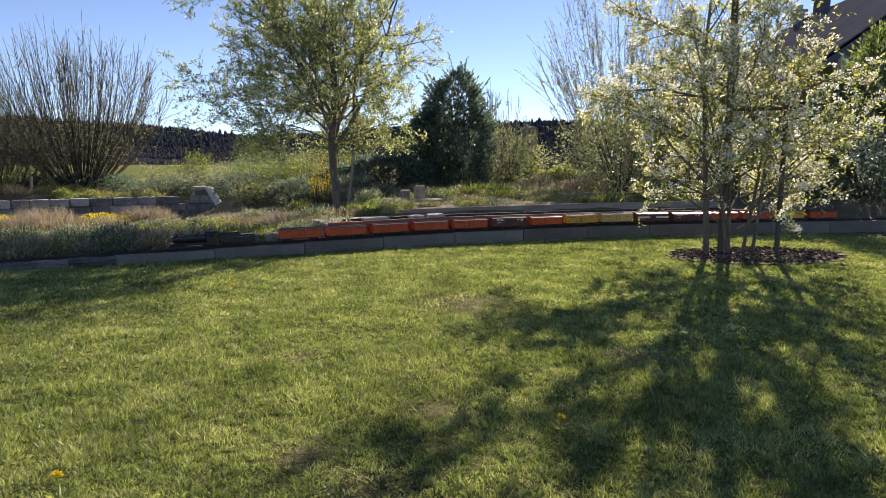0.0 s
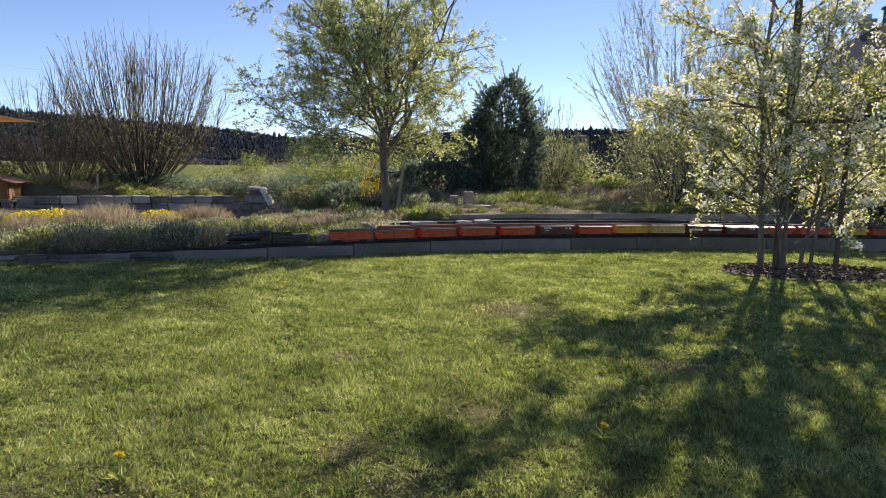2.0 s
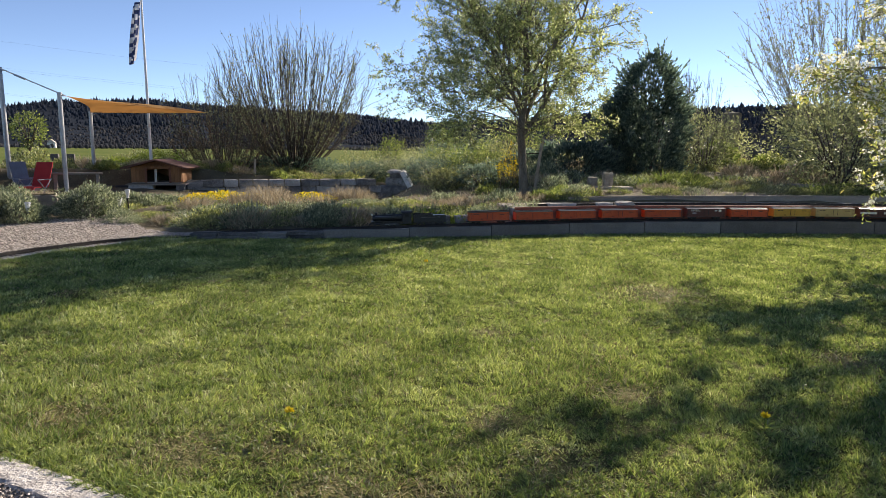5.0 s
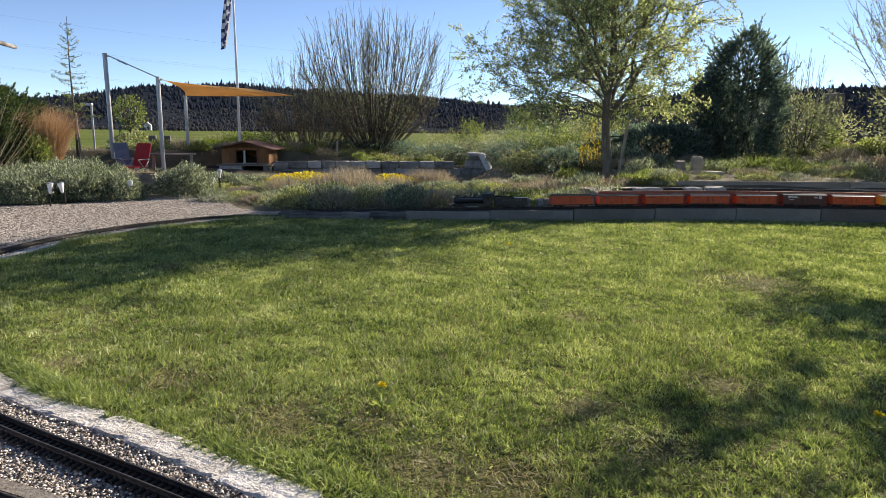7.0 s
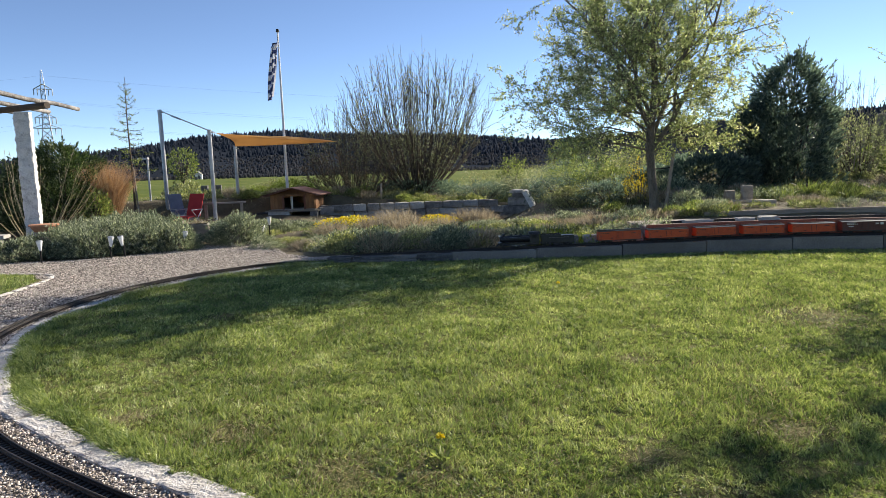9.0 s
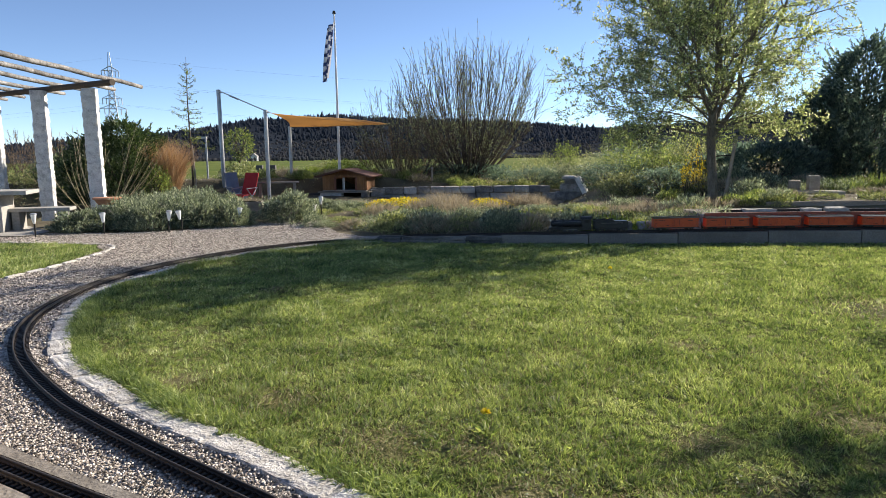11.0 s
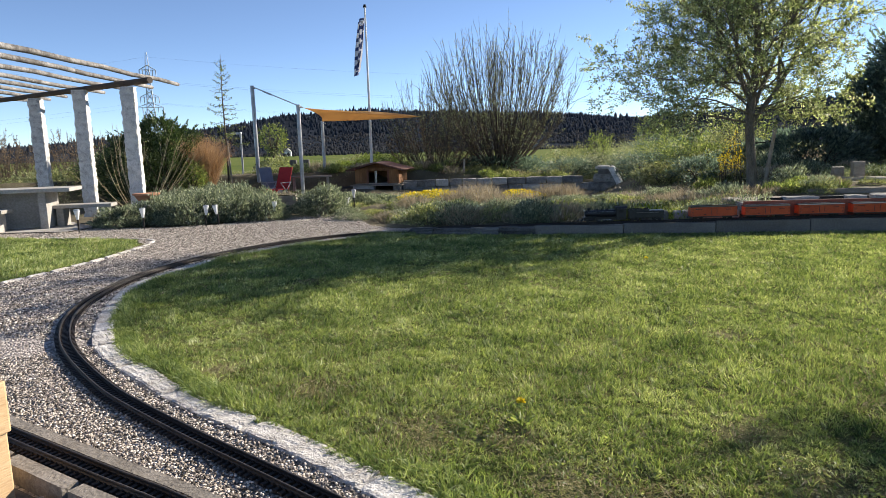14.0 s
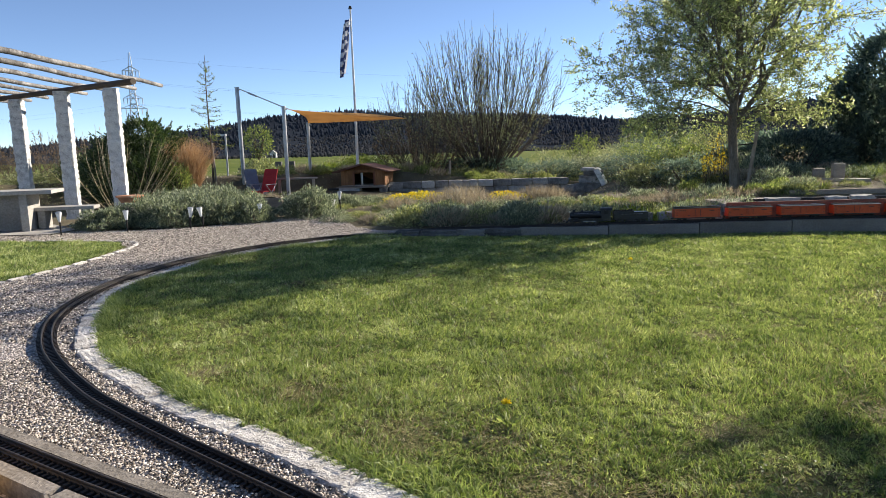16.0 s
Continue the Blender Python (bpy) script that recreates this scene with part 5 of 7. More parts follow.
for k in range(5):
    x, y = -8.55 - 0.31 * k, 14.35 - 0.12 * k
    stone("border_block", "dark weathered block of the low border beside the hut", (x, y, -0.22), (0.30, 0.2, 0.34), "darkstone", 22, 0.01, 0, "border blocks", "stone block")
plinth = thing("hut_base", "grey stone base with a dark opening under the hut", "base", (-7.72, 14.62, -0.20), 13)
for a, b in ((-0.62, -0.05), (0.42, 0.6)):
    part("stone", rough_block(b - a, 0.25, 0.36, sr, 0.012, 3), M["greystone"], plinth, m=pose((a + b) / 2, -0.42, 0, 0, 0, 0))
part("lintel", boxed(-0.65, 0.65, -0.56, 0.5, 0.345, 0.375, bevel=0.006), M["greywood"], plinth)
part("back_stone", boxed(-0.6, 0.6, 0.2, 0.45, 0, 0.34), M["dark"], plinth)
part("side_stone", boxed(0.45, 0.62, -0.3, 0.3, 0, 0.34), M["darkstone"], plinth)

# ---------------------------------------------------------------- sun sail, flag, lamps, chairs
for x, y, z0, z1, r in ((-10.51, 13.36, 0.0, 2.63, 0.049), (-8.80, 12.75, -0.05, 2.06, 0.044), (-9.45, 14.73, 0.0, 1.78, 0.04)):
    ob = thing("sail_post", "grey galvanised steel post holding a sun sail", "post", (x, y, z0), group="sail posts")
    lean_x = -0.02 if r > 0.045 else 0.0
    part("pole", rodded((0, 0, 0), (lean_x, 0, z1 - z0), r, sides=14), M["steel"], ob, smooth=False)
    part("cap", rodded((lean_x, 0, z1 - z0), (lean_x, 0, z1 - z0 + 0.02), r * 1.15, sides=14), M["steel"], ob)
    part("ring", rodded((lean_x + 0.05, -0.02, z1 - z0 - 0.05), (lean_x + 0.12, -0.03, z1 - z0 - 0.05), 0.012, sides=8), M["steel"], ob)
sail = thing("sun_sail", "ochre orange sun sail stretched between steel posts", "sun sail")
corners = [Vector((-8.70, 12.80, 2.01)), Vector((-9.43, 14.70, 1.78)), Vector((-7.43, 16.5, 1.88)), Vector((-7.26, 16.3, 1.87))]
bm = bmesh.new()
n_ = 14
grid = []
for i in range(n_ + 1):
    u = i / n_
    rowv = []
    for j in range(n_ + 1):
        v_ = j / n_
        p = (corners[0] * (1 - u) + corners[3] * u) * (1 - v_) + (corners[1] * (1 - u) + corners[2] * u) * v_
        c = (corners[0] + corners[1] + corners[2] + corners[3]) / 4
        edge = 4 * u * (1 - u) if j in (0, n_) else 0
        edge2 = 4 * v_ * (1 - v_) if i in (0, n_) else 0
        p = p.lerp(c, 0.10 * max(edge, edge2))
        p.z += 0.10 * math.sin(math.pi * u) * math.sin(math.pi * v_) - 0.02 * edge
        rowv.append(bm.verts.new(p))
    grid.append(rowv)
for i in range(n_):
    for j in range(n_):
        bm.faces.new((grid[i][j], grid[i + 1][j], grid[i + 1][j + 1], grid[i][j + 1]))
part("cloth", bm, M["sailcloth"], sail, smooth=True)
part("rope", rodded((-10.45, 13.34, 2.60), tuple(corners[0]), 0.014, sides=6), M["cream"], sail, "pale tension rope")
part("tensioner", rodded((-10.1, 13.22, 2.48), (-9.8, 13.13, 2.38), 0.022, sides=8), M["steel"], sail)

pole = thing("flagpole", "tall thin white flagpole with a small cap", "flagpole", (-8.62, 15.8, 0.25))
part("pole", rodded((0, 0, 0), (-0.02, 0, 4.50), 0.04, 0.022, sides=12), M["white_metal"], pole)
part("cap", rodded((-0.02, 0, 4.49), (-0.02, 0, 4.56), 0.05, 0.03, sides=12), M["dark"], pole)
flag = thing("flag", "blue and white lozenge flag hanging slack", "flag", (-8.68, 15.8, 0))
bm = bmesh.new()
rows_, cols_ = 30, 9
vv = []
for i in range(rows_ + 1):
    u = i / rows_
    rowv = []
    for j in range(cols_ + 1):
        w_ = j / cols_
        top = Vector((0.03, 0, 4.52))
        drop = u * 1.42
        x = -0.02 - 0.17 * w_ * (1 - 0.25 * u) - 0.20 * u
        y = 0.07 * math.sin(w_ * 9 + u * 3) - 0.05 * w_
        rowv.append(bm.verts.new(top + Vector((x, y, -drop - 0.14 * w_))))
    vv.append(rowv)
for i in range(rows_):
    for j in range(cols_):
        f = bm.faces.new((vv[i][j], vv[i + 1][j], vv[i + 1][j + 1], vv[i][j + 1]))
        f.material_index = int((i + 2 * j) // 5 + (i - 2 * j + 40) // 5) % 2
fo = part("cloth", bm, M["cloth_white"], flag, smooth=True)
fo.data.materials.append(M["cloth_blue"])


def deck_chair(label, at, rz, cloth):
    ob = thing("deck_chair", label, "chair", at, rz, "deck chairs")
    part("back", boxed(-0.22, 0.22, -0.012, 0.012, 0, 0.62, bevel=0.006), M[cloth], ob, m=pose(0, 0.12, 0.22, -24, 0, 0))
    part("seat", boxed(-0.22, 0.22, -0.42, 0.12, 0.2, 0.225, bevel=0.008), M[cloth], ob)
    part("leg_rest", boxed(-0.22, 0.22, -0.012, 0.012, -0.36, 0, bevel=0.006), M[cloth], ob, m=pose(0, -0.42, 0.21, -32, 0, 0))
    for side in (-1, 1):
        part("armrest", boxed(side * 0.25 - 0.02, side * 0.25 + 0.02, -0.3, 0.2, 0.38, 0.4, bevel=0.004), M["steel"], ob)
        part("leg", rodded((side * 0.24, -0.3, 0.39), (side * 0.24, 0.16, -0.02), 0.012, sides=8), M["steel"], ob)
        part("leg", rodded((side * 0.24, 0.2, 0.39), (side * 0.24, -0.26, -0.02), 0.012, sides=8), M["steel"], ob)
    return ob


deck_chair("red cloth deck chair with metal frame, standing open", (-9.22, 12.45, 0.0), 2, "red_cloth").scale = (0.8, 0.8, 0.85)
deck_chair("grey blue deck chair beside the steel post", (-9.72, 12.75, 0.0), 60, "blue_cloth").scale = (0.7, 0.7, 0.85)
seat = thing("wooden_bench", "grey wooden bench board beside the deck chairs", "bench", (-9.0, 13.4, 0.1), 30)
part("board", boxed(-0.5, 0.5, -0.12, 0.12, 0.30, 0.335, bevel=0.005), M["greywood"], seat)
for x in (-0.4, 0.4):
    part("leg", boxed(x - 0.03, x + 0.03, -0.1, 0.1, -0.1, 0.30), M["greywood"], seat)
lampost = thing("garden_lamp", "dark slim garden lamp post with a short arm", "lamp post", (-11.43, 13.9, 0.1))
part("pole", rodded((0, 0, 0), (0, 0, 1.42), 0.025, sides=10), M["steel"], lampost)
part("arm", boxed(-0.28, 0.03, -0.03, 0.03, 1.41, 1.46, bevel=0.005), M["steel"], lampost)
for x, y in ((-10.97, 15.5), (-10.68, 15.7)):
    ob = thing("dark_post", "short dark square post in the garden", "post", (x, y, 0.3), 20, "dark posts")
    part("post", boxed(-0.09, 0.09, -0.06, 0.06, 0, 0.5, bevel=0.01), M["darkstone"], ob)
wp = thing("marker_post", "pale slim post standing in the shrubs", "post", (-2.47, 24.8, 0.2))
part("post", boxed(-0.05, 0.05, -0.05, 0.05, 0, 1.22, bevel=0.01), M["greystone"], wp)


def solar_light(at, rz, tip):
    ob = thing("solar_light", "white frosted cone garden light on a dark spike", "garden light", at, rz, "cone lights")
    bm = bmesh.new()
    rod(bm, (0, 0, 0.16), (0, 0, 0.29), 0.014, 0.04, 16)
    part("shade", bm, M["lamp_glass"], ob, m=pose(0, 0, 0, tip, 0, 0))
    part("lid", rodded((0, 0, 0.288), (0, 0, 0.30), 0.043, 0.03, sides=16), M["steel"], ob, m=pose(0, 0, 0, tip, 0, 0))
    part("spike", rodded((0, 0, -0.02), (0, 0, 0.165), 0.008, 0.012, sides=8), M["dark"], ob)


for x, y, z, tip in ((-7.95, 6.22, 0.02, 6), (-7.28, 6.70, 0.0, -3), (-6.62, 7.18, 0.0, 4), (-6.50, 7.30, 0.0, -9), (-6.1, 8.05, -0.02, 3), (-5.62, 9.35, -0.05, 5), (-5.7, 9.75, 0.05, 0)):
    solar_light((x, y, z), x * 40, tip)

# ---------------------------------------------------------------- pergola, table and bench


def hewn_pillar(half, high, seed):
    """A square pillar whose faces are broken, not sawn: a fine shell pushed in and out."""
    bm = bmesh.new()
    around, up = 32, 84
    shell = []
    for i in range(up + 1):
        z = high * i / up
        loop = []
        for j in range(around):
            side, u = divmod(j * 4 / around, 1)
            c = [(-1 + 2 * u, -1), (1, -1 + 2 * u), (1 - 2 * u, 1), (-1, 1 - 2 * u)][int(side)]
            p = Vector((c[0], c[1], 0)) * half
            q_ = Vector((p.x, p.y, z + seed * 7))
            push = 0.006 * noise.noise(q_ * 6) + 0.015 * noise.noise(q_ * 17) + 0.010 * noise.noise(q_ * 38)
            corner = max(0, abs(c[0]) + abs(c[1]) - 1.7)
            loop.append(bm.verts.new((p.x * (1 - 0.1 * corner) * (1 + push / half), p.y * (1 - 0.1 * corner) * (1 + push / half), z)))
        shell.append(loop)
    for a, b in zip(shell, shell[1:]):
        for j in range(around):
            bm.faces.new((a[j], a[(j + 1) % around], b[(j + 1) % around], b[j]))
    bm.faces.new(shell[-1])
    bm.faces.new(shell[0][::-1])
    return bm


perg = thing("pergola", "pergola of rough white granite pillars and peeled logs", "pergola")
for x, y, top in ((-8.82, 8.06, 2.12), (-10.08, 8.19, 2.15), (-11.71, 8.56, 2.12)):
    bm = hewn_pillar(0.104, top + 0.1, x)
    part("pillar", bm, M["granite"], perg, "rough hewn white granite pillar", m=pose(x, y, -0.1, 0, 0, 35))
part("beam", rodded((-8.30, 8.03, 2.195), (-13.4, 9.05, 2.20), 0.05, 0.045, sides=10), M["darkbeam"], perg, "dark round beam")
for (x0, y0), (x1, y1) in (((-9.05, 9.39), (-6.9, 3.40)), ((-9.86, 9.57), (-7.62, 4.1)), ((-10.55, 9.66), (-8.3, 4.2)), ((-11.35, 9.76), (-9.1, 4.35)), ((-11.98, 9.85), (-9.75, 4.5)), ((-12.65, 9.94), (-10.4, 4.7)), ((-13.35, 10.1), (-11.1, 4.9)), ((-14.1, 10.2), (-11.8, 5.1))):
    z = 2.29
    pts = [Vector((x0, y0, z)).lerp(Vector((x1, y1, z)), k / 8) + Vector((sr.uniform(-1, 1), sr.uniform(-1, 1), sr.uniform(-1, 1))) * 0.012 for k in range(9)]
    me = tube_mesh("rafter", [(np.array([pts[0]] + pts + [pts[-1]]), np.concatenate([[0.002], np.linspace(0.033, 0.040, 9), [0.002]]))], M["log"], 10)
    child("rafter", me, perg)
for x, y in ((-7.2, 4.2), (-10.4, 5.6)):
    part("pillar", rough_block(0.25, 0.24, 2.25, sr, 0.006, 9), M["granite"], perg, m=pose(x, y, -0.1, 0, 0, 35))
part("beam", rodded((-6.7, 3.98, 2.195), (-13.5, 6.96, 2.20), 0.05, sides=10), M["darkbeam"], perg)
terr = [(-8.25, 6.72), (-8.15, 6.2), (-9.1, 5.85), (-13, 5.4), (-13, 7.9), (-9.6, 7.3)]
sheet("terrace", terr, 0.012, M["concrete"], "pale concrete paving under the pergola", "paving")
tab = thing("stone_table", "grey concrete garden table with slab sides", "table", (-9.25, 6.45, 0.012), 38)
part("tabletop", boxed(-0.62, 0.66, -0.35, 0.35, 0.52, 0.575, bevel=0.008), M["concrete"], tab)
for x in (-0.42, 0.28):
    part("support", boxed(x - 0.05, x + 0.05, -0.3, 0.3, 0, 0.52, bevel=0.006), M["concrete"], tab)
part("panel", boxed(-0.37, 0.23, -0.06, 0.0, 0, 0.515), M["concrete"], tab)
ben = thing("stone_bench", "grey concrete bench on slab supports", "bench", (-8.75, 6.98, 0.012), 34)
part("seat", boxed(-0.42, 0.42, -0.17, 0.17, 0.26, 0.31, bevel=0.008), M["concrete"], ben)
for x in (-0.3, 0.28):
    part("support", boxed(x - 0.05, x + 0.05, -0.14, 0.14, 0, 0.26, bevel=0.006), M["concrete"], ben)
ben2 = copy_thing(ben, pose(-9.35, 5.75, 0.012, 0, 0, 32))
bowl = thing("plant_bowl", "wide shallow terracotta bowl beside a pillar", "plant pot", (-8.36, 7.80, 0.31))
bm = bmesh.new()
rod(bm, (0, 0, 0), (0, 0, 0.09), 0.13, 0.19, 20)
rod(bm, (0, 0, 0.085), (0, 0, 0.11), 0.205, 0.205, 20)
part("bowl", bm, M["terracotta"], bowl)
part("foot", boxed(-0.1, 0.1, -0.1, 0.1, -0.34, 0.0), M["greystone"], bowl)
trough = thing("stone_trough", "low brown stone trough between the lavender", "trough", (-6.95, 9.47, -0.02), 36)
part("trough", rough_block(0.46, 0.32, 0.29, sr, 0.012, 3), M["greywood"], trough)
part("soil", boxed(-0.20, 0.20, -0.13, 0.13, 0.27, 0.30, bevel=0.01), M["soil"], trough)
child("dry_growth", blade_mesh("dry_growth", np.c_[rng.uniform(-0.19, 0.19, 160), rng.uniform(-0.12, 0.12, 160), np.full(160, 0.29)], np.c_[rng.normal(0, 0.6, (160, 2)), np.ones(160)], rng.uniform(0.04, 0.11, 160), 0.006, M["straw"], rng), trough, "low dry brown growth")

# planter box at the camera's side
plant_box = thing("wooden_planter", "pale wooden planter box with a dry plant", "planter", (-2.062, 1.067, -0.02), 0)
for turn in (0, 90, 180, 270):
    part("side_panel", boxed(-0.130, 0.130, -0.133, -0.115, 0.0, 0.222, bevel=0.004), M["box_wood"], plant_box, m=pose(0, 0, 0, 0, 0, turn))
    part("rim_board", boxed(-0.138, 0.138, -0.142, -0.122, 0.215, 0.372, bevel=0.005), M["box_wood"], plant_box, m=pose(0, 0, 0, 0, 0, turn))
part("soil", boxed(-0.12, 0.12, -0.12, 0.12, 0.05, 0.34), M["soil"], plant_box)
n = 260
a_ = rng.uniform(0, 6.28, n)
r_ = 0.11 * np.sqrt(rng.random(n))
child("dry_plant", blade_mesh("dry_plant", np.stack([r_ * np.cos(a_), r_ * np.sin(a_), np.full(n, 0.335)], 1), np.stack([np.cos(a_) * 0.6, np.sin(a_) * 0.6, np.ones(n)], 1), rng.uniform(0.06, 0.17, n), 0.004, M["herb"], rng), plant_box)

# ---------------------------------------------------------------- plants: growing tools


def grow(rng, start, way, length, radius, levels, spread, children, up=0.25, wander=0.16, taper=0.35, ratio=0.62):
    """Branches of a tree as (points, radii, level), each with side branches of its own."""
    out = []

    def go(p, d, L, r, level):
        k = 7 if level == 0 else 5
        pts, dirs = [p.copy()], [d.copy()]
        for i in range(k - 1):
            d = d + rng.normal(0, wander, 3) + np.array([0, 0, up * (0.5 if level else 0.3)])
            d /= np.linalg.norm(d)
            p = p + d * L / (k - 1)
            pts.append(p.copy())
            dirs.append(d.copy())
        out.append((np.array(pts), np.linspace(r, r * taper, k), level))
        if level + 1 >= levels:
            return
        n = children[level]
        for c in range(n):
            f = rng.uniform(0.22, 1.0) if level else 0.2 + 0.8 * (c + rng.random()) / n
            j = min(int(f * (k - 1)), k - 2)
            w = f * (k - 1) - j
            q_, dd = pts[j] * (1 - w) + pts[j + 1] * w, dirs[j]
            side = np.cross(dd, rng.normal(0, 1, 3))
            side /= np.linalg.norm(side) + 1e-9
            a = spread[level] * rng.uniform(0.7, 1.25)
            nd = dd * math.cos(a) + side * math.sin(a)
            go(q_, nd, L * ratio * rng.uniform(0.7, 1.15) * (1.15 - 0.5 * f), r * (1 - (1 - taper) * f) * 0.62, level + 1)

    go(np.array(start, float), np.array(way, float) / np.linalg.norm(way), length, radius, 0)
    return out


def along_branches(rng, branches, levels, per):
    """Places and directions spread along the branches of those levels."""
    P, D = [], []
    for pts, _, level in branches:
        if level in levels:
            n = max(1, rng.poisson(per * np.linalg.norm(pts[-1] - pts[0])))
            f = rng.uniform(0.1, 1.0, n) * (len(pts) - 1)
            j = np.minimum(f.astype(int), len(pts) - 2)
            w = (f - j)[:, None]
            P.append(pts[j] * (1 - w) + pts[j + 1] * w)
            D.append(pts[j + 1] - pts[j])
    return np.concatenate(P), unit(np.concatenate(D))


def tuft(P, D, rng, count, spread, droop=0.0):
    """count leaves round each place."""
    P, D = np.repeat(P, count, 0), np.repeat(D, count, 0)
    n = len(P)
    return P + rng.normal(0, spread, (n, 3)), unit(D * 0.5 + rng.normal(0, 0.7, (n, 3)) + np.array([0, 0, 0.25 - droop]))


# ---------------------------------------------------------------- the flowering lawn tree with its stake
tr = np.random.default_rng(41)
tree = thing("garden_tree", "young fruit tree with fresh pale green leaves", "tree", (0.52, 10.39, 0.2))
br = []
trunk = [np.array([0, 0, -0.1]), np.array([0.0, 0, 0.25]), np.array([-0.03, 0, 0.6]), np.array([-0.06, 0, 0.95]), np.array([-0.07, 0, 1.2]), np.array([-0.03, 0, 1.6]), np.array([0.0, 0.02, 2.1]), np.array([-0.04, 0, 2.7]), np.array([-0.02, 0, 3.3]), np.array([0.03, 0, 3.9])]
trunk_r = [0.10, 0.072, 0.062, 0.060, 0.062, 0.046, 0.042, 0.03, 0.018, 0.007]
# leaders that climb steeply
for k in range(7):
    a = k * 0.9 + 0.3
    z = 1.05 + 0.13 * k
    d = np.array([math.cos(a), math.sin(a), 1.05 + tr.uniform(-0.2, 0.3)])
    br += grow(tr, (-0.05, 0, z), d, 2.95 - 0.15 * k, 0.038 - 0.002 * k, 4, (0.85, 0.75, 0.8), (11, 6, 3), 0.03, 0.09, 0.3, 0.46)
# thinner side branches
for k in range(17):
    z = 0.98 + 0.085 * k + tr.uniform(-0.03, 0.03)
    a = k * 2.4 + 1.0
    d = np.array([math.cos(a), math.sin(a), 0.32 + 0.04 * k + tr.uniform(-0.12, 0.2)])
    br += grow(tr, (-0.05, 0, z), d, (1.95 - 0.045 * k) * tr.uniform(0.85, 1.12) * ((0.52 if k < 7 else 0.72) if math.cos(a) > 0.2 else 1.0), 0.017, 4, (0.7, 0.75, 0.8), (7, 5, 3), 0.05, 0.11)
# low spreading branches whose ends hang
for k in range(7):
    a = 1.5 + k * 2.4
    z = 1.08 + 0.08 * k
    reach = 1.75 if math.cos(a) < 0.2 else 1.2
    br += grow(tr, (-0.05, 0, z), (math.cos(a), math.sin(a), 0.42), reach * tr.uniform(0.85, 1.1), 0.015, 4, (0.75, 0.8, 0.8), (8, 5, 3), -0.05, 0.12)
v, f = tubes([(np.array(trunk), trunk_r)], 12)
child("trunk", big_mesh("trunk", v, f, 4, M["bark"]), tree)
child("branchwork", tube_mesh("branches", [(p, np.maximum(r, 0.0028)) for p, r, l in br if l <= 1], M["bark"], 5), tree)
child("twig_growth", tube_mesh("twigs", [(p, np.maximum(r, 0.0022)) for p, r, l in br if l >= 2], M["twig"], 3), tree)
P, D = along_branches(tr, br, (1, 2, 3), 19)
P, D = tuft(P, D, tr, 3, 0.02)
child("foliage", leaf_mesh("leaves", P, D, tr.uniform(0.026, 0.050, len(P)), tr.uniform(0.014, 0.027, len(P)), M["apple_leaf"], tr), tree)
stake = thing("tree_stake", "leaning weathered wooden stake beside the young tree", "stake", (0.66, 10.46, 0.1))
part("stake", rodded((0, 0, 0), (0.14, 0, 1.12), 0.028, 0.024, sides=9), M["greywood"], stake)
part("tie", rodded((0.11, 0, 0.88), (-0.18, -0.07, 0.86), 0.008, sides=6), M["dark"], stake)

# ---------------------------------------------------------------- pear with blossom, its frame and mulch bed
pr2 = np.random.default_rng(52)
pear = thing("pear_tree", "young pear tree covered with white blossom", "tree", (4.86, 6.73, 0.0))
br = []
for k, (x, y, lean_x, lean_y, L, r) in enumerate(((-0.20, 0.10, -0.02, 0, 3.7, 0.036), (0.02, 0.02, -0.03, 0.02, 3.2, 0.026), (0.12, -0.08, 0.03, 0.0, 2.8, 0.022), (0.22, -0.12, 0.06, -0.04, 2.7, 0.022), (-0.06, -0.08, -0.08, -0.05, 2.6, 0.02))):
    br += grow(pr2, (x, y, -0.05), (lean_x, lean_y, 1), L, r, 3, (0.85, 0.8), (15, 4), 0.14, 0.05, 0.3, 0.27)
for k in range(26):
    a = k * 2.4
    side = np.array([math.cos(a), math.sin(a)])
    d = np.array([side[0] * 0.9, side[1] * 0.9, 0.45])
    br += grow(pr2, (0.1 * side[0], 0.1 * side[1], 0.30 + 0.073 * k), d, (1.42 - 0.022 * k) * pr2.uniform(0.75, 1.1), 0.013, 3, (0.7, 0.8), (6, 3), 0.08, 0.12)
# longer limbs reaching out behind, and the crown above them
for z, dx, dy, dz, L in ((1.2, -0.95, 0.7, 0.42, 1.3), (1.75, -1.0, 0.5, 0.40, 1.3), (2.3, -0.9, 0.55, 0.45, 1.2)):
    br += grow(pr2, (-0.1, 0.05, z), (dx, dy, dz), L, 0.016, 3, (0.45, 0.8), (8, 4), 0.05, 0.10)
for k in range(7):
    a = k * 2.4 + 0.5
    br += grow(pr2, (-0.15, 0.08, 2.6 + 0.16 * k), (math.cos(a), math.sin(a), 0.7), (0.95 - 0.05 * k) * pr2.uniform(0.75, 1.1), 0.013, 3, (0.6, 0.8), (6, 3), 0.08, 0.12)
child("stem_growth", tube_mesh("stem_growth", [(p, np.maximum(r, 0.004)) for p, r, l in br if l <= 1], M["bark"], 7), pear)
child("twig_growth", tube_mesh("twigs", [(p, np.maximum(r, 0.0022)) for p, r, l in br if l >= 2], M["twig"], 3), pear)
P, D = along_branches(pr2, br, (1, 2), 11)
P1, D1 = tuft(P, D, pr2, 4, 0.035, 0.35)
child("foliage", leaf_mesh("leaves", P1, D1, pr2.uniform(0.035, 0.07, len(P1)), pr2.uniform(0.014, 0.028, len(P1)), M["pear_leaf"], pr2), pear)
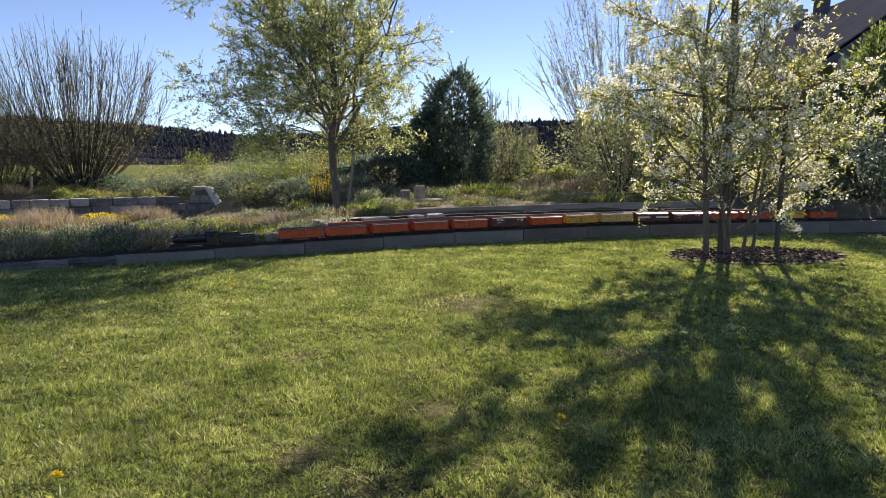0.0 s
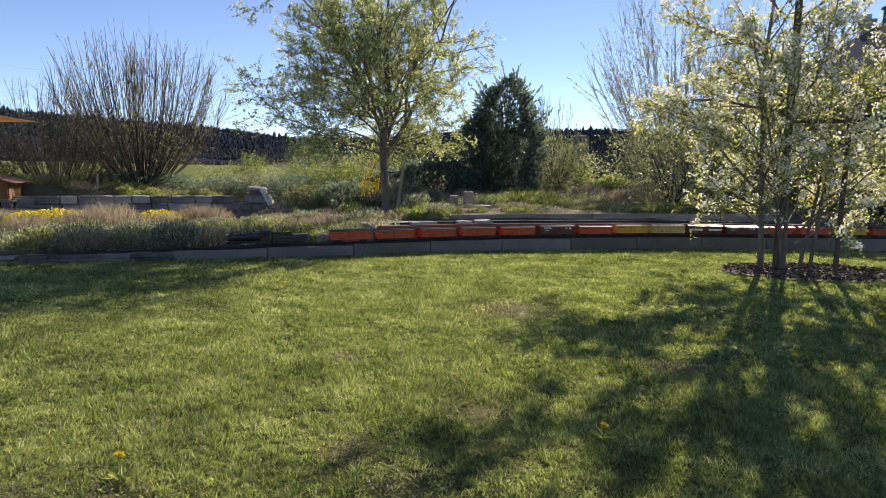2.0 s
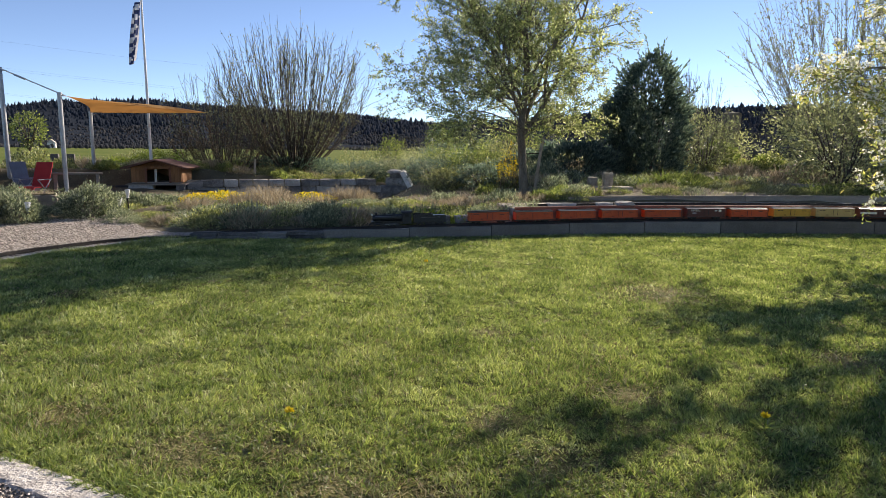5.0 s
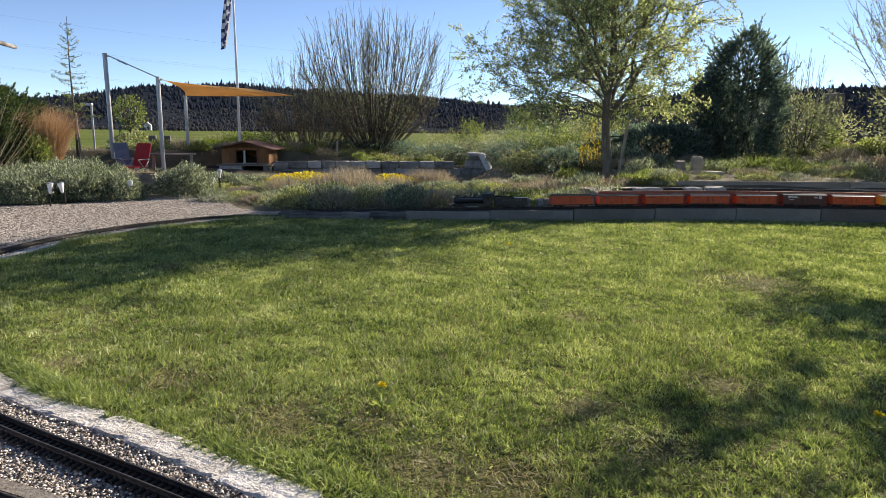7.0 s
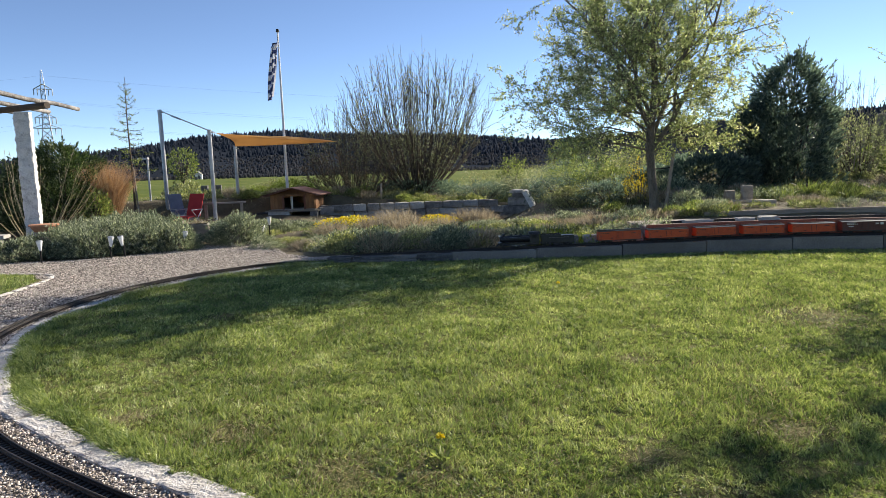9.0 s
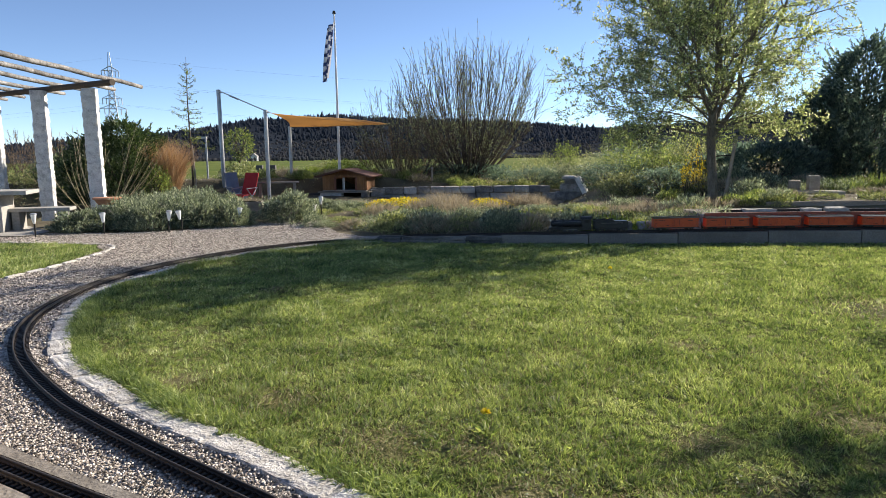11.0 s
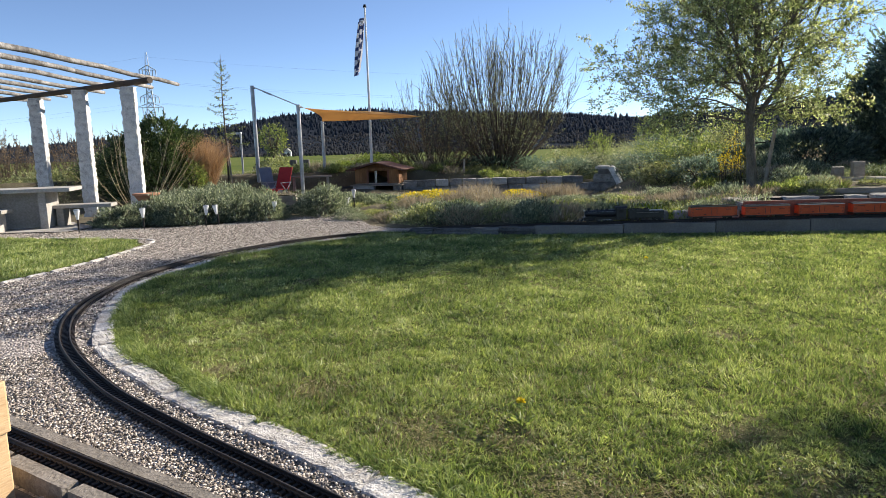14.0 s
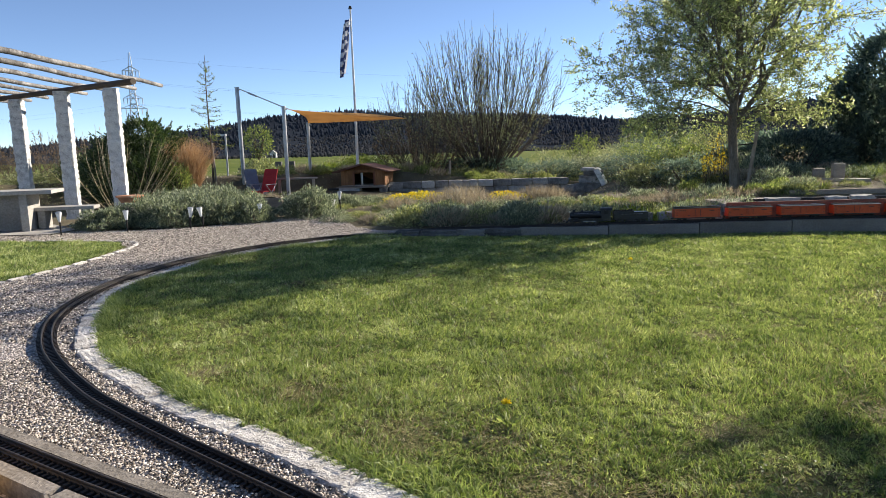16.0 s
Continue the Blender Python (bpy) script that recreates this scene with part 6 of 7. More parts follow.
lush_ = np.array([noise.noise(Vector(tuple(c * 2.6))) for c in P])
sel_ = pr2.random(len(P)) < np.clip(0.46 + 0.6 * lush_, 0.12, 0.85)
C = np.repeat(P[sel_] + pr2.normal(0, 0.02, (sel_.sum(), 3)) + np.array([0, 0, 0.02]), 15, 0)
dirs_ = unit(pr2.normal(0, 1, (len(C), 3)) * np.array([1, 1, 0.75]))
child("blossom", leaf_mesh("blossom", C + dirs_ * pr2.uniform(0.006, 0.042, (len(C), 1)), dirs_ + pr2.normal(0, 0.7, (len(C), 3)), 0.026, 0.024, M["blossom"], pr2, 0.1), pear, "white blossom clusters")
frame_ = thing("trellis", "dark wooden posts with a crossbar supporting the pear", "tree support", (5.0, 6.62, 0))
for x, y, top, r in ((-0.20, 0.16, 3.2, 0.034), (0.29, -0.16, 1.75, 0.028)):
    part("post", rodded((x, y, -0.05), (x, y, top), r, r * 0.95, sides=10), M["darkbeam"], frame_)
part("crossbar", rodded((-0.26, 0.18, 1.66), (0.33, -0.17, 1.66), 0.02, sides=8), M["darkbeam"], frame_)
n = 2600
a_ = pr2.uniform(0, 6.28, n)
r_ = np.sqrt(pr2.random(n))
mx, my = 5.15 + 1.02 * r_ * np.cos(a_), 6.62 + 0.62 * r_ * np.sin(a_)
chips = leaf_mesh("mulch", np.stack([mx, my, 0.012 + 0.03 * (1 - r_) + pr2.uniform(0, 0.02, n)], 1), np.stack([pr2.normal(0, 1, n), pr2.normal(0, 1, n), pr2.normal(0, 0.25, n)], 1), pr2.uniform(0.03, 0.07, n), pr2.uniform(0.012, 0.03, n), M["mulch"], pr2, 0.3)
tagged(new("mulch", chips), "coarse brown bark mulch round the pear tree", "mulch", kind="stuff")
bm = bmesh.new()
bmesh.ops.create_circle(bm, cap_ends=True, radius=1, segments=40)
for v_ in bm.verts:
    w_ = 1 + 0.08 * noise.noise(v_.co * 3)
    v_.co = Vector((5.15 + v_.co.x * 1.05 * w_, 6.62 + v_.co.y * 0.64 * w_, 0.012))
me = bpy.data.meshes.new("mulch_bed")
bm.to_mesh(me)
bm.free()
me.materials.append(M["soil"])
tagged(new("mulch_bed", me), "dark soil bed cut in the lawn", "soil", kind="structure")

# ---------------------------------------------------------------- shrubs with many stems


def stem_shrub(name, label, at, stems, high, wide, seed, bark="twig", leaf="bud_leaf", leaves=14, size=0.03, lean_=0.0, thick=0.016, bushy=4, arch=0.52):
    g = np.random.default_rng(seed)
    ob = thing(name, label, "shrub", at)
    lines = []
    for k in range(stems):
        a = g.uniform(0, 6.28)
        t = math.sqrt(g.random())
        start = np.array([math.cos(a), math.sin(a), 0]) * 0.28 * t
        out_ = wide * t * g.uniform(0.8, 1.1)
        h_ = high * (1 - 0.42 * t ** 2.2) * g.uniform(0.78, 1.05)
        end = np.array([math.cos(a) * out_ + lean_, math.sin(a) * out_, h_])
        u = np.linspace(0, 1, 8)[:, None]
        bow = np.array([math.cos(a) * out_ * arch, math.sin(a) * out_ * arch, h_ * (0.80 - arch * 0.77)])
        pts = start * (1 - u) ** 2 + 2 * u * (1 - u) * (start + bow) + u ** 2 * end + np.cumsum(g.normal(0, 0.018, (8, 3)), 0) * u
        r = thick * g.uniform(0.6, 1.2)
        lines.append((pts, np.linspace(r, 0.003, 8), 0))
        for c in range(bushy):
            j = g.integers(2, 7)
            d = unit(pts[j] - pts[j - 1]) + g.normal(0, 0.42, 3) + np.array([0, 0, 0.3])
            L = high * g.uniform(0.07, 0.22)
            q_ = np.array([pts[j] + unit(d) * L * w + g.normal(0, 0.012, 3) * w for w in np.linspace(0, 1, 5)])
            lines.append((q_, np.linspace(r * 0.4, 0.0024, 5), 1))
    child("stem_growth", tube_mesh("stem_growth", [(p, np.maximum(r, 0.003)) for p, r, l in lines], M[bark], 3), ob)
    if leaves:
        P, D = along_branches(g, [(p[4:] if l == 0 else p, r, l) for p, r, l in lines], (0, 1), leaves)
        P, D = tuft(P, D, g, 2, 0.012)
        child("foliage", leaf_mesh("leaves", P, D, g.uniform(0.6, 1.2, len(P)) * size, g.uniform(0.35, 0.6, len(P)) * size, M[leaf], g), ob)
    return ob


stem_shrub("hazel_shrub", "large rounded shrub of upright stems just budding", (-5.85, 18.6, 0.25), 165, 4.62, 2.6, 61, "dark_twig", "bud_leaf", 7, 0.042, 0.0, 0.018, 9, 0.62)
stem_shrub("bare_shrub", "bare brown twiggy shrub behind the stone wall", (-7.45, 17.3, 0.25), 80, 3.1, 1.5, 62, "twig", "bud_leaf", 5, 0.035, 0.0, 0.010, 10, 0.6)
stem_shrub("brown_shrub", "brown twiggy shrub with dry leaves", (-7.1, 17.0, 0.2), 46, 1.9, 1.5, 63, "twig", "mulchleaf", 12, 0.045, 0.0, 0.010, 10, 0.66)
stem_shrub("hazel_shrub", "tall open shrub of grey stems with small buds", (9.1, 18.1, 0.4), 115, 6.25, 3.0, 64, "greytwig", "bud_leaf", 6, 0.06, -0.1, 0.016, 8)
stem_shrub("hazel_shrub", "tall open shrub of grey stems behind the pear", (11.6, 18.8, 0.4), 85, 6.25, 2.6, 65, "greytwig", "bud_leaf", 6, 0.06, 0.0, 0.016, 8)
stem_shrub("bare_shrub", "thin bare shrub beside the dark evergreen", (5.0, 16.6, 0.4), 40, 2.6, 0.8, 66, "greytwig", "bud_leaf", 4, 0.03, 0.0, 0.012, 5)
stem_shrub("bare_tree", "bare slim tree rising behind the garden", (6.6, 24.5, 0.2), 26, 4.1, 0.9, 67, "greytwig", "bud_leaf", 0, 0.03, 0.0, 0.03, 6)
stem_shrub("bare_tree", "bare slim tree rising behind the garden", (5.6, 26.0, 0.2), 22, 3.4, 0.9, 68, "greytwig", "bud_leaf", 0, 0.03, 0.0, 0.03, 6)
stem_shrub("forsythia", "small forsythia covered in yellow blossom", (0.36, 13.0, 0.2), 16, 0.95, 0.22, 69, "twig", "petal", 22, 0.03, 0.0, 0.008, 5)
stem_shrub("forsythia", "small forsythia covered in yellow blossom", (7.6, 22.5, 0.4), 20, 1.4, 0.3, 70, "twig", "petal", 40, 0.05, 0.0, 0.008, 5)
stem_shrub("wicker_fence_canes", "loose bundle of pale leaning canes by the pergola", (-10.0, 9.2, 0.0), 30, 1.75, 1.25, 71, "cane", "shrub_leaf", 2, 0.04, 0.25, 0.009, 1)

# ---------------------------------------------------------------- dense leafy bodies


def leafy_body(name, label, at, size, seed, leaf, count, leaf_len, leaf_wide, core=True, top="round", hang=0.0, category="shrub", lumps=0.35):
    """A shrub with a dense crown: short branches inside and many leaves in an uneven body."""
    g = np.random.default_rng(seed)
    sx, sy, sz = size
    ob = thing(name, label, category, at, 0)
    n = count
    d = unit(g.normal(0, 1, (n, 3)))
    d[:, 2] = np.abs(d[:, 2]) if top != "round" else d[:, 2]
    rough = np.array([noise.noise(Vector(tuple(c * 2.3)) + Vector((seed, 0, 0))) + 0.6 * noise.noise(Vector(tuple(c * 6.0)) + Vector((0, seed, 0))) for c in d])
    rad = (0.55 + 0.45 * g.random(n) ** 0.5) * (1 + lumps * rough)
    p = d * rad[:, None]
    if top == "cone":
        h_ = g.random(n) ** 1.25
        a = np.arctan2(d[:, 1], d[:, 0])
        w = (1 - h_ ** 1.7) * (0.7 + 0.3 * g.random(n)) * (1 + lumps * rough) + 0.03
        P = np.stack([np.cos(a) * w * sx, np.sin(a) * w * sy, h_ * sz], 1)
        D = np.stack([np.cos(a) * 0.8, np.sin(a) * 0.8, 0.7 + 0 * h_], 1)
    else:
        P = np.stack([p[:, 0] * sx, p[:, 1] * sy, sz * 0.5 + p[:, 2] * sz * 0.5], 1)
        D = d + np.array([0, 0, 0.35 - hang])
    if top == "column":
        h_ = g.random(n)
        a = g.uniform(0, 6.28, n)
        lump_ = np.array([noise.noise(Vector((math.cos(q_) * 1.6 + seed, math.sin(q_) * 1.6, z_ * 3.2))) + 0.6 * noise.noise(Vector((math.cos(q_) * 4, math.sin(q_) * 4 + seed, z_ * 9))) for q_, z_ in zip(a, h_)])
        w = np.clip(1 - (np.maximum(h_ - 0.45, 0) / 0.55) ** 2.6, 0, 1) ** 0.6 * (0.72 + 0.28 * g.random(n) ** 0.5) * (1 + lumps * lump_) + 0.03
        P = np.stack([np.cos(a) * w * sx, np.sin(a) * w * sy, h_ * sz * (1 + 0.10 * lump_)], 1)
        D = np.stack([np.cos(a), np.sin(a), 0.75 + 0 * h_], 1)
    if top != "round":
        m_ = n // 75
        k_ = g.integers(0, n, m_)
        along_ = np.repeat(g.uniform(0.12, 0.36, m_), 14)[:, None] * np.tile(np.linspace(0.1, 1.0, 14), m_)[:, None]
        out_ = np.repeat(unit(D[k_] + g.normal(0, 0.25, (m_, 3)) + np.array([0, 0, 0.5])), 14, 0)
        P = np.concatenate([P, np.repeat(P[k_], 14, 0) + out_ * along_ * sz / 2.2])
        D = np.concatenate([D, out_ * 1.2])
        n = len(P)
    P[:, 2] = np.maximum(P[:, 2], 0.01)
    D = unit(D + g.normal(0, 0.45, (n, 3)))
    child("foliage", leaf_mesh("leaves", P, D, leaf_len * g.uniform(0.6, 1.3, n), leaf_wide * g.uniform(0.7, 1.3, n), M[leaf], g), ob)
    if core:
        lines = []
        for k in range(14):
            a = g.uniform(0, 6.28)
            e = np.array([math.cos(a) * sx * 0.6, math.sin(a) * sy * 0.6, sz * g.uniform(0.4, 0.9)])
            lines.append((np.array([[0, 0, -0.1], e * 0.4 + g.normal(0, 0.03, 3), e]), [0.02, 0.013, 0.004]))
        child("branchwork", tube_mesh("branches", lines, M["twig"], 5), ob)
    return ob


leafy_body("evergreen_tree", "dense dark evergreen with an uneven outline", (3.45, 15.2, 0.25), (0.80, 0.8, 2.72), 81, "evergreen", 17500, 0.10, 0.034, True, "column", category="tree", lumps=0.55)
leafy_body("evergreen_tree", "dense dark evergreen with an uneven outline", (2.85, 15.3, 0.25), (0.62, 0.7, 1.95), 82, "evergreen", 9800, 0.10, 0.034, True, "column", category="tree", lumps=0.6)
leafy_body("evergreen_hedge", "low dark evergreen hedge in shade", (1.75, 14.2, 0.2), (0.95, 0.5, 1.02), 83, "evergreen", 7600, 0.085, 0.034)
leafy_body("evergreen_hedge", "low dark evergreen hedge in shade", (0.75, 14.6, 0.2), (0.6, 0.5, 0.75), 84, "evergreen", 4400, 0.085, 0.034)
leafy_body("evergreen_hedge", "tall dark evergreen beyond the pear tree", (10.4, 10.6, 0.1), (1.25, 1.0, 2.9), 85, "evergreen", 11000, 0.134, 0.046, lumps=0.3)
leafy_body("evergreen_hedge", "dark evergreen shrub behind the railway", (8.9, 11.2, 0.2), (1.0, 0.8, 1.6), 86, "evergreen", 7700, 0.112, 0.039)
leafy_body("leafy_shrub", "feathery light green shrub above the hedge", (10.2, 10.0, 1.9), (0.75, 0.6, 1.6), 87, "shrub_leaf", 3300, 0.112, 0.033, False)
leafy_body("leafy_shrub", "dense grey green shrub under the tall stems", (6.2, 12.2, 0.35), (1.15, 0.8, 1.7), 88, "bud_leaf", 5200, 0.062, 0.036, lumps=0.6)
leafy_body("leafy_shrub", "dense dark shrub behind the railway", (7.6, 11.8, 0.35), (0.95, 0.8, 1.35), 89, "evergreen", 4800, 0.078, 0.039, lumps=0.6)
leafy_body("leafy_shrub", "loose yellow green shrub beside the evergreen", (5.0, 16.2, 0.3), (0.7, 0.6, 1.7), 90, "bud_leaf", 2400, 0.060, 0.036, lumps=0.7)
leafy_body("leafy_shrub", "tall grey green shrub just in leaf behind the bank", (8.4, 17.4, 0.3), (1.4, 0.9, 2.4), 101, "bud_leaf", 5200, 0.062, 0.036, lumps=0.6)
leafy_body("leafy_shrub", "tall grey green shrub just in leaf behind the bank", (10.0, 16.6, 0.3), (1.3, 0.9, 2.4), 102, "bud_leaf", 5000, 0.062, 0.036, lumps=0.6)
leafy_body("leafy_shrub", "loose yellow green shrub beside the masonry pillars", (6.2, 18.6, 0.3), (0.8, 0.7, 1.5), 103, "bud_leaf", 2600, 0.06, 0.036, lumps=0.7)
leafy_body("leafy_shrub", "bright yellow green shrub in the sun", (5.7, 17.5, 0.3), (0.5, 0.5, 0.95), 91, "shrub_leaf", 1210, 0.101, 0.065)
leafy_body("dark_conifer", "dark spreading yew beside the pergola", (-10.55, 10.3, 0.1), (0.75, 0.7, 1.62), 92, "yew", 14500, 0.075, 0.024, True, "column", category="shrub", lumps=0.6)
leafy_body("dark_conifer", "dark yew with upright shoots", (-11.1, 10.3, 0.1), (0.6, 0.6, 1.3), 93, "yew", 9000, 0.075, 0.024, True, "column", category="shrub", lumps=0.6)
leafy_body("leafy_shrub", "yellow green dwarf shrub beside the dry grass", (-9.78, 10.3, 0.1), (0.3, 0.28, 0.78), 94, "shrub_leaf", 2400, 0.05, 0.02)
leafy_body("leafy_shrub", "dark leafy hedge behind the pergola", (-12.3, 10.9, 0.0), (1.2, 0.7, 1.25), 95, "yew", 9000, 0.06, 0.026, lumps=0.6)
leafy_body("leafy_shrub", "dark low hedge behind the pergola", (-14.3, 10.6, 0.0), (1.2, 0.7, 0.75), 96, "scrub", 6500, 0.055, 0.024, lumps=0.6)
stem_shrub("bare_shrub", "mauve brown bare hedge beyond the small lawn", (-15.4, 12.2, 0.0), 90, 1.75, 1.5, 72, "twig", "mulchleaf", 8, 0.04, 0.0, 0.01, 8)
stem_shrub("bare_shrub", "mauve brown bare hedge beyond the small lawn", (-17.4, 11.6, 0.0), 90, 1.7, 1.5, 73, "twig", "mulchleaf", 8, 0.04, 0.0, 0.01, 8)
leafy_body("leafy_shrub", "fresh green small tree in the meadow edge", (-13.2, 17.6, 0.95), (0.46, 0.45, 1.0), 97, "shrub_leaf", 1100, 0.07, 0.04, True, category="shrub")
leafy_body("leafy_shrub", "yellow green shrub at the meadow edge", (-13.0, 17.3, 0.0), (0.75, 0.6, 0.85), 98, "scrub", 1870, 0.078, 0.046)
leafy_body("leafy_shrub", "low yellow green shrub behind the sail posts", (-9.9, 16.6, 0.15), (0.6, 0.5, 0.55), 99, "lime_leaf", 1430, 0.056, 0.033)
leafy_body("leafy_shrub", "dark low shrub under the budding shrub", (-5.9, 18.2, 0.15), (1.5, 0.6, 0.6), 100, "evergreen", 4950, 0.067, 0.039)

# dry pampas clump
g = np.random.default_rng(105)
pam = thing("pampas_grass", "tall rust brown dry ornamental grass", "ornamental grass", (-9.92, 10.8, 0.1))
n = 3600
a_ = g.uniform(0, 6.28, n)
r_ = 0.13 * np.sqrt(g.random(n))
child("foliage", blade_mesh("stalks", np.stack([r_ * np.cos(a_), r_ * np.sin(a_), np.zeros(n)], 1), np.stack([np.cos(a_) * 0.15 + 0.05, np.sin(a_) * 0.15, np.ones(n)], 1) + g.normal(0, 0.075, (n, 3)), 1.50 - 0.95 * g.random(n) ** 1.6, 0.007, M["rust_straw"], g, 0.3), pam)

# young larch with stake
g = np.random.default_rng(106)
lar = thing("young_larch", "slim young larch with sparse fresh shoots", "tree", (-10.42, 12.15, 0.1))
br = [(np.array([[0, 0, 0], [0.01, 0, 1.0], [-0.01, 0, 2.2], [0.02, 0, 3.15]]), np.array([0.03, 0.025, 0.014, 0.004]), 0)]
for k in range(46):
    z = 1.15 + 1.9 * (k / 46)
    a = k * 2.4
    L = 0.62 * (1 - (z - 1.1) / 2.3) * g.uniform(0.6, 1.1)
    e = np.array([math.cos(a) * L, math.sin(a) * L, g.uniform(-0.02, 0.12)])
    br.append((np.array([[0, 0, z], [0, 0, z] + e * 0.5 - [0, 0, 0.03], [0, 0, z] + e]), np.array([0.007, 0.005, 0.003]), 1))
child("trunk", tube_mesh("trunk", [(p, r * 0.9) for p, r, l in br], M["twig"], 5), lar)
P, D = along_branches(g, br, (1,), 22)
P, D = tuft(P, D, g, 4, 0.018)
child("foliage", leaf_mesh("shoots", P, D, 0.042, 0.014, M["shrub_leaf"], g), lar)
lst = thing("tree_stake", "thin wooden stake beside the young larch", "stake", (-10.28, 12.1, 0.05))
part("stake", rodded((0, 0, 0), (-0.06, 0, 1.25), 0.02, sides=8), M["greywood"], lst)
bst = thing("tree_stake", "pale stake in front of the budding shrub", "stake", (-6.15, 16.3, 0.1))
part("stake", rodded((0, 0, 0), (0.03, 0, 0.62), 0.035, 0.03, sides=8), M["greywood"], bst)

# ---------------------------------------------------------------- low plants of the banks


def cushion(seed, kind):
    """One low plant about 0.6 m wide: upright shoots over a mound."""
    g = np.random.default_rng(seed)
    spec = dict(lavender=(1500, 0.055, 0.011, "lavender", 0.32), herb=(1400, 0.046, 0.015, "herb", 0.25), straw=(700, 0.24, 0.006, "straw", 0.16), scrub=(1000, 0.052, 0.017, "scrub", 0.22), green=(900, 0.058, 0.021, "shrub_leaf", 0.24), lime=(560, 0.09, 0.026, "lime_leaf", 0.22), alyssum=(420, 0.07, 0.024, "herb", 0.16), iris=(220, 0.30, 0.018, "shrub_leaf", 0.05), dry=(520, 0.14, 0.010, "straw", 0.22))
    n, L, w, mat_, hgt = spec[kind]
    d = unit(g.normal(0, 1, (n, 3)))
    d[:, 2] = np.abs(d[:, 2])
    lump = np.array([noise.noise(Vector(tuple(c * 3.0)) + Vector((seed, 0, 0))) for c in d])
    r = (0.62 + 0.38 * g.random(n)) * (1 + 0.4 * lump)
    P = d * r[:, None] * np.array([0.30, 0.30, hgt])
    P[:, 2] -= 0.02
    up = 0.9 if kind in ("straw", "iris", "dry") else 0.75
    D = unit(d * 0.7 + np.array([0, 0, up]) + g.normal(0, 0.3, (n, 3)))
    labels = dict(lavender="grey green lavender cushion on the bank", herb="low olive green herb cushion on the bank", straw="tuft of tan dry feather grass", green="low dark green leafy plant", scrub="low grey brown scrubby plant", lime="low yellow green leafy plant", alyssum="low cushion plant with yellow flowers", iris="clump of upright green sword leaves", dry="low patch of dry tan stems")
    ob = thing(kind + "_plant", labels[kind], "plant", group=kind + " plants")
    if kind in ("straw", "iris", "dry"):
        me = blade_mesh("foliage", P, D, L * g.uniform(0.5, 1.2, n), w * g.uniform(0.7, 1.3, n), M[mat_], g, 0.4)
    else:
        me = leaf_mesh("foliage", P, D, L * g.uniform(0.5, 1.2, n), w * g.uniform(0.7, 1.3, n), M[mat_], g, 0.2)
    child("foliage", me, ob)
    if kind == "alyssum":
        m_ = 500
        d = unit(g.normal(0, 1, (m_, 3)))
        d[:, 2] = np.abs(d[:, 2])
        child("flower_mass", leaf_mesh("flower_mass", d * np.array([0.30, 0.30, hgt]) * g.uniform(0.95, 1.25, (m_, 1)), d + g.normal(0, 0.6, (m_, 3)), 0.036, 0.03, M["petal"], g, 0.1), ob, "bright yellow flowers")
    return ob


first = {}
pl = random.Random(77)


def plant(kind, x, y, size, tall=1.0, z=None):
    v_ = pl.randrange(2)
    z = float(height(x, y)) - 0.02 if z is None else z
    m = pose(x, y, z, 0, 0, pl.uniform(0, 360)) @ Matrix.Diagonal((size, size, size * tall, 1))
    if (kind, v_) not in first:
        ob = cushion(len(first) * 7 + 300, kind)
        ob.matrix_basis = m
        first[kind, v_] = ob
    else:
        src_ = first[kind, v_]
        ob = copy_thing(src_, Matrix())
        ob.matrix_basis = m


# flower bank behind the railway, from the gravel to the timber terrace
for k in range(215):
    x = pl.uniform(-4.9, 0.5)
    d = pl.uniform(0.45, 3.6)
    y = float(wall_y(x)) + d
    if x < -3.4 and d < 0.75 + (-3.4 - x) * 0.75:
        continue
    if abs(x - 0.5) < 0.25 and abs(y - 10.4) < 0.3:
        continue
    pick = pl.random()
    kind = "herb" if pick < 0.22 else "scrub" if pick < 0.40 else "lavender" if pick < 0.66 else "dry" if pick < 0.80 else "straw" if pick < 0.86 else "green" if pick < 0.95 else "lime"
    plant(kind, x, y, pl.uniform(0.7, 1.2), pl.uniform(0.6, 1.0) * (0.6 if d > 2.2 else 0.85) * (0.8 if x < -1.6 and d > 1.2 else 1.0))
for x, y, sz_ in ((-4.7, 10.2, 0.9), (-4.4, 10.35, 1.0), (-4.1, 10.3, 0.9), (-3.85, 10.45, 0.8), (-3.05, 10.75, 0.9), (-2.85, 10.8, 0.7), (-4.25, 10.1, 0.8)):
    plant("alyssum", x, y, sz_ * 1.15, 0.9, 0.10)
for x, y, sz_ in ((-3.55, 10.0, 1.2), (-3.35, 9.7, 1.1), (-3.7, 9.6, 1.0), (-3.1, 9.3, 1.0), (-2.5, 11.0, 1.0), (-2.3, 10.9, 0.9), (-4.3, 9.2, 0.8), (-2.7, 9.9, 0.8)):
    plant("straw", x, y, sz_ * 1.1, 0.95, 0.08)
# rockery left of the bank, towards the lavender
for k in range(46):
    x, y = pl.uniform(-6.2, -3.8), pl.uniform(8.2, 12.5)
    if x < -5.2 and y < 9.5:
        continue
    plant(pl.choice(("lavender", "lavender", "herb", "green", "dry")), x, y, pl.uniform(0.6, 1.0), pl.uniform(0.4, 0.65), 0.0)
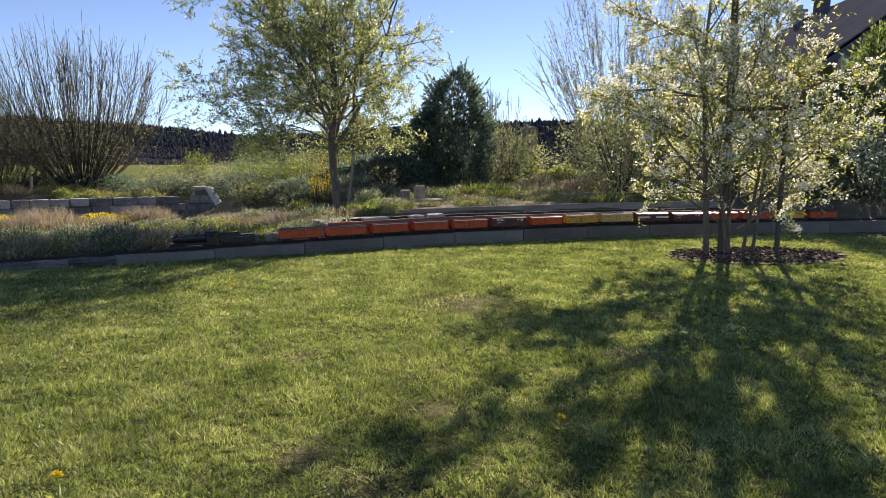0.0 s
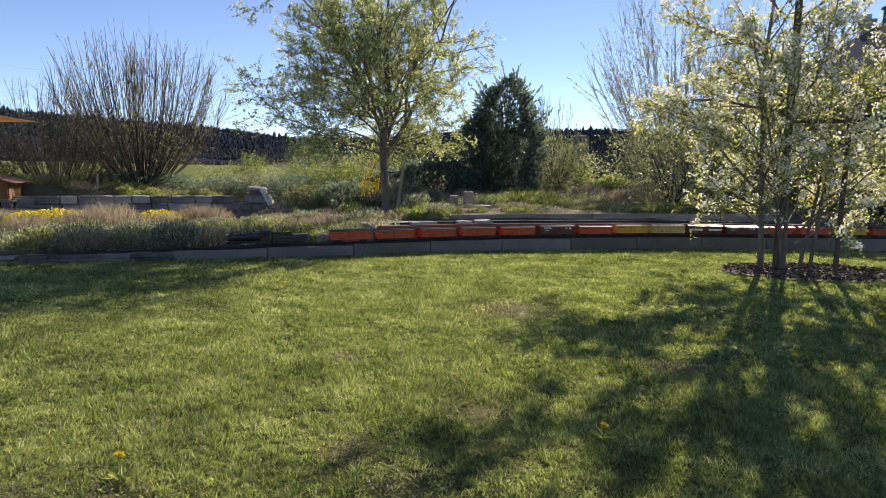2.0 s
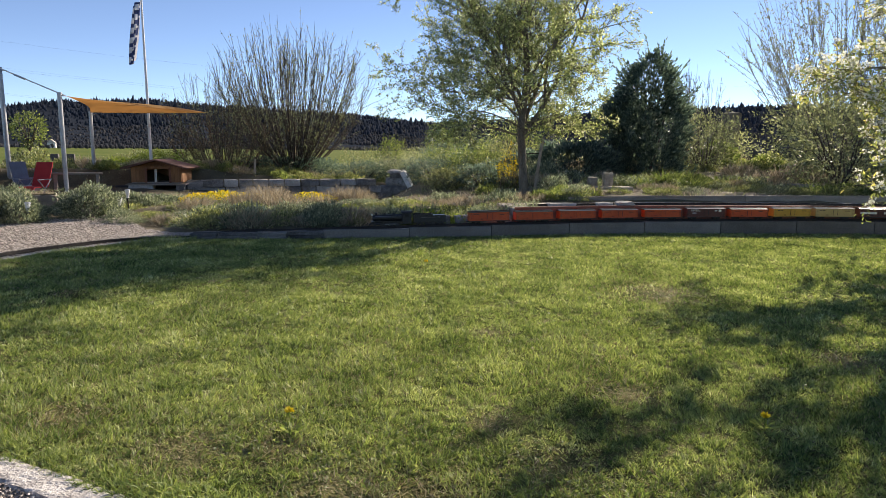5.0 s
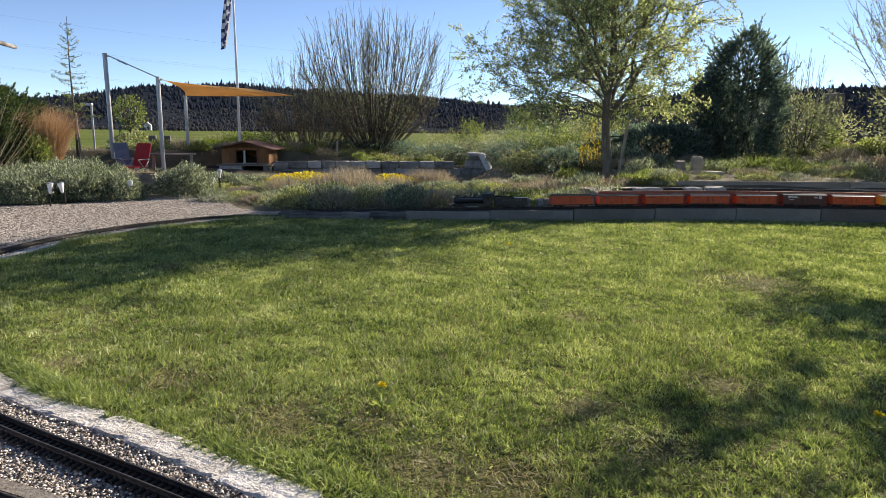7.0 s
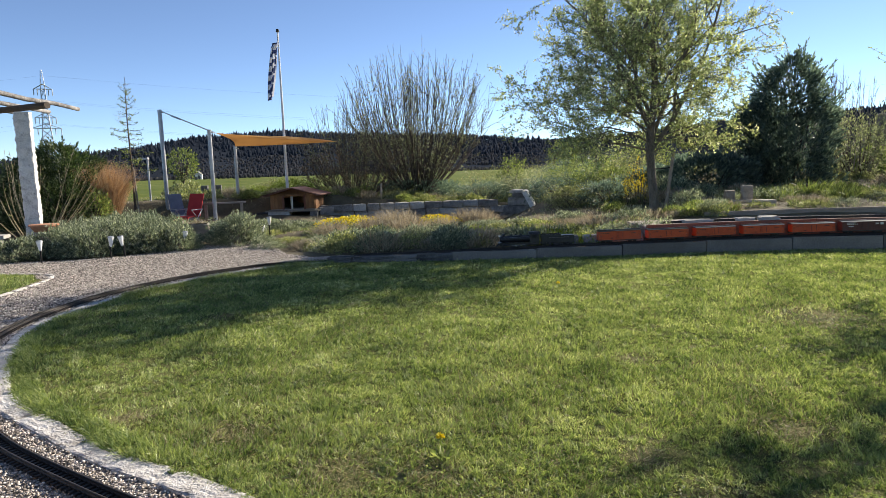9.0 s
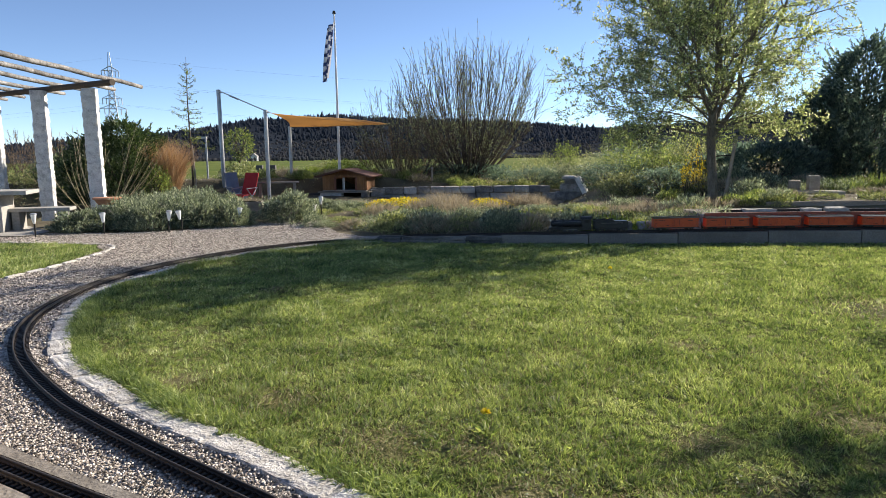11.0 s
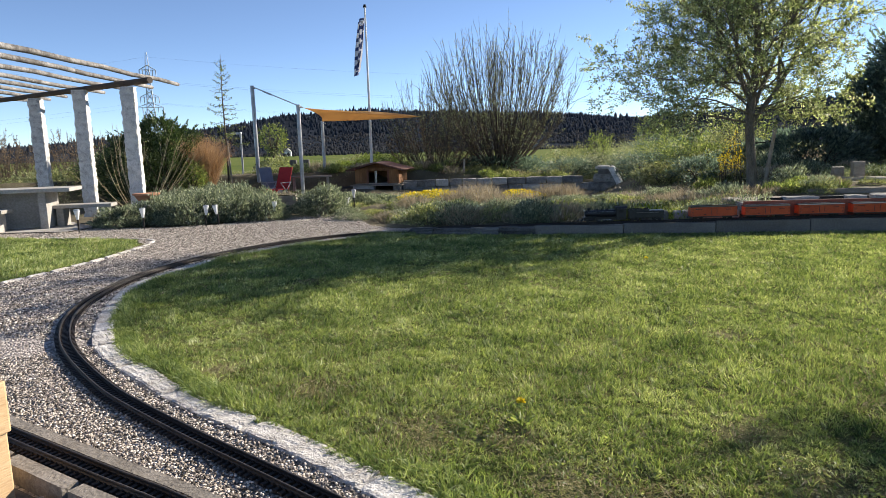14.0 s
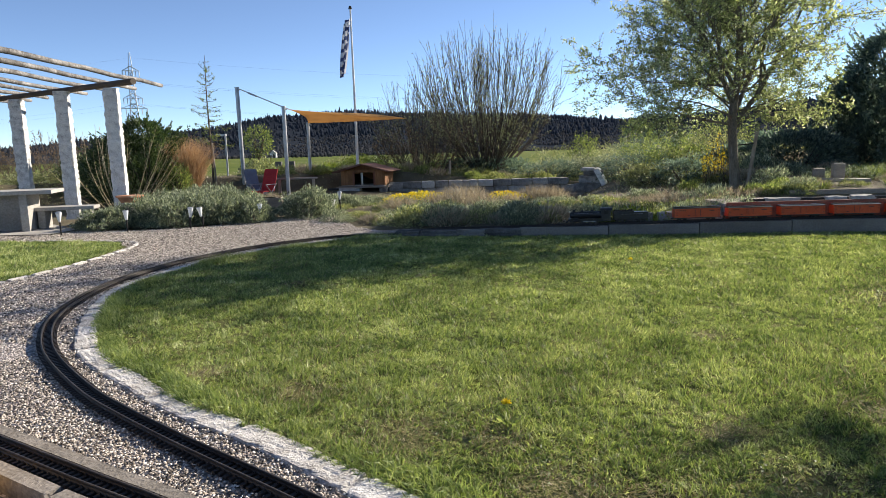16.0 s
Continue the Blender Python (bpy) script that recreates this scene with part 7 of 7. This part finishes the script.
# plants on the right bank
for k in range(95):
    x = pl.uniform(0.6, 8.5)
    y = float(wall_y(x)) + pl.uniform(1.35, 4.2)
    if 1.4 < x < 2.3 and 10.3 < y < 11.2:
        continue
    pick = pl.random()
    kind = "green" if pick < 0.12 else "scrub" if pick < 0.5 else "iris" if pick < 0.58 else "dry" if pick < 0.74 else "herb" if pick < 0.86 else "lavender"
    plant(kind, x, y, pl.uniform(0.55, 1.0), pl.uniform(0.5, 0.9))
for x, y in ((0.95, 9.55), (1.25, 9.4), (0.75, 9.9), (1.1, 9.9)):
    plant("herb" if x > 1.2 else "green", x, y, 0.7, 0.85)
for k in range(60):
    x, y = pl.uniform(1.5, 11), pl.uniform(12.5, 21)
    plant(pl.choice(("scrub", "herb", "scrub", "lavender", "dry", "green")), x, y, pl.uniform(0.9, 1.6), pl.uniform(0.6, 1.0))
for k in range(7):
    plant("iris", pl.uniform(2.2, 4.6), pl.uniform(11.3, 13.2), pl.uniform(0.8, 1.1), 0.9)
# background shrubbery between the wall and the meadow
for k in range(80):
    x = pl.uniform(-4.6, 1.2)
    y = pl.uniform(12.4, 20.5)
    if (x < -1.7 and y < 17.0) or (x < -1.0 and y < 14):
        continue
    plant(pl.choice(("scrub", "herb", "lavender", "dry", "scrub", "green")), x, y, pl.uniform(0.8, 1.4), pl.uniform(0.6, 1.0))
for k in range(60):
    x, y = pl.uniform(-13, -4.5), pl.uniform(15.6, 21)
    if math.hypot(x, y) < 17.4:
        continue
    plant(pl.choice(("dry", "herb", "scrub", "lime", "lavender")), x, y, pl.uniform(0.6, 1.0), pl.uniform(0.35, 0.6))
for k in range(110):
    a, r = radians(pl.uniform(-38, -9)), pl.uniform(17.1, 19.2)
    plant(pl.choice(("dry", "scrub", "herb", "scrub", "green")), -abs(r * math.sin(a)), r * math.cos(a), pl.uniform(0.7, 1.2), pl.uniform(0.6, 1.1))
for k in range(40):
    x, y = pl.uniform(-11.5, -7.0), pl.uniform(10.6, 15.2)
    if x > -8.8 and y > 12.3:
        continue
    plant(pl.choice(("dry", "herb", "green", "lavender")), x, y, pl.uniform(0.6, 1.0), pl.uniform(0.25, 0.45), 0.0)
for x, y, w, hgt, leaf in ((-1.3, 15.2, 0.8, 0.62, "evergreen"), (-0.4, 14.9, 0.7, 0.85, "shrub_leaf"), (0.2, 15.6, 0.8, 1.0, "scrub"), (-0.9, 16.4, 0.9, 1.0, "shrub_leaf"), (-1.9, 16.9, 0.7, 0.72, "bud_leaf"), (-0.2, 13.6, 0.55, 0.55, "evergreen"), (-0.9, 13.9, 0.55, 0.45, "scrub"), (-2.9, 18.2, 0.8, 0.7, "lavender"), (-3.9, 18.4, 0.8, 0.45, "scrub"), (-1.6, 19.5, 0.5, 1.5, "shrub_leaf"), (-3.2, 19.8, 0.4, 1.3, "shrub_leaf"), (-4.2, 21.0, 0.9, 1.0, "scrub"), (-2.4, 21.6, 1.0, 1.1, "scrub"), (-0.6, 21.0, 1.1, 1.2, "evergreen"), (0.6, 19.0, 1.0, 1.3, "shrub_leaf"), (-1.4, 17.8, 0.8, 0.9, "evergreen"), (-3.6, 17.6, 0.7, 0.6, "evergreen"), (-8.9, 16.6, 0.7, 0.5, "lime_leaf"), (-9.8, 17.4, 0.9, 0.5, "scrub")):
    leafy_body("leafy_shrub", "loose grey green garden shrub on the slope", (x, y, float(height(x, y)) - 0.05), (w, w * 0.8, hgt), int(abs(x * 100 + y * 10)), leaf, 3400, 0.045, 0.026, lumps=0.7)


# lavender hedge beside the gravel
def hedge_plant(seed, x, y, w, hgt):
    g = np.random.default_rng(seed)
    ob = thing("lavender_shrub", "broad grey green lavender bush in full leaf", "shrub", (x, y, 0.0), 0, "lavender hedge")
    n = 6800
    d = unit(g.normal(0, 1, (n, 3)))
    d[:, 2] = np.abs(d[:, 2])
    lump = np.array([noise.noise(Vector(tuple(c * 2.6)) + Vector((seed, 0, 0))) + 0.5 * noise.noise(Vector(tuple(c * 7)) + Vector((0, seed, 0))) for c in d])
    r = (0.7 + 0.3 * g.random(n)) * (1 + 0.42 * lump)
    P = d * r[:, None] * np.array([w, w * 0.9, hgt])
    D = unit(d * 0.6 + np.array([0, 0, 0.6]) + g.normal(0, 0.55, (n, 3)))
    child("foliage", leaf_mesh("foliage", P, D, g.uniform(0.022, 0.062, n), g.uniform(0.010, 0.019, n), M["lavender"], g, 0.15), ob)
    lines = []
    for k in range(18):
        a = g.uniform(0, 6.28)
        e = np.array([math.cos(a) * w * 0.7, math.sin(a) * w * 0.6, hgt * 0.75])
        lines.append((np.array([[0, 0, -0.03], e * 0.45, e]), [0.012, 0.009, 0.004]))
    child("stem_growth", tube_mesh("stem_growth", lines, M["greytwig"], 5), ob)


for k, (x, y, w, hgt) in enumerate(((-8.0, 7.0, 0.42, 0.33), (-7.72, 7.5, 0.5, 0.45), (-7.25, 7.5, 0.48, 0.43), (-7.3, 8.1, 0.55, 0.55), (-6.75, 7.9, 0.46, 0.42), (-7.15, 8.55, 0.52, 0.55), (-6.42, 8.2, 0.45, 0.40), (-8.15, 8.2, 0.5, 0.5), (-7.7, 8.95, 0.55, 0.6), (-8.5, 9.2, 0.55, 0.52), (-5.77, 8.88, 0.44, 0.52), (-6.07, 9.23, 0.38, 0.34), (-5.95, 10.4, 0.45, 0.22), (-6.35, 10.9, 0.45, 0.2), (-5.6, 10.9, 0.45, 0.16), (-8.0, 10.2, 0.6, 0.36), (-7.2, 10.6, 0.4, 0.18), (-6.9, 11.4, 0.35, 0.14))):
    hedge_plant(400 + k, x, y, w, hgt * 0.86)


# dandelions and clover on the lawn
def dandelion(x, y, high, flowers=True):
    g = np.random.default_rng(int(abs(x * 1000 + y * 77)))
    ob = thing("dandelion", "yellow dandelion with a rosette of jagged leaves", "flower", (x, y, 0.0), 0, "dandelions")
    n = 16
    a = np.arange(n) * 2.4
    child("foliage", leaf_mesh("leaves", np.stack([0.01 * np.cos(a), 0.01 * np.sin(a), np.full(n, 0.008)], 1), np.stack([np.cos(a), np.sin(a), g.uniform(0.25, 0.8, n)], 1), g.uniform(0.03, 0.06, n), 0.013, M["shrub_leaf"], g, 0.15), ob)
    child("stem", tube_mesh("stem", [(np.array([[0, 0, 0], [0.004, 0, high * 0.6], [0, 0.004, high]]), [0.0025, 0.0022, 0.002])], M["lime_leaf"], 5), ob)
    n = 70
    d = unit(np.stack([g.normal(0, 1, n), g.normal(0, 1, n), np.abs(g.normal(0, 0.7, n))], 1))
    child("flower_head", leaf_mesh("flower_head", np.tile(np.array([[0, 0.004, high]]), (n, 1)), d, 0.021, 0.007, M["petal"], g, 0.1), ob, "bright yellow flower head")


for x, y, hgt in ((-0.62, 2.17, 0.085), (5.6, 6.5, 0.07), (6.1, 5.6, 0.07), (2.6, 3.3, 0.06), (4.0, 4.3, 0.06), (-0.5, 5.6, 0.05), (3.4, 5.2, 0.06), (1.15, 2.4, 0.05), (6.4, 6.9, 0.07)):
    dandelion(x, y, hgt)
g = np.random.default_rng(500)
cl = []
for x, y, r, n in ((-0.75, 2.2, 0.28, 260), (-1.95, 2.75, 0.16, 150), (0.06, 4.35, 0.05, 40), (-0.1, 2.9, 0.12, 160), (0.3, 2.0, 0.2, 260), (1.5, 2.8, 0.25, 300), (-1.2, 3.6, 0.2, 200), (-1.5, 3.0, 0.25, 240), (0.9, 3.6, 0.3, 260), (2.6, 4.1, 0.3, 260), (-0.3, 1.95, 0.18, 240)):
    a = g.uniform(0, 6.28, n)
    q_ = r * np.sqrt(g.random(n))
    cl.append(np.stack([x + q_ * np.cos(a), y + q_ * np.sin(a), g.uniform(0.008, 0.032, n)], 1))
cl = np.concatenate(cl)
tagged(new("lawn_weeds", leaf_mesh("lawn_weeds", cl, np.stack([g.normal(0, 1, len(cl)), g.normal(0, 1, len(cl)), g.uniform(0, 0.6, len(cl))], 1), g.uniform(0.009, 0.018, len(cl)), g.uniform(0.006, 0.011, len(cl)), M["shrub_leaf"], g, 0.2)), "broad leaved weeds and clover in the lawn", "weeds", kind="stuff")

# ---------------------------------------------------------------- distance: hills, woods, pylon, houses
RIDGE = [(-75, 8), (-62, 6), (-55, 12), (-48, 22), (-42.7, 29), (-40, 34), (-36, 46), (-31, 51), (-29, 53), (-25, 49), (-20, 46), (-15, 43), (-11.7, 40), (-9.5, 36), (-6.6, 31), (0, 34), (8, 44), (15, 50), (21, 52), (32, 44), (50, 40), (75, 34)]
ra, rh = np.array(RIDGE).T
hr = np.random.default_rng(900)
az = np.radians(np.arange(-76, 76.1, 0.5))
dist = np.array([430, 520, 640, 760, 880, 1000])
share = np.array([0.0, 0.10, 0.42, 0.80, 1.0, 0.92])
hh = np.interp(np.degrees(az), ra, rh)
v = np.stack([np.stack([np.sin(az) * d, np.cos(az) * d, -1.0 + hh * s_ + (0 if s_ == 0 else 1.5) * np.sin(az * 37 + d)], 1) for d, s_ in zip(dist, share)])
na = len(az)
q = (np.arange(len(dist) - 1)[:, None] * na + np.arange(na - 1)[None]).ravel()
ob = new("hills", big_mesh("hills", v, np.stack([q, q + na, q + na + 1, q + 1], -1), 4, M["hazed_wood"]))
tagged(ob, "dark wooded hills beyond the meadow, haze in their colour", "hills", kind="structure")


CONIFER = ((0.0, 0.75), (0.3, 1.0), (0.62, 0.55))
ROUND_CROWN = ((0.0, 0.45), (0.45, 1.0), (0.82, 0.7))


def far_trees(name, count, d0, d1, h0, h1, slim, mat, label, a0=-66, a1=54, base=None, rings=CONIFER, sides=5):
    """Woods far off: each tree a tapering crown with its own width, lean and rough outline."""
    a = np.radians(hr.uniform(a0, a1, count))
    d = hr.uniform(d0, d1, count)
    hgt = hr.uniform(h0, h1, count) * np.where(hr.random(count) < 0.12, 1.35, 1.0)
    wide = hgt * slim * hr.uniform(0.7, 1.4, count)
    z = np.interp(d, dist, share) * np.interp(np.degrees(a), ra, rh) - 1.0 if base is None else np.full(count, base)
    ang = np.arange(sides) * 2 * np.pi / sides
    px, py = np.sin(a) * d, np.cos(a) * d
    V = []
    for f_, w in rings:
        rr_ = (wide * w)[:, None] * hr.uniform(0.6, 1.35, (count, sides))
        V.append(np.stack([px[:, None] + np.cos(ang) * rr_, py[:, None] + np.sin(ang) * rr_, (z + hgt * f_)[:, None] + hr.uniform(-0.08, 0.08, (count, sides)) * hgt[:, None]], -1))
    tip = np.stack([px + hr.normal(0, 0.05, count) * hgt, py, z + hgt], -1)[:, None]
    V = np.concatenate(V + [tip], 1)
    F = []
    for r_ in range(len(rings) - 1):
        for s_ in range(sides):
            t_ = (s_ + 1) % sides
            F += [[r_ * sides + s_, r_ * sides + t_, (r_ + 1) * sides + t_], [r_ * sides + s_, (r_ + 1) * sides + t_, (r_ + 1) * sides + s_]]
    k = (len(rings) - 1) * sides
    F += [[k + s_, k + (s_ + 1) % sides, len(rings) * sides] for s_ in range(sides)]
    me = big_mesh(name, V, np.arange(count)[:, None, None] * (len(rings) * sides + 1) + np.array(F)[None], 3, M[mat])
    me.polygons.foreach_set("use_smooth", [True] * len(me.polygons))
    tagged(new(name, me), label, "woods", kind="stuff")


# the woods get their haze from blue-grey leaf colours, not from air
far_trees("forest", 9000, 600, 900, 2.5, 6.0, 0.30, "hazed_wood", "dense dark conifer forest covering the hills", sides=4)
far_trees("forest", 2200, 830, 900, 3.5, 8.0, 0.24, "hazed_wood", "tall conifers standing along the ridge", sides=4)
far_trees("broadleaf_wood", 6500, 505, 780, 1.0, 2.4, 0.42, "hazed_wood", "rounded broadleaf crowns among the conifers", rings=ROUND_CROWN, sides=4)
far_trees("bare_wood", 5000, 505, 740, 1.2, 2.8, 0.42, "hazed_bare", "grey brown bare woodland on the lower slope", -15, 24, rings=ROUND_CROWN, sides=4)
far_trees("bare_wood", 1200, 450, 600, 1.2, 2.8, 0.42, "hazed_bare", "grey brown bare woodland at the foot of the hill", -37, -22, rings=ROUND_CROWN, sides=4)
far_trees("woodland_edge", 5200, 405, 480, 0.9, 2.4, 0.36, "hazed_bare", "grey brown bare woodland along the meadow", -50, 40, -1.0, rings=ROUND_CROWN, sides=4)
far_trees("woodland_edge", 60, 340, 390, 1.2, 2.6, 0.4, "hazed_bare", "bare trees standing before the forest", -36, -26, -1.0, rings=ROUND_CROWN)
far_trees("woodland_edge", 420, 150, 240, 2, 3.6, 0.45, "hazed_bare", "nearer bare trees to the side of the garden", 8, 50, -1.0, rings=ROUND_CROWN)

lat = thing("power_pylon", "tall grey lattice power pylon in the distance", "pylon", (-208.9, 201.2, -1.0), 46)
lines = []
for sx in (-1, 1):
    for sy in (-1, 1):
        lines.append((np.array([[sx * 3.2, sy * 3.2, 0], [sx * 1.1, sy * 1.1, 24], [sx * 0.6, sy * 0.6, 38], [sx * 0.2, sy * 0.2, 43.0]]), [0.22, 0.18, 0.14, 0.1]))
zs = [0, 5, 10, 14, 18, 21, 24, 27, 30, 33, 36]
for z0, z1 in zip(zs, zs[1:]):
    w0, w1 = np.interp(z0, [0, 24, 37], [3.2, 1.1, 0.5]), np.interp(z1, [0, 24, 37], [3.2, 1.1, 0.5])
    for sx, sy, tx, ty in ((-1, -1, 1, -1), (1, -1, 1, 1), (1, 1, -1, 1), (-1, 1, -1, -1)):
        lines.append((np.array([[sx * w0, sy * w0, z0], [tx * w1, ty * w1, z1]]), [0.09, 0.09]))
        lines.append((np.array([[tx * w0, ty * w0, z0], [sx * w1, sy * w1, z1]]), [0.09, 0.09]))
child("mast", tube_mesh("mast", lines, M["steel"], 4), lat)
for z, w in ((21.5, 4.8), (25.5, 3.4), (36.0, 3.0)):
    lines = []
    for sx in (-1, 1):
        for sy in (-0.9, 0.9):
            lines.append((np.array([[0, sy, z], [sx * w, 0, z]]), [0.12, 0.08]))
            lines.append((np.array([[0, sy, z + 1.8], [sx * w, 0, z]]), [0.12, 0.08]))
        for k in (1.0, 0.6):
            lines.append((np.array([[sx * w * k, 0, z], [sx * w * k, 0, z - 2.3]]), [0.16, 0.16]))
    child("crossarm", tube_mesh("crossarm", lines, M["steel"], 4), lat)
for k, (z, off) in enumerate(((32.0, -2.0), (31.5, 2.5), (23.5, -3.5), (23.0, 3.5), (41.0, 0.0))):
    u = np.linspace(0, 1, 24)
    line = np.stack([-208.9 + u * 420, 201.2 + off + u * 190, z - 1 - 14 * 4 * u * (1 - u) + u * 4], 1)
    ob = thing("power_line", "thin overhead power line sagging across the sky", "power line", group="power lines")
    child("wire", tube_mesh("wire", [(line, np.full(24, 0.013))], M["dark"], 4), ob)
    u2 = np.stack([-208.9 - u * 300, 201.2 + off - u * 120, z - 1 - 10 * 4 * u * (1 - u)], 1)
    child("wire", tube_mesh("wire", [(u2, np.full(24, 0.013))], M["dark"], 4), ob)

chapel = thing("far_house", "small white house at the edge of the wood", "house", (-231.0, 322.0, -1.0), 30)
part("wall", boxed(-1.8, 1.8, -2.6, 2.6, 0, 2.6), M["white_metal"], chapel)
bm = bmesh.new()
a = [bm.verts.new(c) for c in ((-2.1, -2.8, 2.5), (2.1, -2.8, 2.5), (0, -2.8, 4.6))]
b = [bm.verts.new(c) for c in ((-2.1, 2.8, 2.5), (2.1, 2.8, 2.5), (0, 2.8, 4.6))]
bm.faces.new(a), bm.faces.new(b[::-1])
for i, j in ((0, 1), (1, 2), (2, 0)):
    bm.faces.new((a[i], b[i], b[j], a[j]))
bmesh.ops.recalc_face_normals(bm, faces=bm.faces[:])
part("roof", bm, M["greystone"], chapel)
part("window", boxed(-0.4, 0.4, -2.63, -2.59, 1.0, 1.9), M["dark"], chapel)

# gate pillars far behind the evergreen
for x, y, z1, w in ((6.75, 21.05, 1.95, 0.32), (7.17, 20.9, 2.22, 0.42)):
    ob = thing("brick_pillar", "weathered brown masonry pillar behind the shrubs", "pillar", (x, y, 0.2), 15, "masonry pillars")
    part("shaft", rough_block(w, w, z1 - 0.2, sr, 0.012, 5), M["oldconcrete"], ob)

# neighbour's house behind the pear: gable roof with two chimneys
hs = thing("house", "dark roofed house with two chimneys behind trees", "house", (24.6, 25.3, -1.4), -103)
part("wall", boxed(-6.0, 6.0, -5.0, 5.0, 0, 6.2), M["house_wall"], hs)
for side in (-1, 1):
    bm = boxed(-6.8, 6.8, 0, 8.6, 0, 0.22)
    t = Matrix.Translation((0, 0, 9.9)) @ (pose(0, 0, 0, -36, 0, 0) if side > 0 else pose(0, 0, 0, 0, 0, 180) @ pose(0, 0, 0, -36, 0, 0))
    r = part("roof_side", bm, M["roof_hazed"], hs, m=t)
    for k in range(20):
        part("tile_course", boxed(-6.8, 6.8, 0.05 + k * 0.41, 0.5 + k * 0.41, 0.22, 0.27), M["roof_hazed"], r, m=pose(0, 0, 0, 0.8, 0, 0))
for x in (-6.0, 6.0):
    bm = bmesh.new()
    bm.faces.new([bm.verts.new(c) for c in ((x, -5, 6.2), (x, 5, 6.2), (x, 0, 9.85))])
    bmesh.ops.solidify(bm, geom=bm.faces[:], thickness=0.25 if x > 0 else -0.25)
    part("gable", bm, M["house_wall"], hs)
part("chimney", boxed(-6.65, -6.0, -0.8, -0.2, 7.5, 10.45), M["house_wall"], hs)
c = part("chimney", boxed(-5.9, -5.3, 0.0, 0.55, 7.5, 10.85), M["roof_hazed"], hs)
part("chimney_cap", boxed(-5.98, -5.22, -0.08, 0.63, 10.85, 10.97), M["roof_hazed"], c)
part("pot", rodded((-6.3, -0.5, 10.45), (-6.3, -0.5, 10.7), 0.16, sides=12), M["steel"], hs)
for x in (-3.5, 0, 3.5):
    w = part("window", boxed(x - 0.6, x + 0.6, -5.04, -4.98, 3.4, 4.8), M["dark"], hs)
    part("frame", boxed(x - 0.68, x + 0.68, -5.03, -4.99, 3.32, 4.88), M["cream"], w)
